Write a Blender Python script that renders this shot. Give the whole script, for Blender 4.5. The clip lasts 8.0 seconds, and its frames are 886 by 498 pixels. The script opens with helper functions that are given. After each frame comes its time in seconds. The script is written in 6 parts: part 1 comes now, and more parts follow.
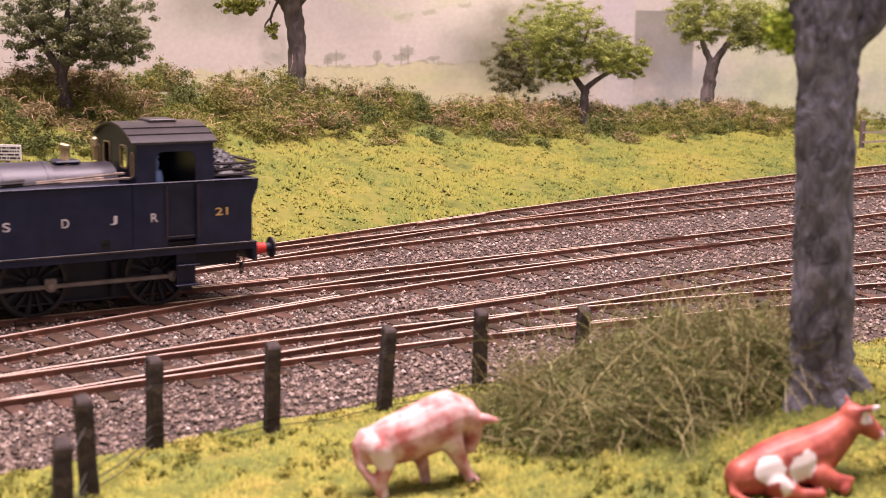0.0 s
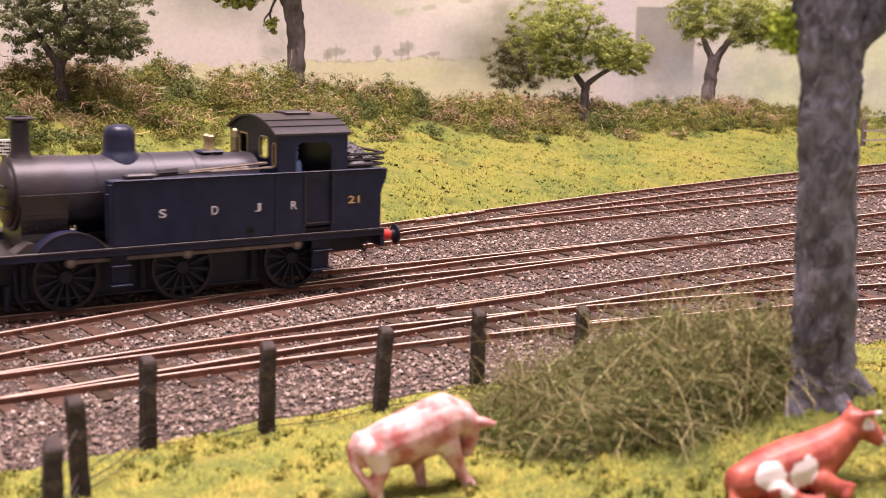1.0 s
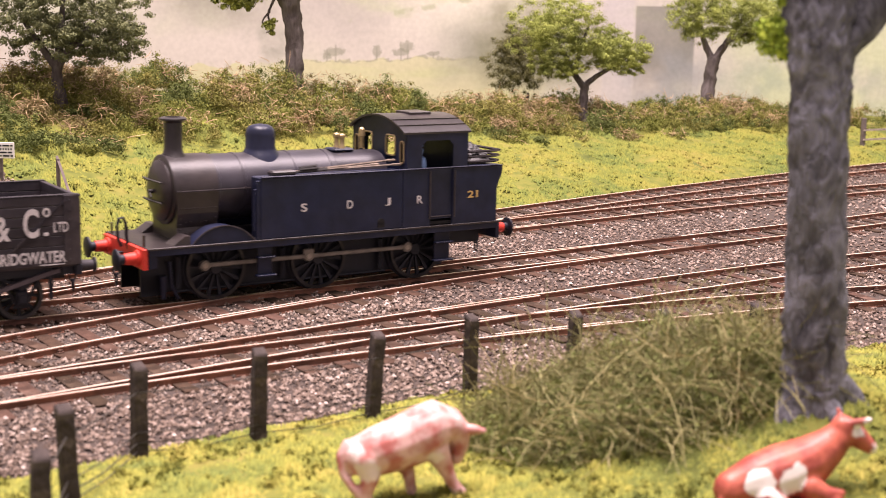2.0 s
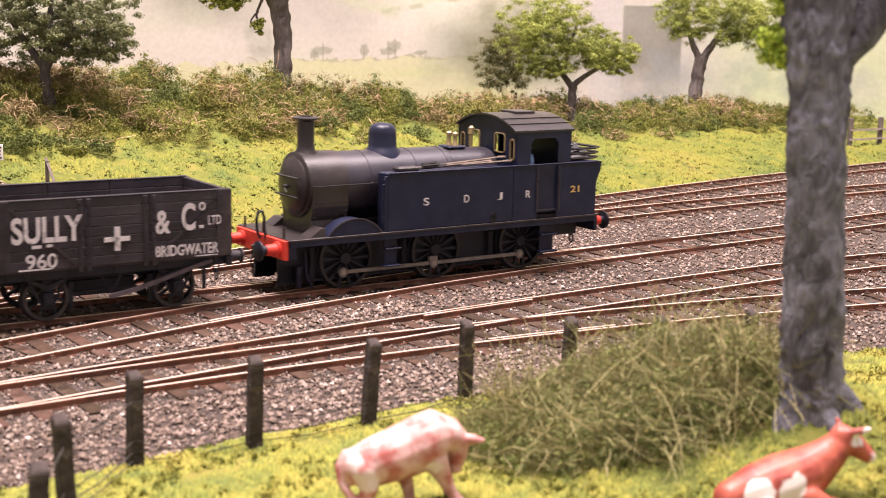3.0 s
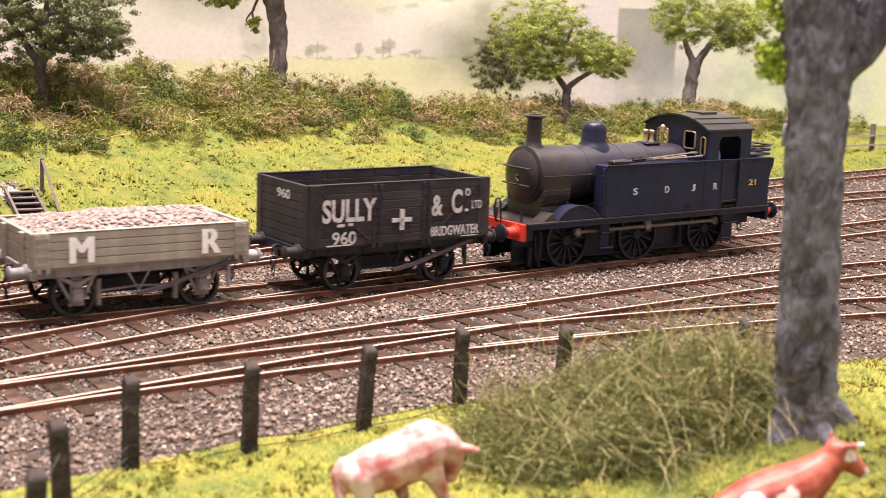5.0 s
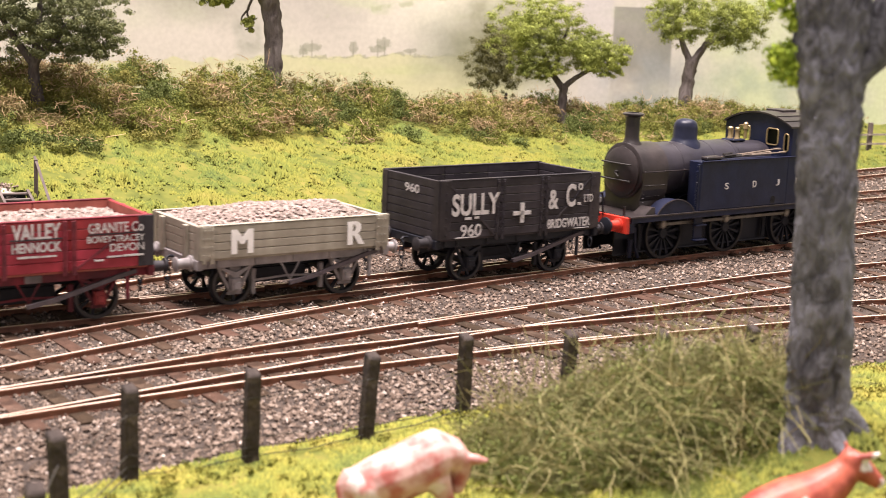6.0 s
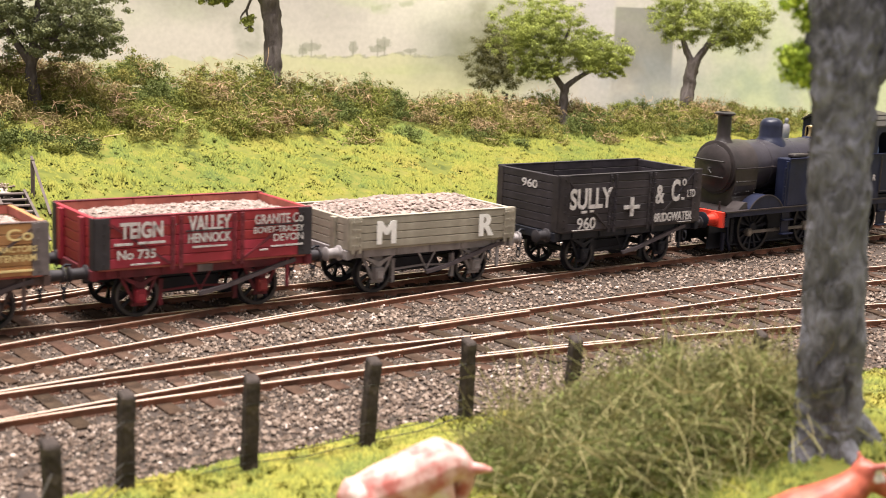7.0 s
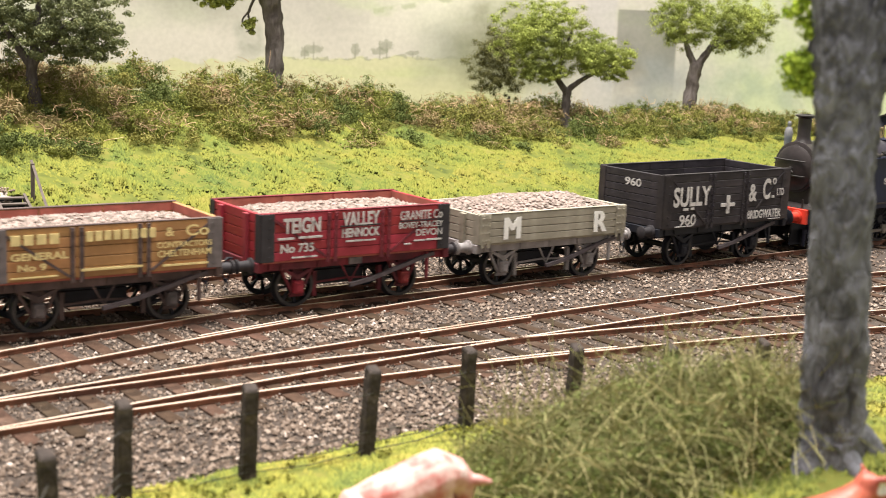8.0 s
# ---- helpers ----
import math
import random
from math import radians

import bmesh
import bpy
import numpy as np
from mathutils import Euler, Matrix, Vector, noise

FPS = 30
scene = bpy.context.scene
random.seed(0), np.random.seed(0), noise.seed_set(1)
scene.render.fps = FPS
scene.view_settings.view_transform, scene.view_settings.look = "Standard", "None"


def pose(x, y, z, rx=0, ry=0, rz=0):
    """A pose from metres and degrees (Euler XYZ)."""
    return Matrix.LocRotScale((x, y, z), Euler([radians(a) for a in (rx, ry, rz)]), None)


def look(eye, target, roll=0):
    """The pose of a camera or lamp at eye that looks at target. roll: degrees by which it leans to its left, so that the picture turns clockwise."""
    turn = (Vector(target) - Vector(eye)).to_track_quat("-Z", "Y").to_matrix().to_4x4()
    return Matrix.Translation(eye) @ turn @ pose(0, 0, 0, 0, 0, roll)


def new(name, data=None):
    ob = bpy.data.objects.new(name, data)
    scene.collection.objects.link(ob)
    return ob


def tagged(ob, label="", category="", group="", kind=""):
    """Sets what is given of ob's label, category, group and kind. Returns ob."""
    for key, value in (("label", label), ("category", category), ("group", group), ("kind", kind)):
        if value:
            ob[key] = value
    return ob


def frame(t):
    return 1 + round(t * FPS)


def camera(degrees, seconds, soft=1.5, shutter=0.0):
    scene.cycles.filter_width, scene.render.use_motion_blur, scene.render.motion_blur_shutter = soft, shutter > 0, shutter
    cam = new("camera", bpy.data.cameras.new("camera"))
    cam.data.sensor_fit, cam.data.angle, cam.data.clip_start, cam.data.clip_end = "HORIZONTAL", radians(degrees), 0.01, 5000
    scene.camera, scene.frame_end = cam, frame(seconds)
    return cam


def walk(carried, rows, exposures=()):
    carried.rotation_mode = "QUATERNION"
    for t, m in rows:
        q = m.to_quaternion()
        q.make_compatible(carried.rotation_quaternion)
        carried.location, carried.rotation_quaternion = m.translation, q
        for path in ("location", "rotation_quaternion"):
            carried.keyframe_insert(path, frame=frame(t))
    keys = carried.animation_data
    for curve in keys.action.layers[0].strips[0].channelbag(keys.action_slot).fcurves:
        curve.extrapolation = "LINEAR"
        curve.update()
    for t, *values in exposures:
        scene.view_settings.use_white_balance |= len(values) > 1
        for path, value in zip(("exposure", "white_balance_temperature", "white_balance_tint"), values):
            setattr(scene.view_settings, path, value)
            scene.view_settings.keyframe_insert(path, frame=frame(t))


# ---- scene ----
# The whole place is a 4 mm scale model railway: lengths below are in millimetres of the model.
MM = 0.001


def at(x, y, z, rx=0, ry=0, rz=0):
    return pose(x * MM, y * MM, z * MM, rx, ry, rz)


cam = camera(36.40, 8.0, soft=0.85, shutter=0.5)
cam.data.dof.use_dof, cam.data.dof.focus_distance, cam.data.dof.aperture_fstop = True, 0.48, 45.0
CAMERA_ROWS = [
    (0, 1.62, -5.64, 80.43, 1.451, -9.731, 1.059),
    (0.5, 1.80, -2.98, 80.73, 1.421, -9.802, 1.185),
    (1, 1.87, -2.53, 80.89, 1.429, -9.949, 1.375),
    (1.5, 4.63, -2.27, 81.42, 1.713, -9.994, 1.281),
    (3, 1.64, -1.12, 84.39, 0.877, -10.187, 1.365),
    (3.5, 1.00, -0.07, 84.49, 0.614, -10.206, 1.785),
    (4, 1.37, -0.90, 84.92, 0.507, -10.255, 2.298),
    (4.5, 0.90, -2.35, 85.92, 0.513, -10.275, 2.301),
    (6, -2.25, 3.42, 87.00, 0.095, -10.384, 2.229),
    (6.5, -3.49, 6.18, 86.63, 0.002, -10.389, 2.370),
    (7, -3.17, 8.43, 86.71, 0.026, -10.377, 2.422),
    (7.5, -2.72, 9.54, 86.92, 0.138, -10.368, 2.456),
    (8, -2.74, 10.53, 87.74, 0.146, -10.345, 2.467),
]
EXPOSURES = [(0.0, -0.2, 6700, 46), (1.5, 0.01, 6650, 38), (3.5, 0.24, 6650, 30), (4.5, 0.27, 6650, 27), (6.5, 0.14, 6550, 19), (8.0, 0.12, 6450, 9)]
walk(cam, [(t, at(x, y, z) @ pose(0, 0, 0, 0, 0, yaw) @ pose(0, 0, 0, 90 + pitch, 0, 0) @ pose(0, 0, 0, 0, 0, roll))
           for t, x, y, z, yaw, pitch, roll in CAMERA_ROWS], EXPOSURES)

# ---- light: the hall's ceiling lamps, and its pale walls ----
world = bpy.data.worlds.new("hall")
world.use_nodes = True
world.node_tree.nodes["Background"].inputs[0].default_value = (1.0, 0.95, 0.9, 1)
world.node_tree.nodes["Background"].inputs[1].default_value = 0.5
scene.world = world


def ceiling_lamp(x, y, z, sx, sy, watts, color, target):
    data = bpy.data.lights.new("ceiling_lamp", "AREA")
    data.shape, data.size, data.size_y = "RECTANGLE", sx * MM, sy * MM
    data.energy, data.color = watts, color
    ob = new("ceiling_lamp", data)
    ob.matrix_world = look((x * MM, y * MM, z * MM), [v * MM for v in target])
    return ob


ceiling_lamp(-170, 340, 1500, 900, 500, 66, (1.0, 0.95, 0.88), (0, 480, 0))
ceiling_lamp(500, 700, 1500, 700, 500, 26, (1.0, 0.95, 0.88), (50, 500, 0))


# ---- materials ----
def material(name, color, rough=0.7, metal=0.0, vary=0.25, scale=120, bump=0.0, bump_scale=600, second=None, second_scale=30, second_at=0.5,
             random_hue=0.0, spec=0.4, island=0.0, soft=0.12):
    """Base colour with grain, an optional second colour in patches, fine relief, and change from piece to piece. Scales per metre."""
    m = bpy.data.materials.new(name)
    m.use_nodes = True
    nt = m.node_tree
    n, l = nt.nodes, nt.links
    b = n["Principled BSDF"]
    b.inputs["Roughness"].default_value, b.inputs["Metallic"].default_value = rough, metal
    b.inputs["Specular IOR Level"].default_value = spec
    co = n.new("ShaderNodeTexCoord").outputs["Object"]
    grain = n.new("ShaderNodeTexNoise")
    grain.inputs["Scale"].default_value, grain.inputs["Detail"].default_value = scale, 6
    l.new(co, grain.inputs["Vector"])
    base = n.new("ShaderNodeMix")
    base.data_type = "RGBA"
    base.inputs[6].default_value, base.inputs[7].default_value = (*color, 1), (*(second or color), 1)
    if second:
        patch = n.new("ShaderNodeTexNoise")
        patch.inputs["Scale"].default_value, patch.inputs["Detail"].default_value = second_scale, 5
        l.new(co, patch.inputs["Vector"])
        step = n.new("ShaderNodeMapRange")
        step.inputs[1].default_value, step.inputs[2].default_value = second_at - soft, second_at + soft
        l.new(patch.outputs["Fac"], step.inputs[0])
        l.new(step.outputs[0], base.inputs[0])
    else:
        base.inputs[0].default_value = 0
    hsv = n.new("ShaderNodeHueSaturation")
    l.new(base.outputs[2], hsv.inputs["Color"])
    value = n.new("ShaderNodeMapRange")
    value.inputs[1].default_value, value.inputs[2].default_value = 0.25, 0.75
    value.inputs[3].default_value, value.inputs[4].default_value = 1 - vary, 1 + vary
    l.new(grain.outputs["Fac"], value.inputs[0])
    last = value.outputs[0]
    if random_hue or island:
        source = n.new("ShaderNodeNewGeometry").outputs["Random Per Island"] if island else n.new("ShaderNodeObjectInfo").outputs["Random"]
        amount = island or random_hue
        rnd = n.new("ShaderNodeMapRange")
        rnd.inputs[3].default_value, rnd.inputs[4].default_value = 1 - amount, 1 + amount
        l.new(source, rnd.inputs[0])
        mul = n.new("ShaderNodeMath")
        mul.operation = "MULTIPLY"
        l.new(last, mul.inputs[0])
        l.new(rnd.outputs[0], mul.inputs[1])
        last = mul.outputs[0]
        hue = n.new("ShaderNodeMapRange")
        hue.inputs[3].default_value, hue.inputs[4].default_value = 0.5 + 0.04 * amount, 0.5 - 0.04 * amount
        l.new(source, hue.inputs[0])
        l.new(hue.outputs[0], hsv.inputs["Hue"])
    l.new(last, hsv.inputs["Value"])
    l.new(hsv.outputs[0], b.inputs["Base Color"])
    if bump:
        relief = n.new("ShaderNodeTexNoise")
        relief.inputs["Scale"].default_value, relief.inputs["Detail"].default_value = bump_scale, 5
        l.new(co, relief.inputs["Vector"])
        bn = n.new("ShaderNodeBump")
        bn.inputs["Strength"].default_value, bn.inputs["Distance"].default_value = bump, 0.0004
        l.new(relief.outputs["Fac"], bn.inputs["Height"])
        l.new(bn.outputs[0], b.inputs["Normal"])
    return m


def mottled(name, stops, scale, fine, rough=0.9, island=0.0, mix=0.45, value=0.2):
    """A colour ramp over patches at two sizes, and from crumb to crumb where they are separate. Scales per metre."""
    m = bpy.data.materials.new(name)
    m.use_nodes = True
    n, l = m.node_tree.nodes, m.node_tree.links
    b = n["Principled BSDF"]
    b.inputs["Roughness"].default_value, b.inputs["Specular IOR Level"].default_value = rough, 0.15
    co = n.new("ShaderNodeTexCoord").outputs["Object"]
    outs = []
    for sc, detail in ((scale, 4), (fine, 3)):
        t = n.new("ShaderNodeTexNoise")
        t.inputs["Scale"].default_value, t.inputs["Detail"].default_value = sc, detail
        l.new(co, t.inputs["Vector"])
        wide = n.new("ShaderNodeMapRange")
        wide.inputs[1].default_value, wide.inputs[2].default_value = 0.3, 0.7
        l.new(t.outputs["Fac"], wide.inputs[0])
        outs.append(wide.outputs[0])
    rnd = n.new("ShaderNodeNewGeometry").outputs["Random Per Island"]
    both = n.new("ShaderNodeMix")
    both.inputs[0].default_value = mix
    l.new(outs[0], both.inputs[2])
    l.new(outs[1], both.inputs[3])
    last = both.outputs[0]
    if island:
        third = n.new("ShaderNodeMix")
        third.inputs[0].default_value = island
        l.new(last, third.inputs[2])
        l.new(rnd, third.inputs[3])
        last = third.outputs[0]
    ramp = n.new("ShaderNodeValToRGB")
    ramp.color_ramp.elements[0].position, ramp.color_ramp.elements[0].color = stops[0][0], (*stops[0][1], 1)
    ramp.color_ramp.elements[1].position, ramp.color_ramp.elements[1].color = stops[-1][0], (*stops[-1][1], 1)
    for at_, color in stops[1:-1]:
        ramp.color_ramp.elements.new(at_).color = (*color, 1)
    l.new(last, ramp.inputs[0])
    hsv = n.new("ShaderNodeHueSaturation")
    l.new(ramp.outputs[0], hsv.inputs["Color"])
    val = n.new("ShaderNodeMapRange")
    val.inputs[3].default_value, val.inputs[4].default_value = 1 - value, 1 + value
    l.new(rnd, val.inputs[0])
    l.new(val.outputs[0], hsv.inputs["Value"])
    l.new(hsv.outputs[0], b.inputs["Base Color"])
    return m


def bark_material(name, dark, mid, pale, scale, tall, depth):
    """Fissured bark: wrinkles drawn out along the trunk, coloured dark when low and pale on ridges, with mottled
    stains.
    """
    m = bpy.data.materials.new(name)
    m.use_nodes = True
    n, l = m.node_tree.nodes, m.node_tree.links
    b = n["Principled BSDF"]
    b.inputs["Roughness"].default_value, b.inputs["Specular IOR Level"].default_value = 0.85, 0.25
    co = n.new("ShaderNodeTexCoord").outputs["Object"]
    mp = n.new("ShaderNodeMapping")
    mp.inputs["Scale"].default_value, mp.inputs["Rotation"].default_value = (1, 1, tall), (0.25, 0.3, 0)
    l.new(co, mp.inputs[0])
    fiss = n.new("ShaderNodeTexNoise")
    fiss.inputs["Scale"].default_value, fiss.inputs["Detail"].default_value = scale, 7
    fiss.inputs["Roughness"].default_value, fiss.inputs["Distortion"].default_value = 0.62, 1.4
    l.new(mp.outputs[0], fiss.inputs["Vector"])
    stain = n.new("ShaderNodeTexNoise")
    stain.inputs["Scale"].default_value, stain.inputs["Detail"].default_value = scale * 0.35, 3
    l.new(co, stain.inputs["Vector"])
    both = n.new("ShaderNodeMix")
    both.inputs[0].default_value = 0.42
    l.new(fiss.outputs["Fac"], both.inputs[2])
    l.new(stain.outputs["Fac"], both.inputs[3])
    ramp = n.new("ShaderNodeValToRGB")
    ramp.color_ramp.elements[0].position, ramp.color_ramp.elements[0].color = 0.36, (*dark, 1)
    ramp.color_ramp.elements[1].position, ramp.color_ramp.elements[1].color = 0.64, (*pale, 1)
    ramp.color_ramp.elements.new(0.49).color = (*mid, 1)
    l.new(both.outputs[0], ramp.inputs[0])
    l.new(ramp.outputs[0], b.inputs["Base Color"])
    bump = n.new("ShaderNodeBump")
    bump.inputs["Strength"].default_value, bump.inputs["Distance"].default_value = 0.9, depth
    l.new(fiss.outputs["Fac"], bump.inputs["Height"])
    l.new(bump.outputs[0], b.inputs["Normal"])
    return m


M = {}
M["rail_top"] = material("rail_steel", (0.85, 0.66, 0.54), 0.36, 0.4, 0.2, 200, spec=0.5, second=(0.55, 0.34, 0.24), second_scale=25, second_at=0.62)
M["rail_side"] = material("rail_rust", (0.25, 0.108, 0.064), 0.65, 0.0, 0.4, 300, 0.3, second=(0.14, 0.068, 0.048), second_scale=45, second_at=0.57)
M["sleeper"] = material("sleeper_wood", (0.056, 0.033, 0.022), 0.9, 0, 0.5, 350, 0.6, 1500, second=(0.095, 0.063, 0.045), second_scale=120, second_at=0.6, random_hue=0.35, spec=0.15)
M["chair"] = material("rail_chair_rust", (0.12, 0.06, 0.04), 0.8, 0, 0.3, 600)
M["bed"] = material("ballast_bed", (0.055, 0.04, 0.032), 0.95, 0, 0.5, 900, 0.9, 1200)
M["stone"] = mottled("ballast_stone", [(0.0, (0.06, 0.043, 0.034)), (0.3, (0.13, 0.094, 0.073)), (0.58, (0.215, 0.16, 0.127)), (0.85, (0.28, 0.22, 0.18)), (1.0, (0.37, 0.31, 0.27))], 25, 140, island=0.8, value=0.15)
M["earth"] = mottled("turf_base", [(0.1, (0.06, 0.075, 0.018)), (0.5, (0.12, 0.13, 0.027)), (0.9, (0.19, 0.165, 0.04))], 35, 160)
M["grass"] = mottled("grass_crumb", [(0.05, (0.062, 0.09, 0.028)), (0.3, (0.108, 0.133, 0.029)), (0.55, (0.16, 0.165, 0.031)), (0.8, (0.185, 0.17, 0.036)), (1.0, (0.205, 0.165, 0.056))], 20, 110, island=0.15, mix=0.33, value=0.16)
M["front_grass"] = mottled("field_grass_crumb", [(0.05, (0.09, 0.118, 0.036)), (0.32, (0.14, 0.162, 0.036)), (0.6, (0.215, 0.21, 0.04)), (0.85, (0.265, 0.222, 0.053)), (1.0, (0.265, 0.2, 0.085))], 48, 210, island=0.18, mix=0.4, value=0.2)
M["hedge"] = material("hedge_leaf", (0.175, 0.19, 0.043), 0.85, 0, 0.25, 60, second=(0.2, 0.175, 0.055), second_scale=28, second_at=0.58, island=0.2, spec=0.12)
M["bracken"] = material("dead_bracken", (0.38, 0.275, 0.155), 0.9, 0, 0.3, 90, island=0.45, spec=0.15)
M["bark"] = bark_material("bark", (0.055, 0.045, 0.042), (0.12, 0.1, 0.093), (0.19, 0.165, 0.155), 260, 0.35, 0.0012)
# the bluish pale tone puts highlight patches into the bark colour
M["big_bark"] = bark_material("big_bark", (0.052, 0.05, 0.058), (0.15, 0.148, 0.165), (0.32, 0.32, 0.38), 280, 0.7, 0.0016)
M["leaf_dark"] = material("leaf_dark", (0.185, 0.2, 0.098), 0.8, 0, 0.25, 60, island=0.3, spec=0.15)
M["leaf_light"] = material("leaf_light", (0.33, 0.37, 0.09), 0.8, 0, 0.25, 60, second=(0.255, 0.295, 0.08), second_scale=40, island=0.22, spec=0.15)
M["leaf_mid"] = material("leaf_mid", (0.31, 0.34, 0.085), 0.8, 0, 0.25, 60, island=0.25, spec=0.2)
M["twig"] = material("twig", (0.23, 0.22, 0.095), 0.9, 0, 0.3, 90, island=0.4, spec=0.15)
M["post"] = material("fence_timber", (0.038, 0.028, 0.024), 0.9, 0, 0.5, 500, 0.6, 1200, second=(0.15, 0.12, 0.1), second_scale=300, second_at=0.66)
M["loco"] = material("loco_blue_black", (0.0105, 0.0145, 0.038), 0.36, 0, 0.3, 200, 0.12, 700, second=(0.016, 0.0185, 0.037), second_scale=45, spec=0.26)
M["smoke"] = material("smokebox_black", (0.021, 0.0165, 0.018), 0.38, 0, 0.4, 250, 0.15, 700, second=(0.033, 0.025, 0.024), second_scale=60, spec=0.5)
M["boiler"] = material("sooty_boiler", (0.03, 0.0255, 0.031), 0.4, 0, 0.4, 200, 0.12, 700, second=(0.02, 0.018, 0.028), second_scale=50, spec=0.55)
M["bush"] = material("bush_leaf", (0.13, 0.125, 0.05), 0.85, 0, 0.25, 60, island=0.2, spec=0.1)
M["frame"] = material("frame_black", (0.011, 0.012, 0.019), 0.55, 0, 0.3, 250, spec=0.35)
M["red"] = material("buffer_red", (0.6, 0.045, 0.025), 0.5, 0, 0.2, 250)
M["steel"] = material("bare_steel", (0.3, 0.27, 0.24), 0.4, 0.85, 0.3, 250)
M["brass"] = material("brass", (0.42, 0.32, 0.17), 0.4, 0.7, 0.2, 250)
M["white"] = material("white_paint", (0.56, 0.53, 0.52), 0.75, 0, 0.15, 500, second=(0.2, 0.18, 0.17), second_scale=420, second_at=0.63, soft=0.08)
M["gold"] = material("gold_paint", (0.55, 0.36, 0.12), 0.6, 0, 0.2, 500)
M["yellow"] = material("pale_yellow_paint", (0.72, 0.58, 0.27), 0.7, 0, 0.15, 500)
M["wagon_black"] = material("wagon_black", (0.027, 0.0235, 0.031), 0.62, 0, 0.4, 300, 0.2, 900, second=(0.043, 0.034, 0.033), second_scale=50, spec=0.28, random_hue=0.25)
M["wagon_grey"] = material("wagon_grey", (0.33, 0.3, 0.24), 0.8, 0, 0.2, 300, 0.15, 900, second=(0.27, 0.24, 0.19), second_scale=50)
M["wagon_red"] = material("wagon_red", (0.33, 0.025, 0.04), 0.6, 0, 0.25, 300, 0.15, 900, second=(0.23, 0.03, 0.034), second_scale=50, random_hue=0.15)
M["wagon_tan"] = material("wagon_tan", (0.4, 0.205, 0.082), 0.7, 0, 0.22, 300, 0.15, 900, second=(0.3, 0.16, 0.066), second_scale=50, random_hue=0.15)
M["rim"] = material("dark_wheel_rim", (0.06, 0.055, 0.055), 0.55, 0.3, 0.3, 300)
M["grime"] = material("grey_grime", (0.165, 0.14, 0.14), 0.85, 0, 0.35, 300, second=(0.1, 0.085, 0.085), second_scale=80)
M["brown"] = material("brown_solebar", (0.12, 0.08, 0.072), 0.8, 0, 0.35, 300, second=(0.075, 0.052, 0.05), second_scale=80)
M["load"] = material("stone_load", (0.3, 0.235, 0.205), 0.9, 0, 0.2, 900, island=0.45)
M["cow"] = material("cow_pink", (0.62, 0.38, 0.35), 0.5, 0, 0.12, 200, 0.15, 500, second=(0.42, 0.12, 0.1), second_scale=330, soft=0.1, second_at=0.54)
M["cow_red"] = material("cow_red", (0.52, 0.13, 0.08), 0.42, 0, 0.2, 300, 0.2, 500, second=(0.27, 0.05, 0.036), second_scale=260)
M["wood"] = material("weathered_wood", (0.12, 0.095, 0.085), 0.9, 0, 0.35, 400, 0.4)
M["path"] = material("gravel_path", (0.3, 0.25, 0.22), 0.95, 0, 0.4, 500, 0.8)
M["dark"] = material("cab_inside", (0.012, 0.011, 0.011), 0.9)
M["blue"] = material("figure_blue", (0.09, 0.16, 0.3), 0.8, 0, 0.2, 400)
M["figurine"] = material("figurine_paint", (0.11, 0.12, 0.16), 0.8, 0, 0.3, 300, second=(0.2, 0.19, 0.2), second_scale=160)
M["lever"] = material("worn_lever", (0.085, 0.068, 0.075), 0.7, 0, 0.3, 300)
M["coal"] = material("coal", (0.03, 0.028, 0.028), 0.5, 0, 0.3, 500, island=0.4)


def patched(mat, color, spots):
    """Paints round patches (x, y, z, radius, in millimetres of the object) over a material's colour."""
    n, l = mat.node_tree.nodes, mat.node_tree.links
    b = n["Principled BSDF"]
    tc = n.new("ShaderNodeTexCoord").outputs["Object"]
    wob = n.new("ShaderNodeTexNoise")
    wob.inputs["Scale"].default_value = 500
    l.new(tc, wob.inputs["Vector"])
    for x, y, z, r in spots:
        far = n.new("ShaderNodeVectorMath")
        far.operation = "DISTANCE"
        l.new(tc, far.inputs[0])
        far.inputs[1].default_value = (x * MM, y * MM, z * MM)
        add = n.new("ShaderNodeMath")
        add.operation = "MULTIPLY_ADD"
        l.new(wob.outputs["Fac"], add.inputs[0])
        add.inputs[1].default_value = 0.0022
        l.new(far.outputs["Value"], add.inputs[2])
        edge = n.new("ShaderNodeMapRange")
        for k, v in ((1, (r + 0.8) * MM), (2, (r + 1.3) * MM), (3, 1.0), (4, 0.0)):
            edge.inputs[k].default_value = v
        l.new(add.outputs[0], edge.inputs[0])
        mix = n.new("ShaderNodeMix")
        mix.data_type = "RGBA"
        l.new(edge.outputs[0], mix.inputs[0])
        l.new(b.inputs["Base Color"].links[0].from_socket, mix.inputs[6])
        mix.inputs[7].default_value = (*color, 1)
        l.new(mix.outputs[2], b.inputs["Base Color"])
    return mat


patched(M["cow_red"], (0.72, 0.66, 0.62), [(-5.2, -5.4, 6.2, 2.4), (-3.2, -5.6, 4.0, 1.5), (-0.2, -4.6, 6.4, 2.2), (0.8, -4.4, 8.2, 1.4), (13.8, 0.6, 10.4, 0.9), (10.9, -0.3, 13.6, 1.1), (12.2, -0.8, 15.4, 0.9)])
patched(M["cow"], (0.7, 0.56, 0.53), [(-7.8, -6.6, 6.4, 2.0), (-6.8, -6.4, 0.4, 1.2), (6.2, -0.8, 0.8, 1.3), (-3, -0.8, 0.6, 1.2), (2.6, -2.2, 8.0, 1.6), (-9.8, -5.4, 9.0, 1.6), (5.8, 0.0, 13.0, 1.0)])


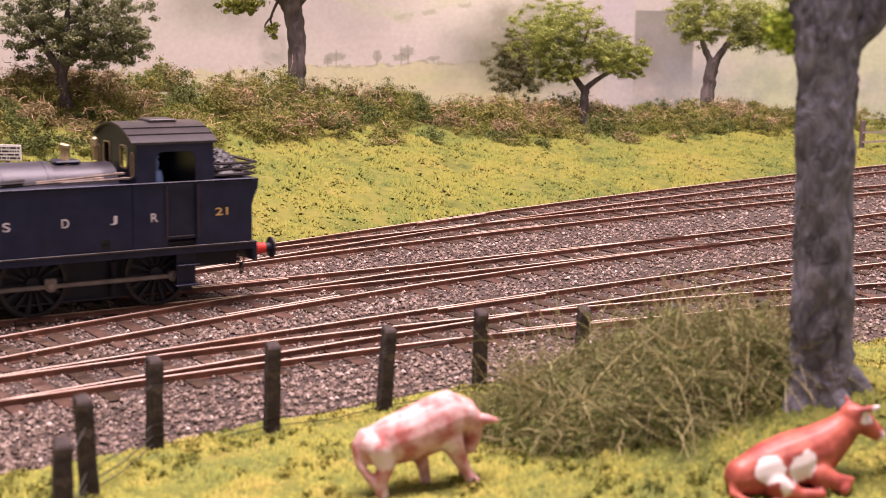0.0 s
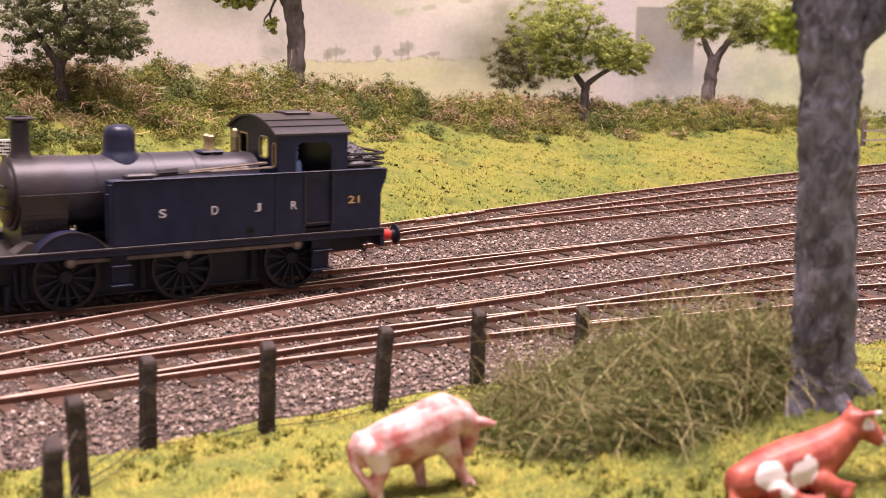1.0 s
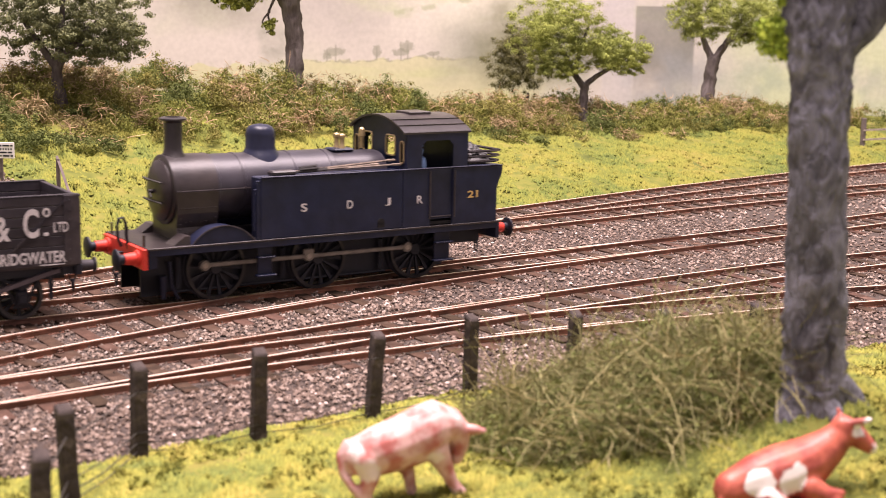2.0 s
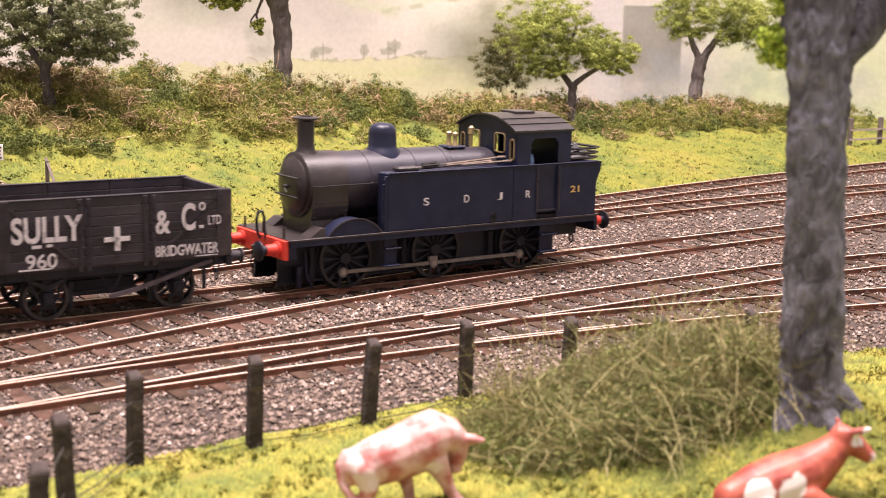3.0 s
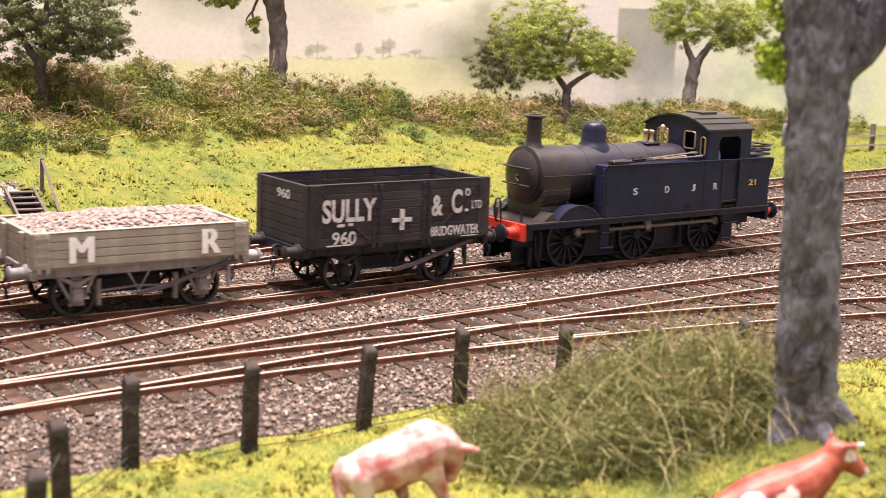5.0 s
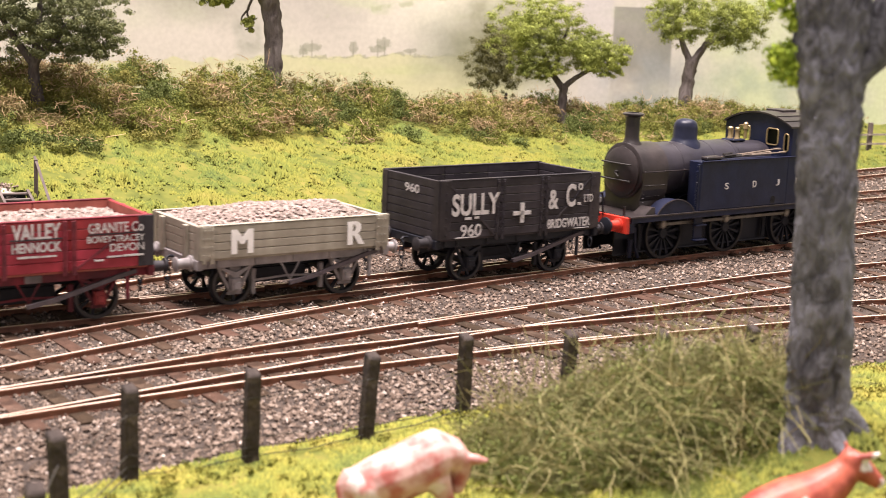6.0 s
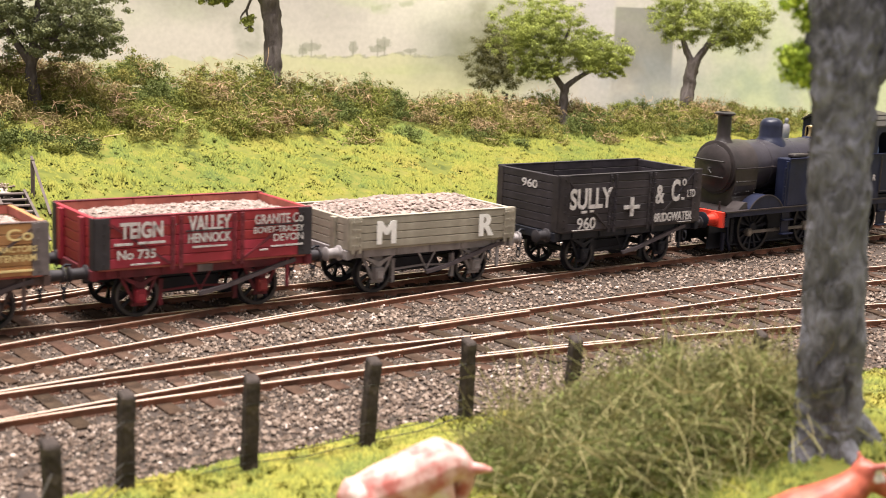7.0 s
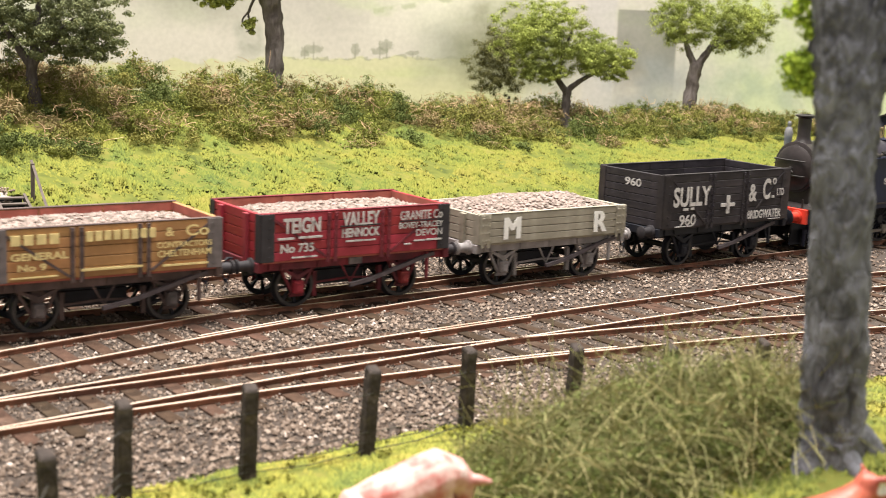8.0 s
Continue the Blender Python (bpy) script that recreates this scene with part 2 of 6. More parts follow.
# ---- mesh helpers (millimetres) ----
def mesh(name, verts, faces, mat, smooth=False):
    me = bpy.data.meshes.new(name)
    me.from_pydata((np.asarray(verts, float) * MM).tolist(), [], faces if isinstance(faces, list) else faces.tolist())
    for m in mat if isinstance(mat, (list, tuple)) else [mat]:
        me.materials.append(m)
    if smooth:
        me.shade_smooth()
    return me


def part(name, bm, mat, parent=None, label="", smooth=False, m=None):
    """Links a bmesh as one mesh object, under a thing or a part."""
    me = bpy.data.meshes.new(name)
    bmesh.ops.scale(bm, vec=(MM, MM, MM), verts=bm.verts)
    bm.to_mesh(me)
    bm.free()
    for k in mat if isinstance(mat, (list, tuple)) else [mat]:
        me.materials.append(k)
    if smooth:
        me.shade_smooth()
        me.set_sharp_from_angle(angle=radians(35))
    ob = new(name, me)
    ob.parent = parent
    if m is not None:
        ob.matrix_local = m
    return tagged(ob, label)


def piece(name, me, parent, m, label=""):
    ob = new(name, me)
    ob.parent = parent
    ob.matrix_local = m
    return tagged(ob, label)


def box(bm, x0, x1, y0, y1, z0, z1, bevel=0.0, index=0):
    made = bmesh.ops.create_cube(bm, size=1, matrix=Matrix.LocRotScale(((x0 + x1) / 2, (y0 + y1) / 2, (z0 + z1) / 2), None,
                                                                      (abs(x1 - x0), abs(y1 - y0), abs(z1 - z0))))["verts"]
    faces = {f for v in made for f in v.link_faces}
    for f in faces:
        f.material_index = index
    if bevel:
        edges = {e for v in made for e in v.link_edges}
        bmesh.ops.bevel(bm, geom=list(edges), offset=bevel, segments=1, affect="EDGES", clamp_overlap=True)
    return bm


def rod(bm, p0, p1, r0, r1=None, seg=10, caps=True):
    """A round bar from p0 to p1."""
    p0, p1 = Vector(p0), Vector(p1)
    turn = (p1 - p0).to_track_quat("Z", "Y").to_matrix().to_4x4()
    return bmesh.ops.create_cone(bm, cap_ends=caps, segments=seg, radius1=r0, radius2=r0 if r1 is None else r1, depth=(p1 - p0).length,
                                 matrix=Matrix.Translation((p0 + p1) / 2) @ turn)["verts"] and bm


def turned(bm, outline, origin=(0, 0, 0), axis="Z", seg=24):
    """A turned shape from (radius, along) pairs."""
    rings = []
    for r, h in outline:
        ring = []
        for k in range(seg):
            a = 2 * math.pi * k / seg
            p = Vector((r * math.cos(a), r * math.sin(a), h))
            if axis == "X":
                p = Vector((p.z, p.x, p.y))
            if axis == "Y":
                p = Vector((p.y, p.z, p.x))
            ring.append(bm.verts.new(p + Vector(origin)))
        rings.append(ring)
    for a, b in zip(rings, rings[1:]):
        for k in range(seg):
            bm.faces.new((a[k], a[(k + 1) % seg], b[(k + 1) % seg], b[k]))
    bm.faces.new(rings[0][::-1])
    bm.faces.new(rings[-1])
    return bm


def sweep(bm, points, radius, seg=6):
    """A round wire or limb along points; radius may be a list."""
    pts = [Vector(p) for p in points]
    rad = radius if isinstance(radius, (list, tuple)) else [radius] * len(pts)
    rings = []
    for k, p in enumerate(pts):
        d = (pts[min(k + 1, len(pts) - 1)] - pts[max(k - 1, 0)]).normalized()
        u = d.orthogonal().normalized() if k == 0 else (u - d * u.dot(d)).normalized()
        v = d.cross(u)
        rings.append([bm.verts.new(p + rad[k] * (math.cos(2 * math.pi * j / seg) * u + math.sin(2 * math.pi * j / seg) * v)) for j in range(seg)])
    for a, b in zip(rings, rings[1:]):
        for j in range(seg):
            bm.faces.new((a[j], a[(j + 1) % seg], b[(j + 1) % seg], b[j]))
    bm.faces.new(rings[0][::-1])
    bm.faces.new(rings[-1])
    return bm


def thing(name, label, category, m=None, group="", kind=""):
    ob = new(name)
    ob.empty_display_size = 0.01
    if m is not None:
        ob.matrix_basis = m
    return tagged(ob, label, category, group, kind)


# ---- the plan: track lines in a frame along the rails (s along, n across to the far side) ----
HEADING, GAUGE = 36.0, 18.83
CH, SH = math.cos(radians(HEADING)), math.sin(radians(HEADING))


def to_world(s, n):
    return s * CH - n * SH, 400 + s * SH + n * CH


def to_track(x, y):
    return x * CH + (y - 400) * SH, -x * SH + (y - 400) * CH


def line_back(s):
    return 91.0 + 0.262 * s - 0.0002 * s * s if s < 480 else 170.7 + 0.07 * (s - 480) * -1


def line_second(s):
    return 82.0 + 0.135 * s - 0.00023 * s * s


def line_train(s):
    return 28.0 + 0.0001 * max(0.0, 20 - s) ** 2 + 0.00015 * max(0.0, s - 60) ** 2


def line_spur(s):
    return line_train(s) - 0.0005 * max(0.0, 130 - s) ** 2


def line_fourth(s):
    return -27.5 - (0.00022 if s < 110 else 0.0009) * (s - 110) ** 2


def line_front(s):
    return -43.7 + 0.0355 * (s + 150) - 0.000526 * (s + 150) ** 2 if s > -150 else -43.7


def edge_back(s):
    return max(line_back(s), line_second(s)) + 13.5


def edge_front(s):
    return float(np.interp(s, [-170, -110, -80, -50, 50, 120], [-97, -93, -91, -94, -111, -116]))


def bank_height(s):
    return float(np.interp(s, [-200, 0, 85, 213, 340, 500], [27, 25, 22, 14, 10, 8]))


def on_steps(x, y):
    """Distance up the line of the wooden steps, and to its side."""
    return (x + 136.2) * -0.515 + (y - 437) * 0.857, (x + 136.2) * 0.857 + (y - 437) * 0.515


def ground_height(x, y):
    s, n = to_track(x, y)
    rough = noise.noise((x * 0.05, y * 0.05, 0)) * 1.2 + noise.noise((x * 0.16, y * 0.16, 5)) * 0.5
    nb = edge_back(s)
    if n > nb:
        d = n - nb
        rise = bank_height(s) * min(d, 165) / 95.0 - 0.3 * max(0.0, d - 165)
        h = max(2.0 if d > 165 else -9.0, rise) - 2.0 + min(1, d / 15) * (2 + 1.9 * rough + 1.3 * noise.noise((x * 0.09, y * 0.09, 11)))
        along, side = on_steps(x, y)
        if -7 < along < 34 and abs(side) < 11:
            h = min(h, 3.6 + 0.338 * along + max(0.0, abs(side) - 7) * 1.4)
        return h
    front = edge_front(s)
    if n < front:
        d = front - n
        mound = 14 * math.exp(-((x - 66) ** 2 + (y - 238) ** 2) / (2 * 20.0 ** 2))
        return -2.2 + min(1, d / 6) * (2.5 + 0.6 * rough + 0.7 * noise.noise((x * 0.11, y * 0.11, 11))) + min(3.5, 0.05 * d) + mound
    return -6.0


def build_ground():
    xs, ys = np.arange(-700, 1101, 6.0), np.arange(120, 1021, 6.0)
    verts = [(x, y, ground_height(x, y)) for y in ys for x in xs]
    w = len(xs)
    faces = [(j * w + i, j * w + i + 1, (j + 1) * w + i + 1, (j + 1) * w + i) for j in range(len(ys) - 1) for i in range(w - 1)]
    tagged(new("ground", mesh("ground", verts, faces, M["earth"], True)), "sloping earth ground under the model grass", "ground", kind="structure")


def build_trackbed():
    ss = np.arange(-420, 760, 6.0)
    verts, faces = [], []
    k = 60
    for s in ss:
        nb = edge_back(s)
        for j in range(k):
            n = edge_front(s) - 4 + (nb + 8 - edge_front(s)) * j / (k - 1)
            x, y = to_world(s, n)
            verts.append((x, y, -1.95 + 0.3 * noise.noise((x * 0.2, y * 0.2, 0)) - (1.2 if j in (0, k - 1) else 0)))
    for i in range(len(ss) - 1):
        for j in range(k - 1):
            faces.append((i * k + j, (i + 1) * k + j, (i + 1) * k + j + 1, i * k + j + 1))
    tagged(new("trackbed", mesh("trackbed", verts, faces, M["bed"], True)), "dark brown bed of fine ballast under the tracks", "ballast bed", kind="structure")


# ---- rails and sleepers ----
def rail_mesh(name, line, offset, s0, s1, step=5.0):
    """One bullhead rail along a line, top at height 0."""
    prof = [(-0.42, 0.0), (0.42, 0.0), (0.45, -0.35), (0.15, -0.7), (0.15, -1.5), (0.42, -1.7), (0.42, -2.0),
            (-0.42, -2.0), (-0.42, -1.7), (-0.15, -1.5), (-0.15, -0.7), (-0.45, -0.35)]
    bm = bmesh.new()
    rings = []
    count = max(2, int((s1 - s0) / step) + 1)
    for k in range(count):
        s = s0 + (s1 - s0) * k / (count - 1)
        slope = (line(s + 1) - line(s - 1)) / 2
        c = 1 / math.hypot(1, slope)
        ring = []
        for a, z in prof:
            d = offset + a
            x, y = to_world(s - d * slope * c, line(s) + d * c)
            ring.append(bm.verts.new((x, y, z)))
        rings.append(ring)
    m = len(prof)
    for a, b in zip(rings, rings[1:]):
        for j in range(m):
            f = bm.faces.new((a[j], b[j], b[(j + 1) % m], a[(j + 1) % m]))
            f.material_index = 1 if j == 0 else 0
    bm.faces.new(rings[0][::-1])
    bm.faces.new(rings[-1])
    bmesh.ops.recalc_face_normals(bm, faces=bm.faces)
    return bm


def sleeper_mesh(length):
    bm = bmesh.new()
    box(bm, -1.7, 1.7, -length / 2, length / 2, -2.8, -1.3, 0.12)
    for side in (-1, 1):
        y = side * GAUGE / 2
        box(bm, -0.8, 0.8, y - 1.5, y + 1.5, -1.3, -1.0, 0.1, 1)
        box(bm, -0.6, 0.6, y - 1.1, y - 0.45, -1.2, -0.5, 0.1, 1)
        box(bm, -0.6, 0.6, y + 0.45, y + 1.1, -1.2, -0.5, 0.1, 1)
    bmesh.ops.scale(bm, vec=(MM, MM, MM), verts=bm.verts)
    me = bpy.data.meshes.new("sleeper")
    bm.to_mesh(me)
    bm.free()
    me.materials.append(M["sleeper"])
    me.materials.append(M["chair"])
    return me


def build_track(name, line, s0, s1, skip=(), label="rusty railway track with dark wooden sleepers in ballast"):
    track = thing(name, label, "railway track", kind="structure")
    for side in (-1, 1):
        part("rail", rail_mesh("rail", line, side * GAUGE / 2, s0, s1), [M["rail_side"], M["rail_top"]], track)
    me = sleeper_mesh(34.0)
    s = s0 + 4
    rng = random.Random(name)
    while s < s1 - 3:
        if not any(a < s < b for a, b in skip):
            x, y = to_world(s, line(s))
            turn = HEADING + math.degrees(math.atan((line(s + 1) - line(s - 1)) / 2))
            piece("sleeper", me, track, at(x, y, rng.uniform(-0.12, 0.0), 0, 0, turn + rng.uniform(-1, 1)))
        s += 10.2
    return track


def build_timbers(track, line_a, line_b, s0, s1):
    """The long timbers under a set of points, where two tracks part."""
    s = s0
    while s < s1:
        low, high = min(line_a(s), line_b(s)) - 17, max(line_a(s), line_b(s)) + 17
        bm = bmesh.new()
        box(bm, -1.9, 1.9, low - (low + high) / 2, high - (low + high) / 2, -2.8, -1.3, 0.12)
        x, y = to_world(s, (low + high) / 2)
        part("timber", bm, M["sleeper"], track, m=at(x, y, -0.05 - 0.13 * (round(s * 7) % 5) / 5, 0, 0, HEADING + 0.5))
        s += 10.2


build_ground()
build_trackbed()
track_1 = build_track("track_1", line_back, -330, 620, skip=[(-120, 150)])
track_2 = build_track("track_2", line_second, -330, 560, skip=[(-120, 150)])
build_timbers(track_2, line_back, line_second, -118, 148)
track_3 = build_track("track_3", line_train, -330, 520, skip=[(-130, 135)])
track_4 = build_track("track_4", line_spur, -330, 128, skip=[(-130, 135)])
build_timbers(track_3, line_train, line_spur, -128, 134)
track_5 = build_track("track_5", line_fourth, -330, 330, skip=[(-240, 60)])
track_6 = build_track("track_6", line_front, -330, 260, skip=[(-240, 60)])
build_timbers(track_5, line_fourth, line_front, -238, 58)

# check rails beside the outer rails, where the lines of the points cross
for track, line, side, mid in ((track_1, line_back, 1, 76), (track_2, line_second, -1, 76), (track_3, line_train, 1, -64),
                               (track_4, line_spur, -1, -64), (track_5, line_fourth, 1, -8), (track_6, line_front, -1, -8)):
    part("check_rail", rail_mesh("check_rail", line, side * (GAUGE / 2 - 1.9), mid - 20, mid + 20), [M["rail_side"], M["rail_top"]], track)


# ---- the train ----
MOVING_WHEELS = []  # (thing, axle, radius, height, x)


def text_mesh(words, height, width=None, bold=0.12):
    """Painted words as a thin mesh, centred, in the x-z plane and facing -y."""
    cu = bpy.data.curves.new("words", "FONT")
    cu.body, cu.size, cu.extrude, cu.align_x, cu.offset = words, 10, 0.2, "CENTER", bold
    ob = bpy.data.objects.new("words", cu)
    scene.collection.objects.link(ob)
    bpy.context.view_layer.update()
    me = bpy.data.meshes.new_from_object(ob.evaluated_get(bpy.context.evaluated_depsgraph_get()))
    bpy.data.objects.remove(ob)
    co = np.empty(len(me.vertices) * 3)
    me.vertices.foreach_get("co", co)
    co = co.reshape(-1, 3)
    low, high = co.min(0), co.max(0)
    kz = height / (high[1] - low[1])
    kx = kz if width is None else width / (high[0] - low[0])
    out = np.stack([(co[:, 0] - (low[0] + high[0]) / 2) * kx, -co[:, 2] * 0.2, (co[:, 1] - (low[1] + high[1]) / 2) * kz], 1) * MM
    me.vertices.foreach_set("co", out.ravel())
    me.update()
    return me


def lettering(words, parent, mat, x, z, y, height, width=None, turn=0, lean=0, name="lettering", bold=0.15):
    me = text_mesh(words, height, width, bold)
    me.materials.clear()
    me.materials.append(mat)
    return piece(name, me, parent, at(x, y, z, 0, lean, turn))


def painted_bars(parent, mat, bars, y, name="painted_bar"):
    """Writing too small to read: bars (x0, x1, z0, z1) on the near side."""
    for x0, x1, z0, z1 in bars:
        bm = bmesh.new()
        box(bm, x0, x1, y - 0.05, y + 0.36, z0, z1)
        part(name, bm, mat, parent)


def spoked_wheel(bm, r, y, spokes, width=2.0):
    """Tyre with flange, spokes and hub, in the plane y, centred on the axle."""
    out, seg = -1 if y < 0 else 1, spokes * (4 if spokes < 10 else 3)
    prof = [(r - 1.1, -width / 2), (r, -width / 2), (r, width / 2 - 0.5), (r + 0.5, width / 2 - 0.4), (r + 0.5, width / 2), (r - 1.1, width / 2)]
    rings = []
    for rr, h in prof:
        rings.append([bm.verts.new((rr * math.sin(2 * math.pi * k / seg), y - out * h, rr * math.cos(2 * math.pi * k / seg))) for k in range(seg)])
    for a, b in zip(rings, rings[1:] + rings[:1]):
        for k in range(seg):
            bm.faces.new((a[k], a[(k + 1) % seg], b[(k + 1) % seg], b[k]))
    # spokes and hub as one web, cut open between the spokes and joined to the tyre's inner edge
    inner, outer, per = 2.0, r - 1.1, seg // spokes
    front, back = [], []
    for h, rows in ((0.45, front), (-0.45, back)):
        for rr in (inner, outer):
            rows.append([bm.verts.new((rr * math.sin(2 * math.pi * k / seg), y - out * h, rr * math.cos(2 * math.pi * k / seg))) for k in range(seg)])
    for k in range(seg):
        q = (k + 1) % seg
        bm.faces.new((front[1][k], front[1][q], back[1][q], back[1][k]))
        bm.faces.new((rings[0][k], rings[0][q], front[1][q], front[1][k]))
        if k % per == 0:
            bm.faces.new((front[0][k], front[0][q], front[1][q], front[1][k]))
            bm.faces.new((back[0][k], back[0][q], back[1][q], back[1][k]))
            bm.faces.new((front[0][k], front[1][k], back[1][k], back[0][k]))
            bm.faces.new((front[0][q], front[1][q], back[1][q], back[0][q]))
        else:
            bm.faces.new((front[0][k], front[0][q], back[0][q], back[0][k]))
    for rows, h in ((front, 0.9), (back, -0.9)):
        lip = [bm.verts.new((1.7 * math.sin(2 * math.pi * k / seg), y - out * h, 1.7 * math.cos(2 * math.pi * k / seg))) for k in range(seg)]
        for k in range(seg):
            bm.faces.new((rows[0][k], rows[0][(k + 1) % seg], lip[(k + 1) % seg], lip[k]))
        bm.faces.new(lip)
    return bm


def wheelset(parent, x, r, spokes, mat, tyre_mat, crank=None, pin_y=-11.6):
    """An axle with its two wheels, which roll as the thing moves."""
    bm = bmesh.new()
    rod(bm, (0, -9, 0), (0, 9, 0), 1.0, seg=10)
    axle = part("axle", bm, M["frame"], parent, m=at(x, 0, r))
    for y in (-9.7, 9.7):
        bm = spoked_wheel(bmesh.new(), r, y, spokes)
        bmesh.ops.recalc_face_normals(bm, faces=bm.faces)
        wheel = part("wheel", bm, mat, axle, smooth=True)
        bm = bmesh.new()
        side = -1 if y < 0 else 1
        turned(bm, [(r - 0.95, 0), (r - 0.05, 0), (r - 0.05, 0.12), (r - 0.95, 0.12)], (0, y + side * 1.0 - (0.12 if side < 0 else 0), 0), "Y", 32)
        bm.faces.ensure_lookup_table()
        bmesh.ops.delete(bm, geom=[f for f in bm.faces if len(f.verts) > 4], context="FACES_ONLY")
        part("tyre_face", bm, tyre_mat, axle)
    MOVING_WHEELS.append((parent, axle, r, x))
    return axle


def buffer(parent, x, y, out, shank_mat, z=13.8, r=2.3, length=4.6):
    bm = bmesh.new()
    turned(bm, [(2.3, 0), (2.3, 0.5), (1.6, 0.9), (1.4, length - 0.9)], (0, 0, 0), "X", 14)
    shank = part("buffer", bm, shank_mat, parent, smooth=True, m=at(x, y, z, 0, 0, 0 if out > 0 else 180))
    bm = bmesh.new()
    turned(bm, [(0.6, length - 1.2), (0.7, length - 0.8), (r, length - 0.6), (r, length - 0.25), (r * 0.6, length)], (0, 0, 0), "X", 18)
    part("buffer_head", bm, shank_mat, shank, smooth=True)


def coupling(parent, x, out, z=13.8):
    bm = bmesh.new()
    sweep(bm, [(x, 0, z), (x + out * 1.5, 0, z + 0.2), (x + out * 2.3, 0, z - 0.4), (x + out * 2.2, 0, z - 1.4), (x + out * 1.4, 0, z - 1.2)], 0.42)
    hook = part("coupling_hook", bm, M["frame"], parent)
    for k in range(3):
        bm = bmesh.new()
        cx, cz = x + out * 2.0, z - 2.3 - 2.6 * k
        loop = [(cx + (0.9 * math.cos(a) if k % 2 else 0), 0.9 * math.cos(a) if not k % 2 else 0, cz + 1.7 * math.sin(a)) for a in np.linspace(0, 2 * math.pi, 11)]
        sweep(bm, loop, 0.28, 5)
        part("coupling_link", bm, M["frame"], parent)


def heap_mesh(L, W, z, rise, mat, seed, count=1500, size=1.15):
    """A heap of broken stone as one loose mass."""
    rng = np.random.default_rng(seed)
    verts, faces = [], []

    def top(x, y):
        return z + rise * (1 - abs(x / L * 2) ** 4) * (1 - abs(y / W * 2) ** 3) + 0.9 * noise.noise((x * 0.12 + seed, y * 0.12, 0))
    nx, ny = 24, 12
    for j in range(ny + 1):
        for i in range(nx + 1):
            x, y = (i / nx - 0.5) * L, (j / ny - 0.5) * W
            verts.append((x, y, top(x, y) - 0.5))
    for j in range(ny):
        for i in range(nx):
            a = j * (nx + 1) + i
            faces.append((a, a + 1, a + nx + 2, a + nx + 1))
    for _ in range(count):
        x, y = rng.uniform(-0.5, 0.5) * (L - 1), rng.uniform(-0.5, 0.5) * (W - 1)
        stone_into(verts, faces, rng, x, y, top(x, y) - 0.1, size * rng.uniform(0.5, 1.3))
    return mesh("stones", verts, faces, mat)


def stone_into(verts, faces, rng, x, y, z, r):
    """An uneven eight-sided stone."""
    b = len(verts)
    j = rng.uniform(0.65, 1.2, 6) * r
    a = rng.uniform(0, math.pi)
    c, s = math.cos(a), math.sin(a)
    for k, (dx, dy, dz) in enumerate(((1, 0, 0.1), (0, 1, -0.1), (-1, 0, 0.15), (0, -1, -0.15), (0.25, 0.15, 0.75), (-0.2, 0.1, -0.6))):
        verts.append((x + j[k] * (dx * c - dy * s) * 0.62, y + j[k] * (dx * s + dy * c) * 0.62, z + j[k] * dz * 0.62))
    for f in ((0, 1, 4), (1, 2, 4), (2, 3, 4), (3, 0, 4), (1, 0, 5), (2, 1, 5), (3, 2, 5), (0, 3, 5)):
        faces.append(tuple(b + q for q in f))


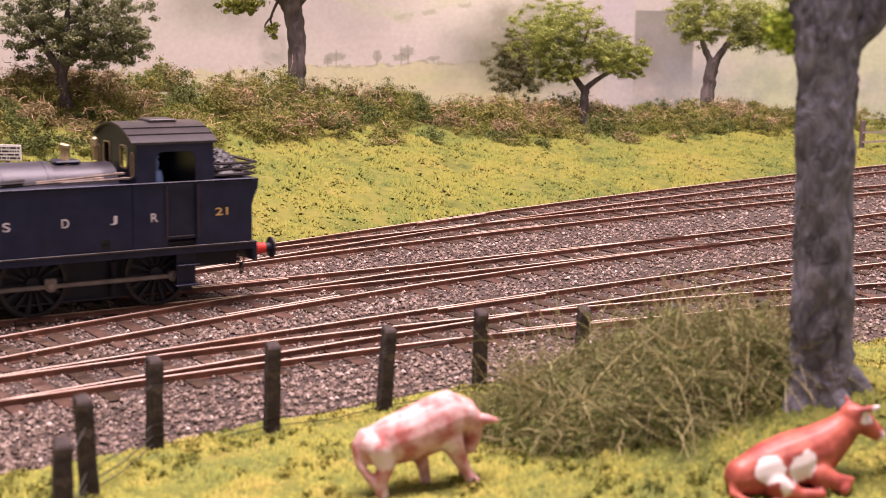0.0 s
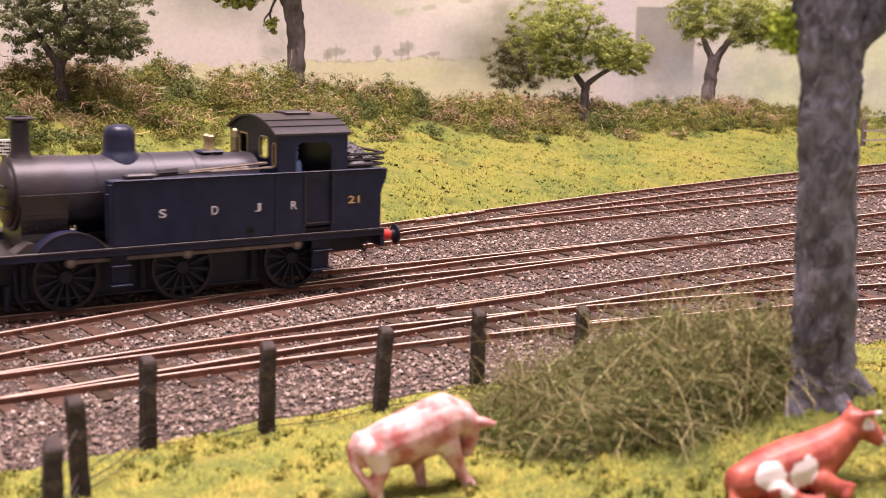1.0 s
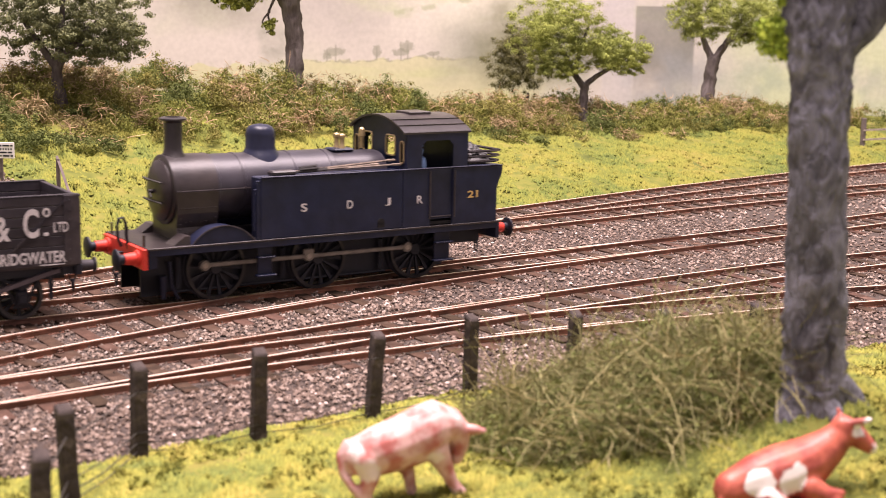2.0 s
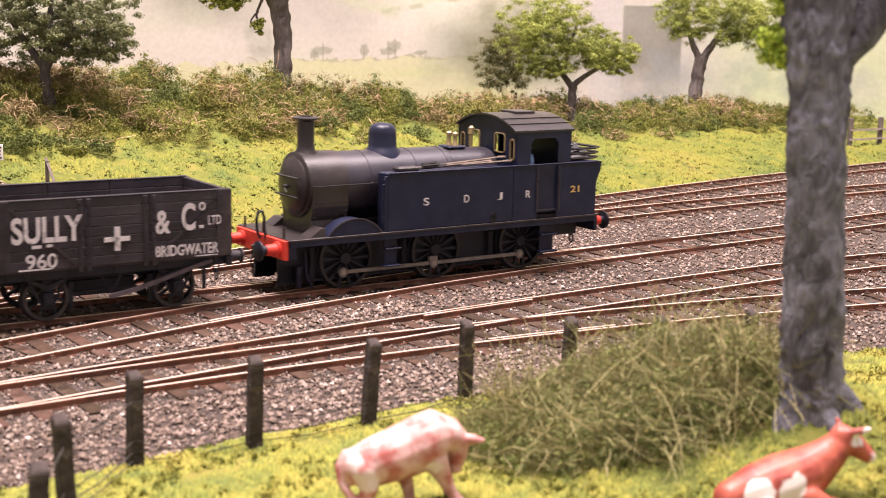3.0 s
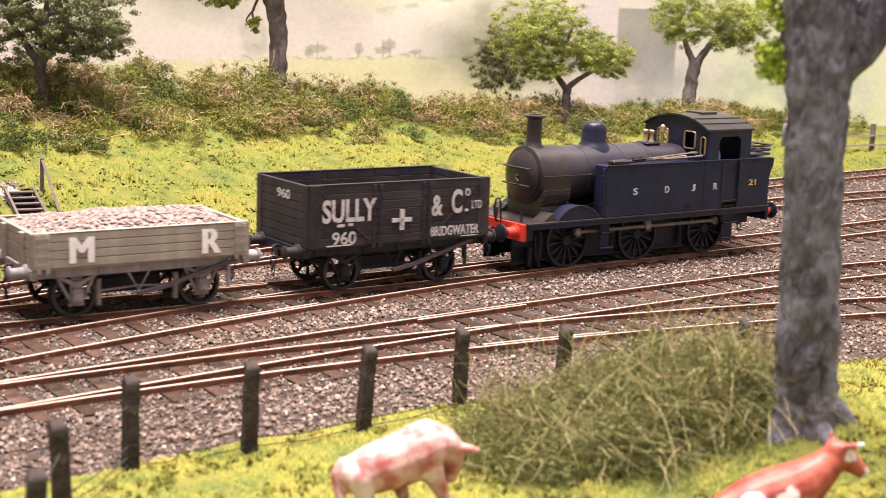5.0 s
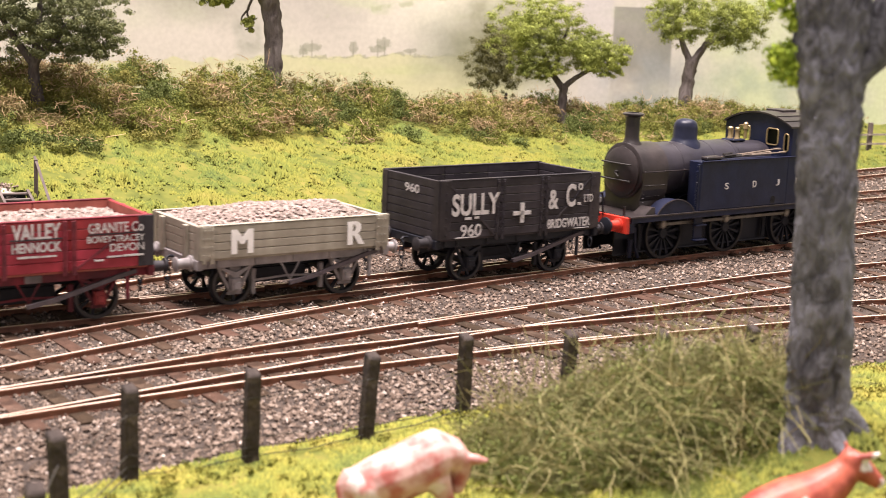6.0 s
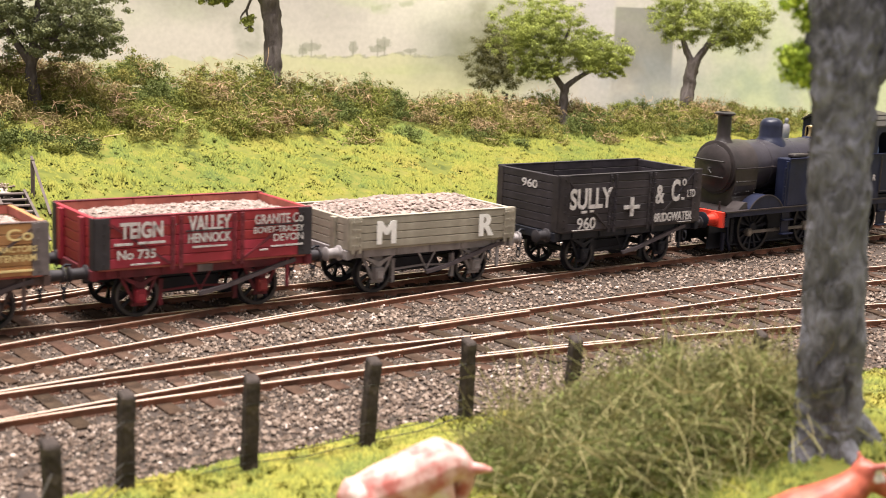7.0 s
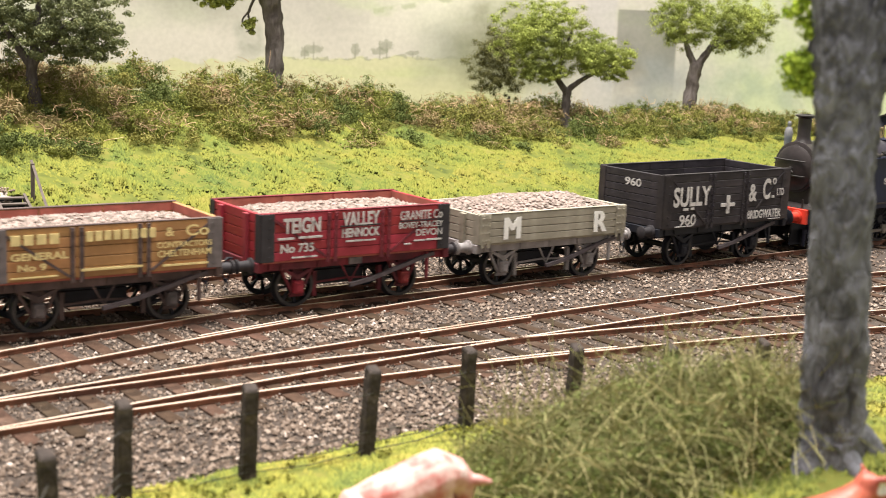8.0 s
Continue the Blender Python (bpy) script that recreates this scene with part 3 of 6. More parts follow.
def open_wagon(name, label, L, planks, z1, body, inner, iron, under, corner, door=(-9.0, 9.0), W=32.0, z0=14.7, axlebox=None, stanchions=True, worn=None):
    """A wooden open wagon with a body of planks, on two axles. Its ends are along x."""
    w = thing(name, label, "goods wagon", group="wagons of the goods train")
    h = (z1 - z0) / planks
    bm = bmesh.new()
    box(bm, -L / 2 + 0.8, L / 2 - 0.8, -W / 2 + 0.8, W / 2 - 0.8, z0 - 0.6, z0 + 0.6)
    part("floor", bm, inner, w)

    def board(length, thick, edge=None):
        bm = bmesh.new()
        box(bm, -length / 2, length / 2, -thick / 2, thick / 2, 0.06, h - 0.06, 0.14)
        bmesh.ops.scale(bm, vec=(MM, MM, MM), verts=bm.verts)
        me = bpy.data.meshes.new("plank")
        bm.to_mesh(me)
        bm.free()
        me.materials.append(body)
        me.materials.append(inner)
        me.materials.append(edge or body)
        for p in me.polygons:
            if p.normal.y > 0.9:
                p.material_index = 1
            elif abs(p.normal.z) > 0.3 and abs(p.normal.y) > 0.3:
                p.material_index = 2
        return me
    left, mid, right, end = board(L / 2 + door[0] - 0.1, 1.3, worn), board(door[1] - door[0] - 0.2, 1.3, worn), board(L / 2 - door[1] - 0.1, 1.3, worn), board(W - 2.6, 1.3)
    for side in (-1, 1):
        for k in range(planks):
            z = z0 + h * k
            flip = 0 if side < 0 else 180
            y = side * (W / 2 - 0.65)
            for me, x in ((left, (-L / 2 + door[0]) / 2), (mid, (door[0] + door[1]) / 2), (right, (L / 2 + door[1]) / 2)):
                piece("plank", me, w, at(x * (1 if side < 0 else -1), y, z, 0, 0, flip))
            piece("plank", end, w, at(side * (L / 2 - 0.65), 0, z, 0, 0, 90 if side > 0 else -90))
    # capping strip along the top
    bm = bmesh.new()
    for y0, y1 in ((-W / 2 - 0.1, -W / 2 + 1.4), (W / 2 - 1.4, W / 2 + 0.1)):
        box(bm, -L / 2, L / 2, y0, y1, z1, z1 + 0.25, 0.08)
    part("capping_strip", bm, iron, w)
    # corner plates, straps, door bands
    for sx in (-1, 1):
        for sy in (-1, 1):
            bm = bmesh.new()
            x, y = sx * L / 2, sy * W / 2
            box(bm, min(x, x - sx * 4.2), max(x, x - sx * 4.2), y - 0.02 if sy > 0 else y - 0.28, y + 0.28 if sy > 0 else y + 0.02, z0, z1, 0.05)
            box(bm, x - 0.02 if sx > 0 else x - 0.28, x + 0.28 if sx > 0 else x + 0.02, min(y, y - sy * 3), max(y, y - sy * 3), z0, z1, 0.05)
            for q in range(planks):
                rod(bm, (x - sx * 2.6, y + sy * 0.2, z0 + h * (q + 0.5)), (x - sx * 2.6, y + sy * 0.55, z0 + h * (q + 0.5)), 0.3, seg=6)
            part("corner_plate", bm, corner, w)
    for sy in (-1, 1):
        y = sy * W / 2
        for x in (door[0] - 1.2, door[0] + 1.2, door[1] - 1.2, door[1] + 1.2):
            bm = bmesh.new()
            box(bm, x - 0.6, x + 0.6, min(y, y + sy * 0.35), max(y, y + sy * 0.35), z0 - 1.2, z1 - 0.3, 0.1)
            for q in range(planks):
                rod(bm, (x, y + sy * 0.3, z0 + h * (q + 0.5)), (x, y + sy * 0.65, z0 + h * (q + 0.5)), 0.32, seg=6)
            part("door_strap", bm, iron, w)
        for sx in (-1, 1):
            bm = bmesh.new()
            a, b = Vector((sx * (L / 2 - 4), y + sy * 0.15, z1 - 1.5)), Vector((sx * (door[1] + 2), y + sy * 0.15, z0 + 0.6))
            d = (b - a)
            m = Matrix.Translation((a + b) / 2) @ Matrix.Rotation(-math.atan2(d.z, d.x), 4, "Y")
            bmesh.ops.create_cube(bm, size=1, matrix=m @ Matrix.Diagonal((d.length, 0.3, 0.7, 1)))
            part("diagonal_brace", bm, iron, w)
    for sx in (-1, 1) if stanchions else ():
        for y in (-8, 8):
            bm = bmesh.new()
            x = sx * L / 2
            box(bm, min(x, x + sx * 1.2), max(x, x + sx * 1.2), y - 1.1, y + 1.1, z0 - 1.0, z1 - 0.4, 0.15)
            part("end_stanchion", bm, body, w)
    # underframe
    for sy in (-1, 1):
        bm = bmesh.new()
        box(bm, -L / 2 + 0.4, L / 2 - 0.4, sy * 13.2 - 0.7, sy * 13.2 + 0.7, z0 - 3.0, z0 - 0.4, 0.1)
        box(bm, -L / 2 + 0.4, L / 2 - 0.4, sy * 13.9 - 0.25, sy * 13.9 + 0.25, z0 - 0.9, z0 - 0.4, 0.05)
        for x in (-L / 2 + 4, -24, -12, 0, 12, 24, L / 2 - 4):
            box(bm, x - 0.5, x + 0.5, sy * 14.05 - 0.3, sy * 14.05 + 0.3, z0 - 2.7, z0 - 0.5, 0.08)
        part("solebar", bm, under, w)
        for x in (-18, 18):
            y = sy * 11.9
            bm = bmesh.new()
            for a, b in (((-5.2, z0 - 3), (-1.5, 4.6)), ((5.2, z0 - 3), (1.5, 4.6))):
                sweep(bm, [(x + a[0], y, a[1]), (x + b[0], y, b[1])], 0.55, 4)
            box(bm, x - 1.7, x + 1.7, y - 0.35, y + 0.35, 3.6, z0 - 3, 0.1)
            box(bm, x - 2.2, x + 2.2, y - 0.3, y + 0.3, 3.3, 4.2, 0.1)
            part("axle_guard", bm, under, w)
            bm = bmesh.new()
            box(bm, x - 1.5, x + 1.5, min(y, y + sy * 2), max(y, y + sy * 2), 4.4, 8.2, 0.3)
            box(bm, x - 1.1, x + 1.1, min(y, y + sy * 2.3), max(y, y + sy * 2.3), 5.0, 7.2, 0.2)
            part("axle_box", bm, axlebox or under, w)
            bm = bmesh.new()
            for q in range(4):
                half = 5.6 - 1.1 * q
                sweep(bm, [(x - half, y + sy * 0.9, 11.0 - 0.55 * q + 0.8), (x, y + sy * 0.9, 9.6 - 0.45 * q), (x + half, y + sy * 0.9, 11.0 - 0.55 * q + 0.8)], 0.45, 4)
            part("leaf_spring", bm, under, w)
        # brake lever, vee hanger and push rods
        y = sy * 14.6
        bm = bmesh.new()
        sweep(bm, [(-4, y - sy * 1.2, z0 - 3), (-1, y - sy * 1.2, 6.5), (2, y - sy * 1.2, z0 - 3)], 0.35, 4)
        part("vee_hanger", bm, under, w)
        bm = bmesh.new()
        sweep(bm, [(-2, y, 5.8), (6, y, 7.2), (24, y, 12.4), (27.5, y, 13.2)], 0.78, 4)
        part("brake_lever", bm, M["lever"], w)
        bm = bmesh.new()
        box(bm, 24.6, 25.6, y - 0.4, y + 0.4, 5.5, z0 - 0.8, 0.1)
        part("lever_guard", bm, under, w)
        for x, k in ((-10.8, -1), (10.8, 1)):
            bm = bmesh.new()
            pts = [(x + 0.4 * math.cos(a) * k, sy * 9.7, 6.2 + 4.4 * math.sin(a)) for a in np.linspace(-1, 1, 6)]
            sweep(bm, pts, 0.9, 4)
            sweep(bm, [(x, sy * 9.7, 6.4), (0, sy * 9.7, 7.0)], 0.4, 4)
            part("brake_block", bm, under, w)
        # middle bearers, with a black box added below for the shade between the wheels
        bm = bmesh.new()
        box(bm, -L / 2 + 1, L / 2 - 1, sy * 4.6 - 0.7, sy * 4.6 + 0.7, z0 - 5.6, z0 - 0.5, 0.1)
        box(bm, -8.6, 8.6, sy * 4.6 - 0.5, sy * 4.6 + 0.5, 4.6, z0 - 5.8, 0.1)
        part("bearer_shade_fill", bm, M["frame"], w)
    for sx in (-1, 1):
        bm = bmesh.new()
        x = sx * (L / 2 - 0.3)
        box(bm, x - 0.9, x + 0.9, -15.6, 15.6, z0 - 3.0, z0 - 0.2, 0.15)
        part("headstock", bm, under, w)
        for y in (-11.5, 11.5):
            buffer(w, sx * (L / 2 + 0.5), y, sx, under if name == "grey_wagon" else M["black_iron"], 13.3, 2.1, 5.0)
        coupling(w, sx * (L / 2 + 0.6), sx, 13.3)
    for x in (-18, 18):
        wheelset(w, x, 6.2, 8, M["frame"], M["rim"])
    return w


def build_sully():
    L, W = 65.5, 32.0
    w = open_wagon("black_wagon", "tall black seven-plank wooden coal wagon with white lettering, running empty", L, 7, 33.1,
                   M["wagon_black"], M["wagon_black"], M["wagon_black"], M["frame"], M["wagon_black"], stanchions=False, worn=M["worn_black"])
    y, p = -W / 2 - 0.42, M["white"]
    lettering("SULLY", w, p, -18.9, 25.4, y, 7.0, 18.6, bold=0.3)
    lettering("&", w, p, 12.6, 25.2, y, 6.4, 4.2, bold=0.25)
    lettering("C", w, p, 20.0, 26.2, y, 7.6, 4.0, bold=0.3)
    lettering("o", w, p, 24.0, 28.9, y, 2.4, 2.0)
    lettering("LTD", w, p, 27.7, 24.9, y, 2.6, 3.8)
    painted_bars(w, p, [(23.2, 24.4, 22.8, 23.6), (-23.0, -20.6, 20.6, 21.4), (-19.2, -17.6, 20.8, 21.5), (-26.5, -17.5, 14.9, 15.2), (22, 28.5, 15.0, 15.2),
                        (-3.8, 3.2, 20.9, 22.1), (-1.0, 0.5, 18.4, 24.8)], y)
    lettering("960", w, p, -20.6, 17.2, y, 3.9, 8.2)
    lettering("BRIDGWATER", w, p, 19.6, 17.2, y, 3.1, 18.4, bold=0.25)
    lettering("960", w, p, -L / 2 - 0.1, 29.2, -1, 2.8, 8.0, turn=-90)
    return w


def build_grey_wagon():
    L = 61.0
    w = open_wagon("grey_wagon", "low grey three-plank wagon with white letters, heaped with pale stone", L, 4, 24.0,
                   M["wagon_grey"], M["wagon_grey"], M["wagon_grey"], M["grey_under"], M["wagon_grey"], door=(-28.0, 28.0))
    for letter, x, width in (("M", -17.8, 5.9), ("R", 19.1, 4.9)):
        for shift in (-0.45, 0.0, 0.45):
            lettering(letter, w, M["bright_white"], x + shift, 19.3, -16.42 - 0.02 * shift, 6.9, width, bold=0.0)
    load = new("stone_load", heap_mesh(L - 3, 29.0, 23.0, 3.4, M["load"], 3, 2000))
    load.parent = w
    return w


def build_red_wagon():
    L = 63.5
    w = open_wagon("red_wagon", "red five-plank wooden wagon with white lettering, loaded with pale stone", L, 5, 28.2,
                   M["wagon_red"], M["red_inside"], M["brown_red"], M["brown_red"], M["black_iron"], axlebox=M["wagon_red"])
    y, p = -16.42, M["white"]
    lettering("TEIGN", w, p, -19.0, 24.7, y, 4.4, 12.0, bold=0.35)
    lettering("VALLEY", w, p, 0.4, 25.5, y, 4.3, 12.6, bold=0.35)
    lettering("No 735", w, p, -20.4, 18.3, y, 2.6, 10.6, bold=0.25)
    lettering("DEVON", w, p, 24.4, 20.2, y, 2.1, 9.4)
    lettering("HENNOCK", w, p, 0.4, 21.6, y, 2.7, 12.6, bold=0.3)
    lettering("BOVEY-TRACEY", w, p, 21.4, 22.6, y, 1.8, 15.6)
    lettering("GRANITE Co", w, p, 21.4, 25.6, y, 2.7, 15.0)
    painted_bars(w, M["black_iron"], [(-6.4, 7.0, 23.4, 23.75), (14.0, 29.0, 23.75, 24.05)], y)
    bars = [(-4.5, 1.0, 18.9, 19.4), (1.4, 5.5, 18.9, 19.3), (19, 23, 17.6, 18.0), (23.4, 29, 17.6, 18.1), (15.5, 18, 16.8, 17.2), (-26.5, -21.5, 20.8, 21.4), (-20, -12.5, 20.9, 21.5), (-22, -14, 15.4, 15.8),
            ]
    painted_bars(w, p, bars, y)
    bm = bmesh.new()
    box(bm, -2.2, 2.2, -14.6, -14.2, 11.9, 13.9, 0.05)
    part("number_plate", bm, M["grime"], w)
    load = new("stone_load", heap_mesh(L - 3, 29.0, 25.6, 1.6, M["load"], 5, 2000))
    load.parent = w
    return w


def build_tan_wagon():
    L = 62.0
    w = open_wagon("tan_wagon", "tan five-plank wooden wagon with pale yellow signwriting, loaded with pale stone", L, 5, 28.2,
                   M["wagon_tan"], M["red_inside"], M["brown"], M["brown"], M["grime"], axlebox=M["grime"])
    y, p = -16.42, M["yellow"]
    rng = random.Random(4)
    bars = []
    for x0, x1, z0, z1, n in ((-26, -13, 24.0, 26.6, 4), (-6.8, 12.5, 24.0, 26.6, 8)):
        step = (x1 - x0) / n
        for k in range(n):
            bars.append((x0 + step * k + 0.15, x0 + step * (k + 0.8) - 0.05, z0 + rng.uniform(0, 0.2), z1))
    bars += [(-26, -14, 15.6, 15.9), (14, 27, 16.0, 16.5), (-8, 8.5, 16.4, 17.0)]
    painted_bars(w, p, bars, y)
    lettering("GENERAL", w, p, -18.6, 21.1, y, 1.9, 14.6, bold=0.25)
    lettering("No 9", w, p, -20.6, 18.3, y, 1.8, 7.2, bold=0.2)
    lettering("&", w, p, 16.0, 25.3, y, 2.4, 2.4)
    lettering("Co", w, p, 23.8, 25.4, y, 3.0, 6.6)
    lettering("CONTRACTORS", w, p, 20.2, 21.8, y, 1.5, 15.6)
    lettering("CHELTENHAM", w, p, 20.2, 19.5, y, 1.8, 15.2)
    load = new("stone_load", heap_mesh(L - 3, 29.0, 25.4, 1.8, M["load"], 7, 2000))
    load.parent = w
    return w


M["worn_black"] = material("dusty_plank_edge", (0.06, 0.054, 0.056), 0.85, 0, 0.4, 150)
M["red_inside"] = material("faded_red_inside", (0.34, 0.1, 0.075), 0.8, 0, 0.25, 300)
M["black_iron"] = material("dark_corner_iron", (0.03, 0.026, 0.03), 0.7, 0, 0.3, 300)
M["bright_white"] = material("fresh_white_paint", (0.85, 0.83, 0.8), 0.7, 0, 0.08, 500)
M["grey_under"] = material("grey_underframe", (0.27, 0.245, 0.245), 0.85, 0, 0.3, 300)
M["brown_red"] = material("dark_red_underframe", (0.185, 0.022, 0.032), 0.8, 0, 0.35, 300, second=(0.1, 0.023, 0.03), second_scale=90)


# ---- the tank engine: smokebox towards -x, bunker towards +x ----
AXLES = (-32.5, 0.3, 34.4)
WHEEL_R, CRANK, CRANK_AT = 9.15, 4.3, -57.0  # the crank's angle when the engine stands at CRANK_S
CRANK_S = -63.5
COUPLING_RODS = []


def roof_z(y, top=50.6, R=32.6):
    return top - R + math.sqrt(R * R - y * y)


def cab_plate(x, holes):
    """An upright sheet across the cab with an arched top and openings (y0, y1, z0, z1)."""
    bm = bmesh.new()
    ys = sorted({-15.8, 15.8, *np.linspace(-14, 14, 9).tolist(), *[v for h in holes for v in h[:2]]})
    for a, b in zip(ys, ys[1:]):
        mid = (a + b) / 2
        cuts = [h for h in holes if h[0] < mid < h[1]]
        spans = [(17.2, cuts[0][2]), (cuts[0][3], None)] if cuts else [(17.2, None)]
        for lo, hi in spans:
            verts = []
            for dx in (-0.35, 0.35):
                za, zb = (hi, hi) if hi else (roof_z(a) - 0.4, roof_z(b) - 0.4)
                verts.append([bm.verts.new(p) for p in ((x + dx, a, lo), (x + dx, b, lo), (x + dx, b, zb), (x + dx, a, za))])
            f, g = verts
            bm.faces.new(f[::-1]), bm.faces.new(g)
            for k in range(4):
                bm.faces.new((f[k], f[(k + 1) % 4], g[(k + 1) % 4], g[k]))
    bmesh.ops.remove_doubles(bm, verts=bm.verts, dist=0.01)
    bmesh.ops.recalc_face_normals(bm, faces=bm.faces)
    return bm


def window_rim(x, y0, y1, z0, z1):
    r = 0.9
    pts = []
    for cy, cz, a0 in ((y1 - r, z1 - r, 0), (y0 + r, z1 - r, 90), (y0 + r, z0 + r, 180), (y1 - r, z0 + r, 270)):
        for a in (0, 45, 90):
            pts.append((x, cy + r * math.cos(radians(a0 + a)), cz + r * math.sin(radians(a0 + a))))
    return sweep(bmesh.new(), pts + pts[:1], 0.3, 5)


def rivets(bm, points, axis, r=0.3):
    for p in points:
        q = Vector(p) + Vector(axis) * 0.22
        rod(bm, p, q, r, r * 0.6, 5)


def build_loco():
    e = thing("tank_engine", "blue-black six-wheeled model tank engine with a red buffer beam", "steam engine")
    blue, black = M["loco"], M["smoke"]
    bm = bmesh.new()
    box(bm, -55, 62, -16.6, 16.6, 16.6, 17.2, 0.1)
    part("footplate", bm, black, e)
    for sy in (-1, 1):
        bm = bmesh.new()
        box(bm, -54.5, 61.5, sy * 16.0 - 0.35, sy * 16.0 + 0.35, 14.9, 16.65, 0.1)
        part("valance", bm, blue, e)
        bm = bmesh.new()
        box(bm, -54, 46, sy * 7.6 - 0.4, sy * 7.6 + 0.4, 3.0, 16.6)
        box(bm, 46, 60, sy * 7.6 - 0.4, sy * 7.6 + 0.4, 9.5, 16.6)
        box(bm, -54, -47, sy * 7.6 - 0.4, sy * 7.6 + 0.4, 2.2, 8)
        part("main_frame", bm, M["frame"], e)
    bm = bmesh.new()
    box(bm, -56, -54.6, -15.6, 15.6, 11.2, 16.9, 0.15)
    beam = part("buffer_beam", bm, M["red"], e, "bright red buffer beam")
    for y in (-15, 15):
        bm = bmesh.new()
        box(bm, -54.5, -52, y - 0.6, y + 0.6, 11.4, 15.2, 0.1)
        part("beam_bracket", bm, blue, e)
    bm = bmesh.new()
    box(bm, 61.4, 62.8, -15.6, 15.6, 11.4, 16.9, 0.15)
    part("rear_beam", bm, blue, e)
    for y in (-11.5, 11.5):
        for x, out in ((-56, -1), (62.8, 1)):
            bm = bmesh.new()
            turned(bm, [(2.4, 0), (2.4, 0.5), (1.8, 0.8), (1.6, 4.0)], (0, 0, 0), "X", 16)
            shank = part("buffer", bm, M["red"], e, smooth=True, m=at(x, y, 14, 0, 0, 0 if out > 0 else 180))
            bm = bmesh.new()
            turned(bm, [(1.4, 4.0), (1.4, 5.6), (3.0, 5.9), (3.0, 6.4), (1.8, 6.8)], (0, 0, 0), "X", 20)
            part("buffer_head", bm, M["frame"], shank, smooth=True)
    coupling(e, -56, -1)
    coupling(e, 62.8, 1)
    # smokebox, boiler and firebox
    cz, r = 30.9, 9.5
    bm = bmesh.new()
    turned(bm, [(9.3, -44.5), (9.9, -44.2), (9.9, -31.2), (9.4, -31.0)], (0, 0, cz), "X", 48)
    part("smokebox", bm, black, e, "sooty brown-black smokebox", True)
    bm = bmesh.new()
    prof = [(-9.9, cz), (-9.6, 25), (-8.6, 21), (-9.6, 17.2), (9.6, 17.2), (8.6, 21), (9.6, 25), (9.9, cz)]
    a = [bm.verts.new((-43.6, y, z)) for y, z in prof]
    b = [bm.verts.new((-31.3, y, z)) for y, z in prof]
    bm.faces.new(a), bm.faces.new(b[::-1])
    for k in range(len(prof)):
        bm.faces.new((a[k], b[k], b[(k + 1) % len(prof)], a[(k + 1) % len(prof)]))
    bmesh.ops.recalc_face_normals(bm, faces=bm.faces)
    for x in np.linspace(-42.6, -32.2, 11):
        rivets(bm, [(x, -9.75, 26.4)], (0, -1, 0))
    for z in np.linspace(19, 29.5, 8):
        rivets(bm, [(-42.7, -9.4, z), (-32.1, -9.4, z)], (0, -1, 0))
    for x in (-41, -39.6, -36.5, -35):
        rivets(bm, [(x, -9.0, 19.5), (x, -9.2, 22.5)], (0, -1, 0))
    part("saddle", bm, black, e)
    bm = bmesh.new()
    turned(bm, [(8.6, 0), (8.7, -0.7), (7.8, -1.3), (4.5, -2.2), (1.0, -2.5)], (-44.4, 0, cz - 0.3), "X", 40)
    door = part("smokebox_door", bm, black, e, smooth=True)
    bm = bmesh.new()
    for z in (cz + 2.6, cz - 3.2):
        sweep(bm, [(-46.2, 8.6, z), (-47.0, 3, z), (-46.9, -6.5, z)], 0.35, 5)
    rod(bm, (-46.6, 0, cz - 0.3), (-48.2, 0, cz - 0.3), 0.6)
    sweep(bm, [(-48.0, 0, cz - 0.3), (-48.0, -1.8, cz - 1.8)], 0.25, 5)
    part("door_strap", bm, M["frame_iron"], e)
    bm = bmesh.new()
    turned(bm, [(r, -31.0), (r, 8.0)], (0, 0, cz), "X", 48)
    part("boiler", bm, M["boiler"], e, smooth=True)
    bm = bmesh.new()
    for x in (-30.8, -22.5, -5.5, 6.5):
        turned(bm, [(r + 0.02, x - 0.5), (r + 0.16, x - 0.4), (r + 0.16, x + 0.4), (r + 0.02, x + 0.5)], (0, 0, cz), "X", 48)
    part("boiler_band", bm, M["boiler"], e, smooth=True)
    bm = bmesh.new()
    prof = [(9.2 * math.copysign(abs(math.cos(t)) ** 0.75, math.cos(t)), cz - 1 + 9.7 * abs(math.sin(t)) ** 0.75) for t in np.linspace(0, math.pi, 25)]
    prof = [(9.2, 18.0)] + prof + [(-9.2, 18.0)]
    a = [bm.verts.new((8.0, y, z)) for y, z in prof]
    b = [bm.verts.new((25.0, y, z)) for y, z in prof]
    bm.faces.new(a[::-1]), bm.faces.new(b)
    for k in range(len(prof) - 1):
        bm.faces.new((a[k], a[k + 1], b[k + 1], b[k]))
    bmesh.ops.recalc_face_normals(bm, faces=bm.faces)
    part("firebox", bm, M["boiler"], e, smooth=True)
    bm = bmesh.new()
    turned(bm, [(4.6, cz + r - 2.2), (3.8, cz + r - 0.3), (2.9, cz + r + 0.8), (2.55, cz + r + 2.4), (2.55, 49.7), (3.2, 50.2), (3.9, 50.5), (3.9, 50.9), (3.0, 51.3), (2.2, 51.3), (2.0, 49)], (-41.2 + 0.6, 0, 0), "Z", 28)
    part("chimney", bm, black, e, smooth=True)
    bm = bmesh.new()
    turned(bm, [(6.4, cz + r - 2.6), (5.4, cz + r - 0.3), (4.7, cz + r + 0.5), (4.4, cz + r + 1.4), (4.35, 45.4), (4.1, 46.8), (3.4, 47.8), (2.2, 48.4), (0.8, 48.6)], (-13.5, 0, 0), "Z", 36)
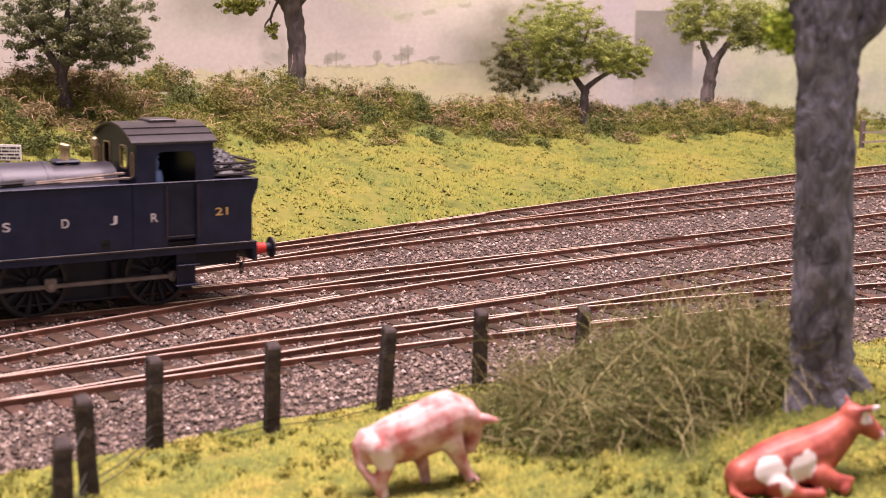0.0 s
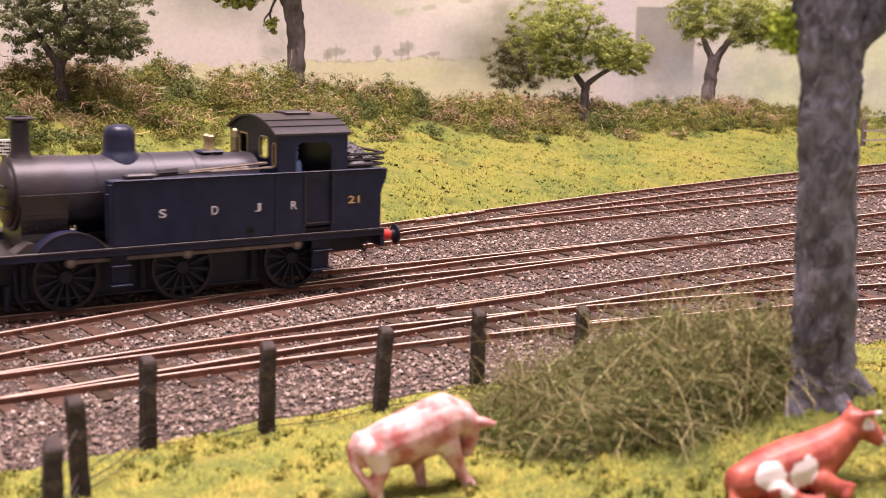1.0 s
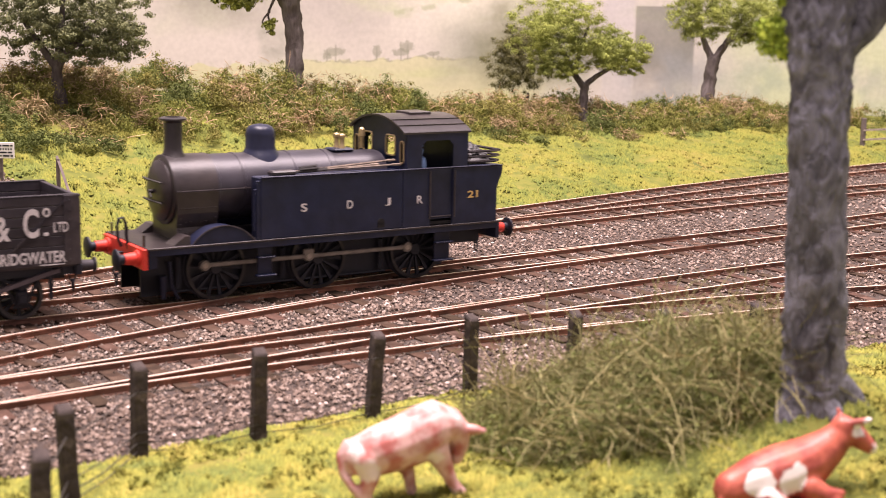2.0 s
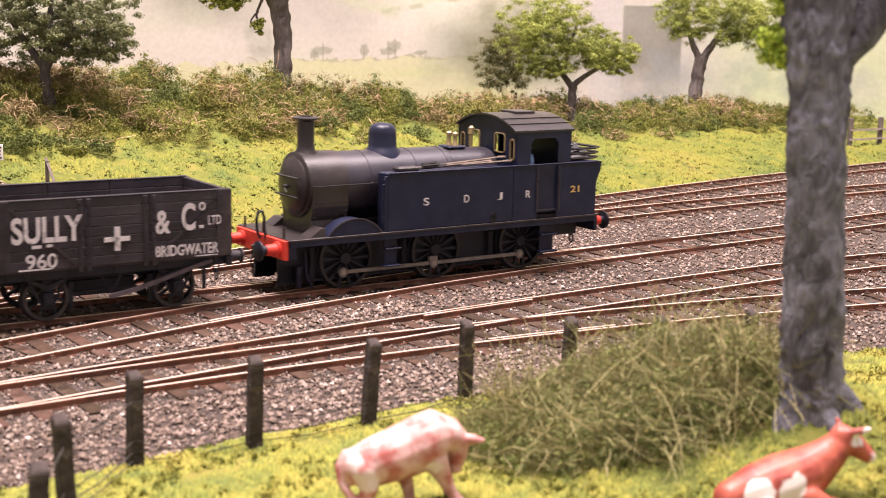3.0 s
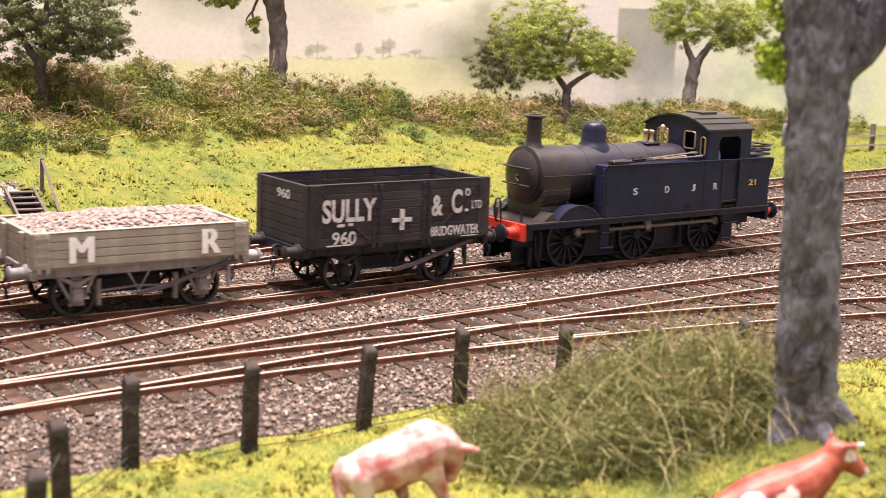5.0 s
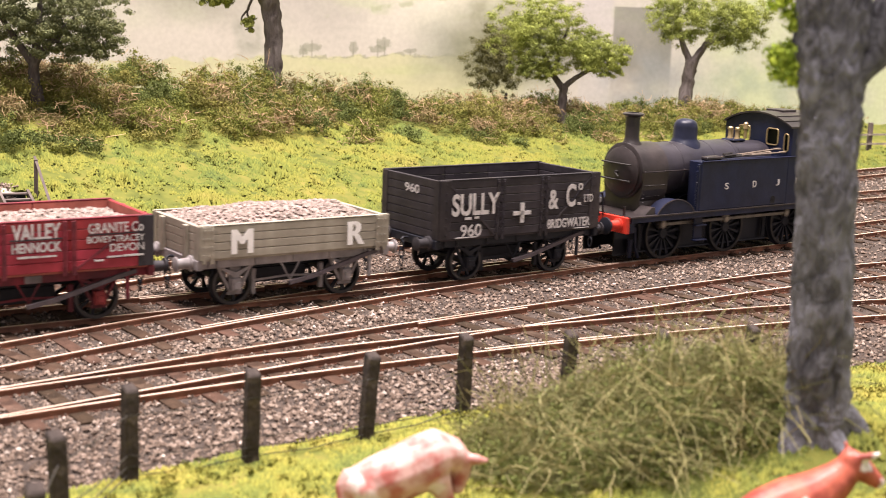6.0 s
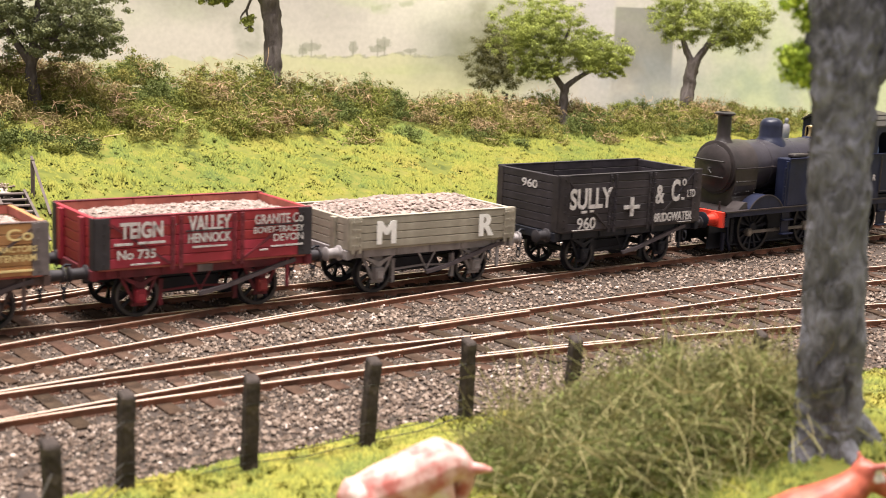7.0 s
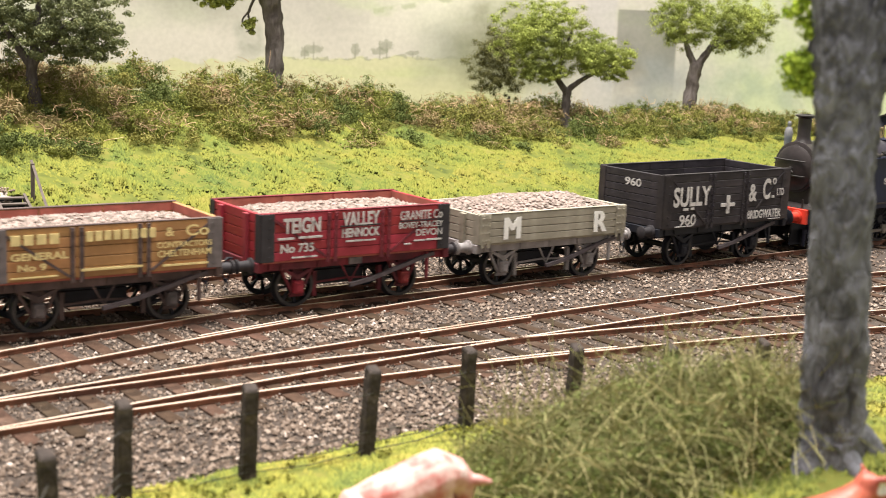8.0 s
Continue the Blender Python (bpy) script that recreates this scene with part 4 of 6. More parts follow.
    part("dome", bm, blue, e, smooth=True)
    for y in (-1.7, 1.7):
        bm = bmesh.new()
        turned(bm, [(1.2, 39.5), (1.0, 41), (0.75, 41.4), (0.7, 43.6), (1.0, 43.8), (1.0, 44.6), (0.5, 45.0)], (13.0, y, 0), "Z", 12)
        part("safety_valve", bm, M["brass"], e, smooth=True)
    bm = bmesh.new()
    box(bm, 9.5, 16.5, -3.2, 3.2, 39.6, 40.6, 0.4)
    part("valve_seat", bm, blue, e)
    bm = bmesh.new()
    turned(bm, [(0.6, 40), (0.6, 43.4), (1.0, 43.8), (0.9, 45.8), (0.4, 46.4)], (22.0, 2.0, 0), "Z", 12)
    part("whistle", bm, M["brass"], e, smooth=True)
    # tanks, cab sides and bunker
    for sy in (-1, 1):
        y0, y1 = (-16.4, -10.2) if sy < 0 else (10.2, 16.4)
        bm = bmesh.new()
        box(bm, -21.3, 26.0, y0, y1, 17.2, 34.8, 0.25)
        part("side_tank", bm, blue, e)
        bm = bmesh.new()
        ye = -16.45 if sy < 0 else 16.45
        sweep(bm, [(-21.2, ye, 34.9), (26, ye, 34.9), (61.2, ye, 34.9)], 0.32, 6)
        part("tank_beading", bm, blue, e)
        bm = bmesh.new()
        box(bm, -22.4, -21.2, y0 + 0.4, y0 + 1.4, 17.2, 34.0, 0.1)
        rivets(bm, [(-22.3, y0 + 0.9, z) for z in np.linspace(19, 33, 6)], (-1, 0, 0), 0.4)
        sweep(bm, [(-22.6, y0 + 0.8, 20), (-23.0, y0 + 0.8, 20), (-23.0, y0 + 0.8, 31.5), (-22.4, y0 + 0.8, 31.5)], 0.3, 5)
        part("tank_handrail", bm, blue, e)
        ys = sorted((sy * 16.4, sy * 15.8))
        bm = bmesh.new()
        box(bm, 26.0, 35.8, *ys, 17.2, 34.9)
        box(bm, 27.2, 32.6, *ys, 34.9, 46.2)
        box(bm, 44.0, 49.4, *ys, 34.9, 46.2)
        box(bm, 32.6, 44.0, *ys, 43.4, 46.2)
        for x, z, a in ((32.6, 43.4, 0), (44.0, 43.4, 1)):
            p = [(x, z), (x + (1.5 if not a else -1.5), z), (x, z - 1.5)]
            t = [[bm.verts.new((px, yy, pz)) for px, pz in p] for yy in ys]
            bm.faces.new(t[0]), bm.faces.new(t[1][::-1])
            bm.faces.new((t[0][1], t[0][2], t[1][2], t[1][1]))
        bmesh.ops.recalc_face_normals(bm, faces=bm.faces)
        part("cab_side", bm, blue, e)
        bm = bmesh.new()
        box(bm, 35.8, 44.0, sy * 15.5 - 0.3, sy * 15.5 + 0.3, 19.2, 34.6)
        part("cab_door", bm, blue, e)
        bm = bmesh.new()
        yh = sy * 16.9
        for x in (35.4, 44.4):
            sweep(bm, [(x, yh, 19.5), (x, yh, 34.0)], 0.26, 5)
        sweep(bm, [(36.0, sy * 16.3, 20.0), (43.6, sy * 16.3, 20.0)], 0.3, 5)
        part("handrail", bm, M["smoke"], e)
        # opening at the tank's foot: a near-black plate stands in for its shade
        bm = bmesh.new()
        turned(bm, [(1.15, 0), (1.15, 0.25)], (0, 0, 0), "Y", 16)
        box(bm, -1.15, 1.15, 0, 0.25, -1.6, 0)
        part("tank_hole", bm, M["dark"], e, m=at(18.3, sy * 16.45 - (0.2 if sy < 0 else 0.05), 19.6))
        # steps under the footplate
        for x0, x1, low in ((38.0, 45.2, 5.8), (-22.2, -16.2, 6.4)):
            bm = bmesh.new()
            box(bm, x0 + 0.8, x1 - 0.8, sy * 14.4 - 0.3, sy * 14.4 + 0.3, low, 15.0, 0.1)
            box(bm, x0, x1, *sorted((sy * 14.2, sy * 16.4)), low, low + 0.5, 0.1)
            box(bm, x0 + 0.3, x1 - 0.3, *sorted((sy * 14.2, sy * 16.4)), (low + 15) / 2 + 1, (low + 15) / 2 + 1.5, 0.1)
            part("step", bm, blue, e)
        # splasher over the leading wheel
        bm = bmesh.new()
        out, inn = sy * 16.0, sy * 10.5
        arc = [(AXLES[0] + 11.5 * math.cos(t), 10.4 + 11.5 * math.sin(t)) for t in np.linspace(radians(36.3), radians(143.7), 15)]
        f = [bm.verts.new((x, out, z)) for x, z in arc]
        g = [bm.verts.new((x, inn, z)) for x, z in arc]
        bm.faces.new(f), bm.faces.new(g[::-1])
        for k in range(len(arc) - 1):
            bm.faces.new((f[k], f[k + 1], g[k + 1], g[k]))
        bmesh.ops.recalc_face_normals(bm, faces=bm.faces)
        part("splasher", bm, blue, e, smooth=True)
        bm = bmesh.new()
        sweep(bm, [(x, out, z + 0.1) for x, z in arc], 0.22, 5)
        part("splasher_beading", bm, black, e)
        bm = bmesh.new()
        y2 = sy * 12
        vs = [bm.verts.new(p) for p in ((-47, y2 - 3, 17.2), (-42, y2 - 3, 17.2), (-42, y2 + 3, 17.2), (-47, y2 + 3, 17.2),
                                       (-43.5, y2 - 2.8, 19.6), (-42, y2 - 2.8, 19.6), (-42, y2 + 2.8, 19.6), (-43.5, y2 + 2.8, 19.6))]
        for q in ((0, 1, 5, 4), (1, 2, 6, 5), (2, 3, 7, 6), (3, 0, 4, 7), (4, 5, 6, 7)):
            bm.faces.new([vs[k] for k in q])
        bmesh.ops.recalc_face_normals(bm, faces=bm.faces)
        part("sand_box", bm, black, e)
        bm = bmesh.new()
        sweep(bm, [(-46, sy * 9.6, 12), (-45.5, sy * 9.6, 5), (-43.5, sy * 9.6, 1.2)], 0.55, 5)
        rod(bm, (-48, sy * 9.6, 8), (-48, sy * 9.6, 1.5), 1.0, 0.7, 8)
        part("guard_iron", bm, blue, e)
        bm = bmesh.new()
        for x in (-44.0, -11.5, 22.0):
            pts = [(x + 0.6 * math.cos(a), sy * 9.6, 8.6 + 5.5 * math.sin(a)) for a in np.linspace(-1, 1.0, 6)]
            sweep(bm, pts, 0.8, 5)
        sweep(bm, [(-44, sy * 9.6, 3.2), (24, sy * 9.6, 3.2)], 0.35, 5)
        part("brake_gear", bm, M["frame"], e)
        bm = bmesh.new()
        zr = cz + 0.5
        sweep(bm, [(-44.0, sy * 10.3, zr), (-21.6, sy * 10.3, zr)], 0.24, 5)
        for x in (-43, -33, -23):
            rod(bm, (x, sy * 9.3, zr), (x, sy * 10.5, zr), 0.35, seg=6)
        part("boiler_handrail", bm, M["smoke"], e)
    # bunker with flared back, coal rails and coal
    bm = bmesh.new()
    prof = [(51.6, 17.2), (60.8, 17.2), (60.8, 27.5), (61.6, 30.0), (62.6, 32.2), (62.9, 34.9), (51.6, 34.9)]
    a = [bm.verts.new((x, -16.4, z)) for x, z in prof]
    b = [bm.verts.new((x, 16.4, z)) for x, z in prof]
    bm.faces.new(a), bm.faces.new(b[::-1])
    for k in range(len(prof)):
        bm.faces.new((a[k], a[(k + 1) % len(prof)], b[(k + 1) % len(prof)], b[k]))
    box(bm, 44.0, 51.7, -16.4, -15.6, 17.2, 34.9)
    box(bm, 44.0, 51.7, 15.6, 16.4, 17.2, 34.9)
    bmesh.ops.recalc_face_normals(bm, faces=bm.faces)
    part("bunker", bm, blue, e)
    for k, z in enumerate((36.2, 37.8, 39.4)):
        bm = bmesh.new()
        sweep(bm, [(50, -15.6, z), (60.5, -15.6, z), (62.4 + 0.3 * k, -14.4, z), (62.4 + 0.3 * k, 14.4, z), (60.5, 15.6, z), (50, 15.6, z)], 0.42, 5)
        part("coal_rail", bm, black, e)
    coal = heap_mesh(9.5, 26, 36.0, 5.0, M["coal"], 11, 260, 1.6)
    piece("coal", coal, e, at(57, 0, 0))
    # cab
    holes = [(-14.6, -12.6, 36.5, 43.2), (-9.6, -4.2, 38.5, 44.6), (4.2, 9.6, 38.5, 44.6), (12.6, 14.6, 36.5, 43.2)]
    part("cab_front", cab_plate(27.5, holes), blue, e)
    part("cab_back", cab_plate(49.2, []), blue, e)
    for h in holes:
        part("window_rim", window_rim(27.1, *h), M["brass"], e, "brass rim of a cab window")
    bm = bmesh.new()
    ys = np.linspace(-16.6, 16.6, 23)
    top = [[bm.verts.new((x, y, roof_z(y) + d)) for y in ys] for x in (26.0, 50.4) for d in (0.0, -0.6)]
    for k in range(len(ys) - 1):
        bm.faces.new((top[0][k], top[2][k], top[2][k + 1], top[0][k + 1]))
        bm.faces.new((top[1][k], top[1][k + 1], top[3][k + 1], top[3][k]))
        bm.faces.new((top[0][k], top[0][k + 1], top[1][k + 1], top[1][k]))
        bm.faces.new((top[2][k], top[3][k], top[3][k + 1], top[2][k + 1]))
    for k in (0, len(ys) - 1):
        bm.faces.new((top[0][k], top[1][k], top[3][k], top[2][k]))
    bmesh.ops.recalc_face_normals(bm, faces=bm.faces)
    part("cab_roof", bm, black, e, smooth=True)
    bm = bmesh.new()
    for y in (-13.2, -9.2, 9.2, 13.2):
        sweep(bm, [(26.1, y, roof_z(y) + 0.08), (50.3, y, roof_z(y) + 0.08)], 0.28, 4)
    part("rain_strip", bm, black, e)
    bm = bmesh.new()
    box(bm, 35.5, 43.5, -4.2, 4.2, 50.2, 51.2, 0.2)
    part("roof_vent", bm, black, e)
    bm = bmesh.new()
    box(bm, 28.0, 48.8, -15.6, 15.6, 17.4, 18.4)
    box(bm, 28.0, 29.4, -8.5, 8.5, 18.4, 37.5, 0.5)
    part("cab_floor", bm, M["dark"], e)
    # fire irons on the near tank
    for a, b, r0 in (((-12, -13.2, 35.6), (23, -12.4, 37.6), 0.32), ((-16, -12.2, 35.4), (24, -14.0, 36.4), 0.32), ((-14, -14.4, 35.5), (17, -12.8, 36.6), 0.28)):
        bm = sweep(bmesh.new(), [a, b], r0, 5)
        box(bm, b[0] - 0.5, b[0] + 2.2, b[1] - 0.7, b[1] + 0.7, b[2] - 0.3, b[2] + 0.3, 0.1)
        part("fire_iron", bm, M["rusty_iron"], e, "rusty fire iron lying on the tank")
    bm = bmesh.new()
    box(bm, -17, -9, -14.8, -11.4, 34.9, 36.3, 0.4)
    rod(bm, (-13, 13, 34.8), (-13, 13, 36.6), 2.0)
    part("tank_filler", bm, black, e)
    rng = random.Random(9)
    for k in range(5):
        x, y, a = rng.uniform(-16, -4), rng.uniform(-15.2, -11.6), rng.uniform(-0.5, 0.5)
        bm = sweep(bmesh.new(), [(x, y, 35.6 + 0.3 * k), (x + 6 * math.cos(a), y + 4 * math.sin(a), 35.9 + 0.3 * k)], 0.4, 5)
        part("tool", bm, M["frame_iron"], e)
    # front pipe and lamp irons
    bm = bmesh.new()
    sweep(bm, [(-55.6, -3.5, 15), (-56.2, -3.5, 19), (-56.3, -3.5, 22.4), (-57.0, -3.5, 24.2), (-58.2, -3.5, 24.0), (-58.8, -3.5, 22), (-58.6, -3.5, 18.5), (-57.6, -3.5, 16.2)], 0.42, 6)
    part("vacuum_hose", bm, M["frame"], e)
    bm = bmesh.new()
    for y in (-12.5, 0.5, 12.5):
        box(bm, -54.8, -54.3, y - 0.35, y + 0.35, 17.2, 20.4)
    part("lamp_iron", bm, black, e)
    # letters and number
    for letter, x in (("S", -7.6), ("D", 7.6), ("J", 20.6), ("R", 32.0)):
        lettering(letter, e, M["white"], x, 25.6, -16.45, 2.4, 2.0)
    lettering("21", e, M["gold"], 51.6, 26.2, -16.45, 2.2, 3.8)
    # the driver figure: one plain shape
    bm = bmesh.new()
    turned(bm, [(1.9, 30.0), (2.2, 36.2), (1.9, 38.0), (0.9, 38.6), (1.1, 39.5), (1.25, 40.4), (0.8, 41.4), (1.3, 41.6), (0.9, 42.4)], (33.4, -13.6, 0), "Z", 12)
    part("driver_figure", bm, M["blue"], e, "plain blue painted driver figure at the cab opening", True)
    # wheels and coupling rods
    for x in AXLES:
        axle = wheelset(e, x, WHEEL_R, 14, M["frame"], M["tyre"])
        for sy in (-1, 1):
            bm = bmesh.new()
            a = radians(CRANK_AT)
            rod(bm, (CRANK * math.cos(a), sy * 9.6, CRANK * math.sin(a)), (CRANK * math.cos(a), sy * 12.8, CRANK * math.sin(a)), 0.8, seg=10)
            part("crank_pin", bm, M["steel"], axle)
    for sy in (-1, 1):
        bm = bmesh.new()
        y = sy * 12.0
        box(bm, AXLES[0], AXLES[2], y - 0.4, y + 0.4, -0.6, 0.6, 0.15)
        for x in AXLES:
            turned(bm, [(1.5, -0.7), (1.5, 0.7)], (x, y, 0), "Y", 14)
        box(bm, AXLES[1] - 1.6, AXLES[1] + 1.6, y - 0.6, y + 0.6, 0.5, 2.2, 0.2)
        COUPLING_RODS.append(part("coupling_rod", bm, M["grime_steel"], e, "dull grey steel coupling rod"))
    return e


M["rusty_iron"] = material("rusty_iron", (0.24, 0.19, 0.15), 0.55, 0.2, 0.5, 300)
M["frame_iron"] = material("blackened_iron", (0.03, 0.027, 0.026), 0.6, 0, 0.3, 300)
M["tyre"] = material("worn_tyre", (0.028, 0.027, 0.028), 0.3, 0.3, 0.3, 300)
M["grime_steel"] = material("oily_steel", (0.17, 0.15, 0.13), 0.5, 0.2, 0.3, 300)
loco = build_loco()
wagon_s = build_sully()
wagon_m = build_grey_wagon()
wagon_r = build_red_wagon()
wagon_w = build_tan_wagon()


# ---- loose masses: stones, turf, hedge ----
def stone_mass(name, label, centres, sizes, mat, seed, category="ballast"):
    """Uneven eight-sided stones, joined into one mass."""
    rng = np.random.default_rng(seed)
    k = len(centres)
    base = np.array([(1, 0, 0.1), (0, 1, -0.1), (-1, 0, 0.15), (0, -1, -0.15), (0.25, 0.15, 0.8), (-0.2, 0.1, -0.6)])
    a = rng.uniform(0, 2 * math.pi, k)
    jit = rng.uniform(0.6, 1.25, (k, 6, 1))
    pts = base[None] * jit * (np.asarray(sizes)[:, None, None] * 0.6)
    c, s = np.cos(a)[:, None], np.sin(a)[:, None]
    pts = np.stack([pts[..., 0] * c - pts[..., 1] * s, pts[..., 0] * s + pts[..., 1] * c, pts[..., 2]], -1) + np.asarray(centres)[:, None]
    tri = np.array(((0, 1, 4), (1, 2, 4), (2, 3, 4), (3, 0, 4), (1, 0, 5), (2, 1, 5), (3, 2, 5), (0, 3, 5)))
    faces = (tri[None] + 6 * np.arange(k)[:, None, None]).reshape(-1, 3)
    return tagged(new(name, mesh(name, pts.reshape(-1, 3), faces, mat)), label, category, kind="stuff")


def crumbs(name, label, roots, heights, width, mat, seed):
    """Soft uneven crumbs of turf foam lying on roots, joined into one mass."""
    rng = np.random.default_rng(seed)
    roots = np.asarray(roots, float)
    k = len(roots)
    h = np.asarray(heights)[:, None]
    a = rng.uniform(0, 2 * math.pi, (k, 1)) + np.arange(4) * math.pi / 2 + rng.uniform(-0.4, 0.4, (k, 4))
    r = width * rng.uniform(0.5, 1.3, (k, 4))
    rim = np.stack([np.cos(a) * r, np.sin(a) * r, np.tile(-0.35 * h, 4) + rng.uniform(-0.15, 0.25, (k, 4))], -1)
    tip = np.concatenate([rng.normal(0, 0.3 * width, (k, 2)), h], 1)
    pts = np.concatenate([rim, tip[:, None]], 1) + roots[:, None]
    faces = (np.array(((0, 1, 4), (1, 2, 4), (2, 3, 4), (3, 0, 4)))[None] + 5 * np.arange(k)[:, None, None]).reshape(-1, 3)
    return tagged(new(name, mesh(name, pts.reshape(-1, 3), faces, mat, True)), label, "grass", kind="stuff")


def leaf_cloud(clumps, per, size, seed, flat=0.8):
    """Verts and faces of small folded leaves round clumps (x, y, z, radius)."""
    rng = np.random.default_rng(seed)
    clumps = np.asarray(clumps, float)
    k = len(clumps) * per
    c = np.repeat(clumps, per, 0)
    d = rng.normal(0, 1, (k, 3))
    d /= np.linalg.norm(d, axis=1, keepdims=True)
    r = c[:, 3:4] * np.abs(rng.normal(0.75, 0.42, (k, 1)))
    pos = c[:, :3] + d * r * (1, 1, flat)
    u = np.cross(d, rng.normal(0, 1, (k, 3)))
    u /= np.linalg.norm(u, axis=1, keepdims=True)
    v = np.cross(d, u) + d * rng.uniform(-0.5, 0.5, (k, 1))
    s = size * rng.uniform(0.5, 1.25, (k, 1))
    pts = np.stack([pos - u * s, pos + v * s * 0.6 + d * s * 0.3, pos + u * s, pos - v * s * 0.6 + d * s * 0.3], 1)
    faces = (np.array(((0, 1, 2), (0, 2, 3)))[None] + 4 * np.arange(k)[:, None, None]).reshape(-1, 3)
    return pts.reshape(-1, 3), faces


def fibre_cloud(starts, ways, lengths, width, seed, curl=0.35, steps=4):
    """Verts and faces of thin curved three-sided stalks."""
    rng = np.random.default_rng(seed)
    p = np.asarray(starts, float)
    d = np.asarray(ways, float)
    k = len(p)
    width = np.broadcast_to(np.asarray(width, float), (k,))[:, None]
    bend = rng.normal(0, curl, (k, 3))
    rings = []
    for j in range(steps + 1):
        d = d / np.linalg.norm(d, axis=1, keepdims=True)
        u = np.cross(d, (0.3, 0.2, 0.93))
        u /= np.linalg.norm(u, axis=1, keepdims=True) + 1e-9
        v = np.cross(d, u)
        w = width * (1 - 0.55 * j / steps)
        rings.append(np.stack([p + u * w, p - u * w * 0.5 + v * w * 0.87, p - u * w * 0.5 - v * w * 0.87], 1))
        p = p + d * (np.asarray(lengths)[:, None] / steps)
        d = d + bend + rng.normal(0, curl * 0.18, (k, 3))
    pts = np.stack(rings, 1).reshape(-1, 3)
    quad = [(3 * j + q, 3 * j + (q + 1) % 3, 3 * j + 3 + (q + 1) % 3, 3 * j + 3 + q) for j in range(steps) for q in range(3)]
    faces = (np.array(quad)[None] + 3 * (steps + 1) * np.arange(k)[:, None, None]).reshape(-1, 4)
    return pts, faces


PAIRS = ((line_back, line_second, -118, 148), (line_train, line_spur, -128, 134), (line_fourth, line_front, -238, 58))


def on_timber(s, n):
    """Whether a place lies on a sleeper or on one of the long timbers of the points."""
    for line_a, line_b, s0, s1 in PAIRS:
        if s0 - 2 < s < s1 + 2:
            low, high = min(line_a(s), line_b(s)) - 17, max(line_a(s), line_b(s)) + 17
            if low < n < high and abs((s - s0 + 5.1) % 10.2 - 5.1) < 2.1:
                return True
            continue
        for line in (line_a, line_b):
            off = n - line(s)
            along = s + off * (line(s + 1) - line(s - 1)) / 2
            if abs(off) < 16.8 and abs((along + 326 + 5.1) % 10.2 - 5.1) < 2.0:
                return True
    return False


def build_ballast():
    rng = np.random.default_rng(21)
    centres, sizes = [], []
    for s0, s1, per in ((-190, -20, 0.85), (-20, 170, 0.6), (170, 560, 0.2)):
        for s, q in zip(*[rng.uniform(0, 1, (2, int((s1 - s0) * 260 * per)))[k] for k in (0, 1)]):
            s = s0 + (s1 - s0) * s
            low, high = edge_front(s) - 3, edge_back(s) + 1
            n = low + (high - low) * q
            x, y = to_world(s, n)
            if x < -240 or x > 420 or y > 1000:
                continue
            near_track = min(abs(n - line(s)) for line in (line_back, line_second, line_train, line_spur, line_fourth, line_front))
            big = rng.uniform(0.4, 1.22) ** 1.7 * (0.8 if near_track < 17 else 1.0) * (1.3 if s0 == 170 else 1.0)
            if near_track < 17 and rng.uniform() < 0.12 or on_timber(s, n) and rng.uniform() < 0.93:
                continue
            centres.append((x, y, -1.75 + (rng.choice([0.0, 0.0, 0.0, 0.35]) if near_track < 17 else rng.uniform(0, 0.5))))
            sizes.append(big)
    stone_mass("ballast", "loose grey-brown and pinkish stone ballast between the rails", centres, sizes, M["stone"], 22)
    pale = [k for k in range(len(centres)) if k % 42 == 0]
    stone_mass("pale_ballast", "scattered pale stones in the track ballast", [(centres[k][0] + 0.7, centres[k][1] + 0.4, centres[k][2] + 0.35) for k in pale],
               [sizes[k] * 0.9 for k in pale], M["pale_stone"], 23)


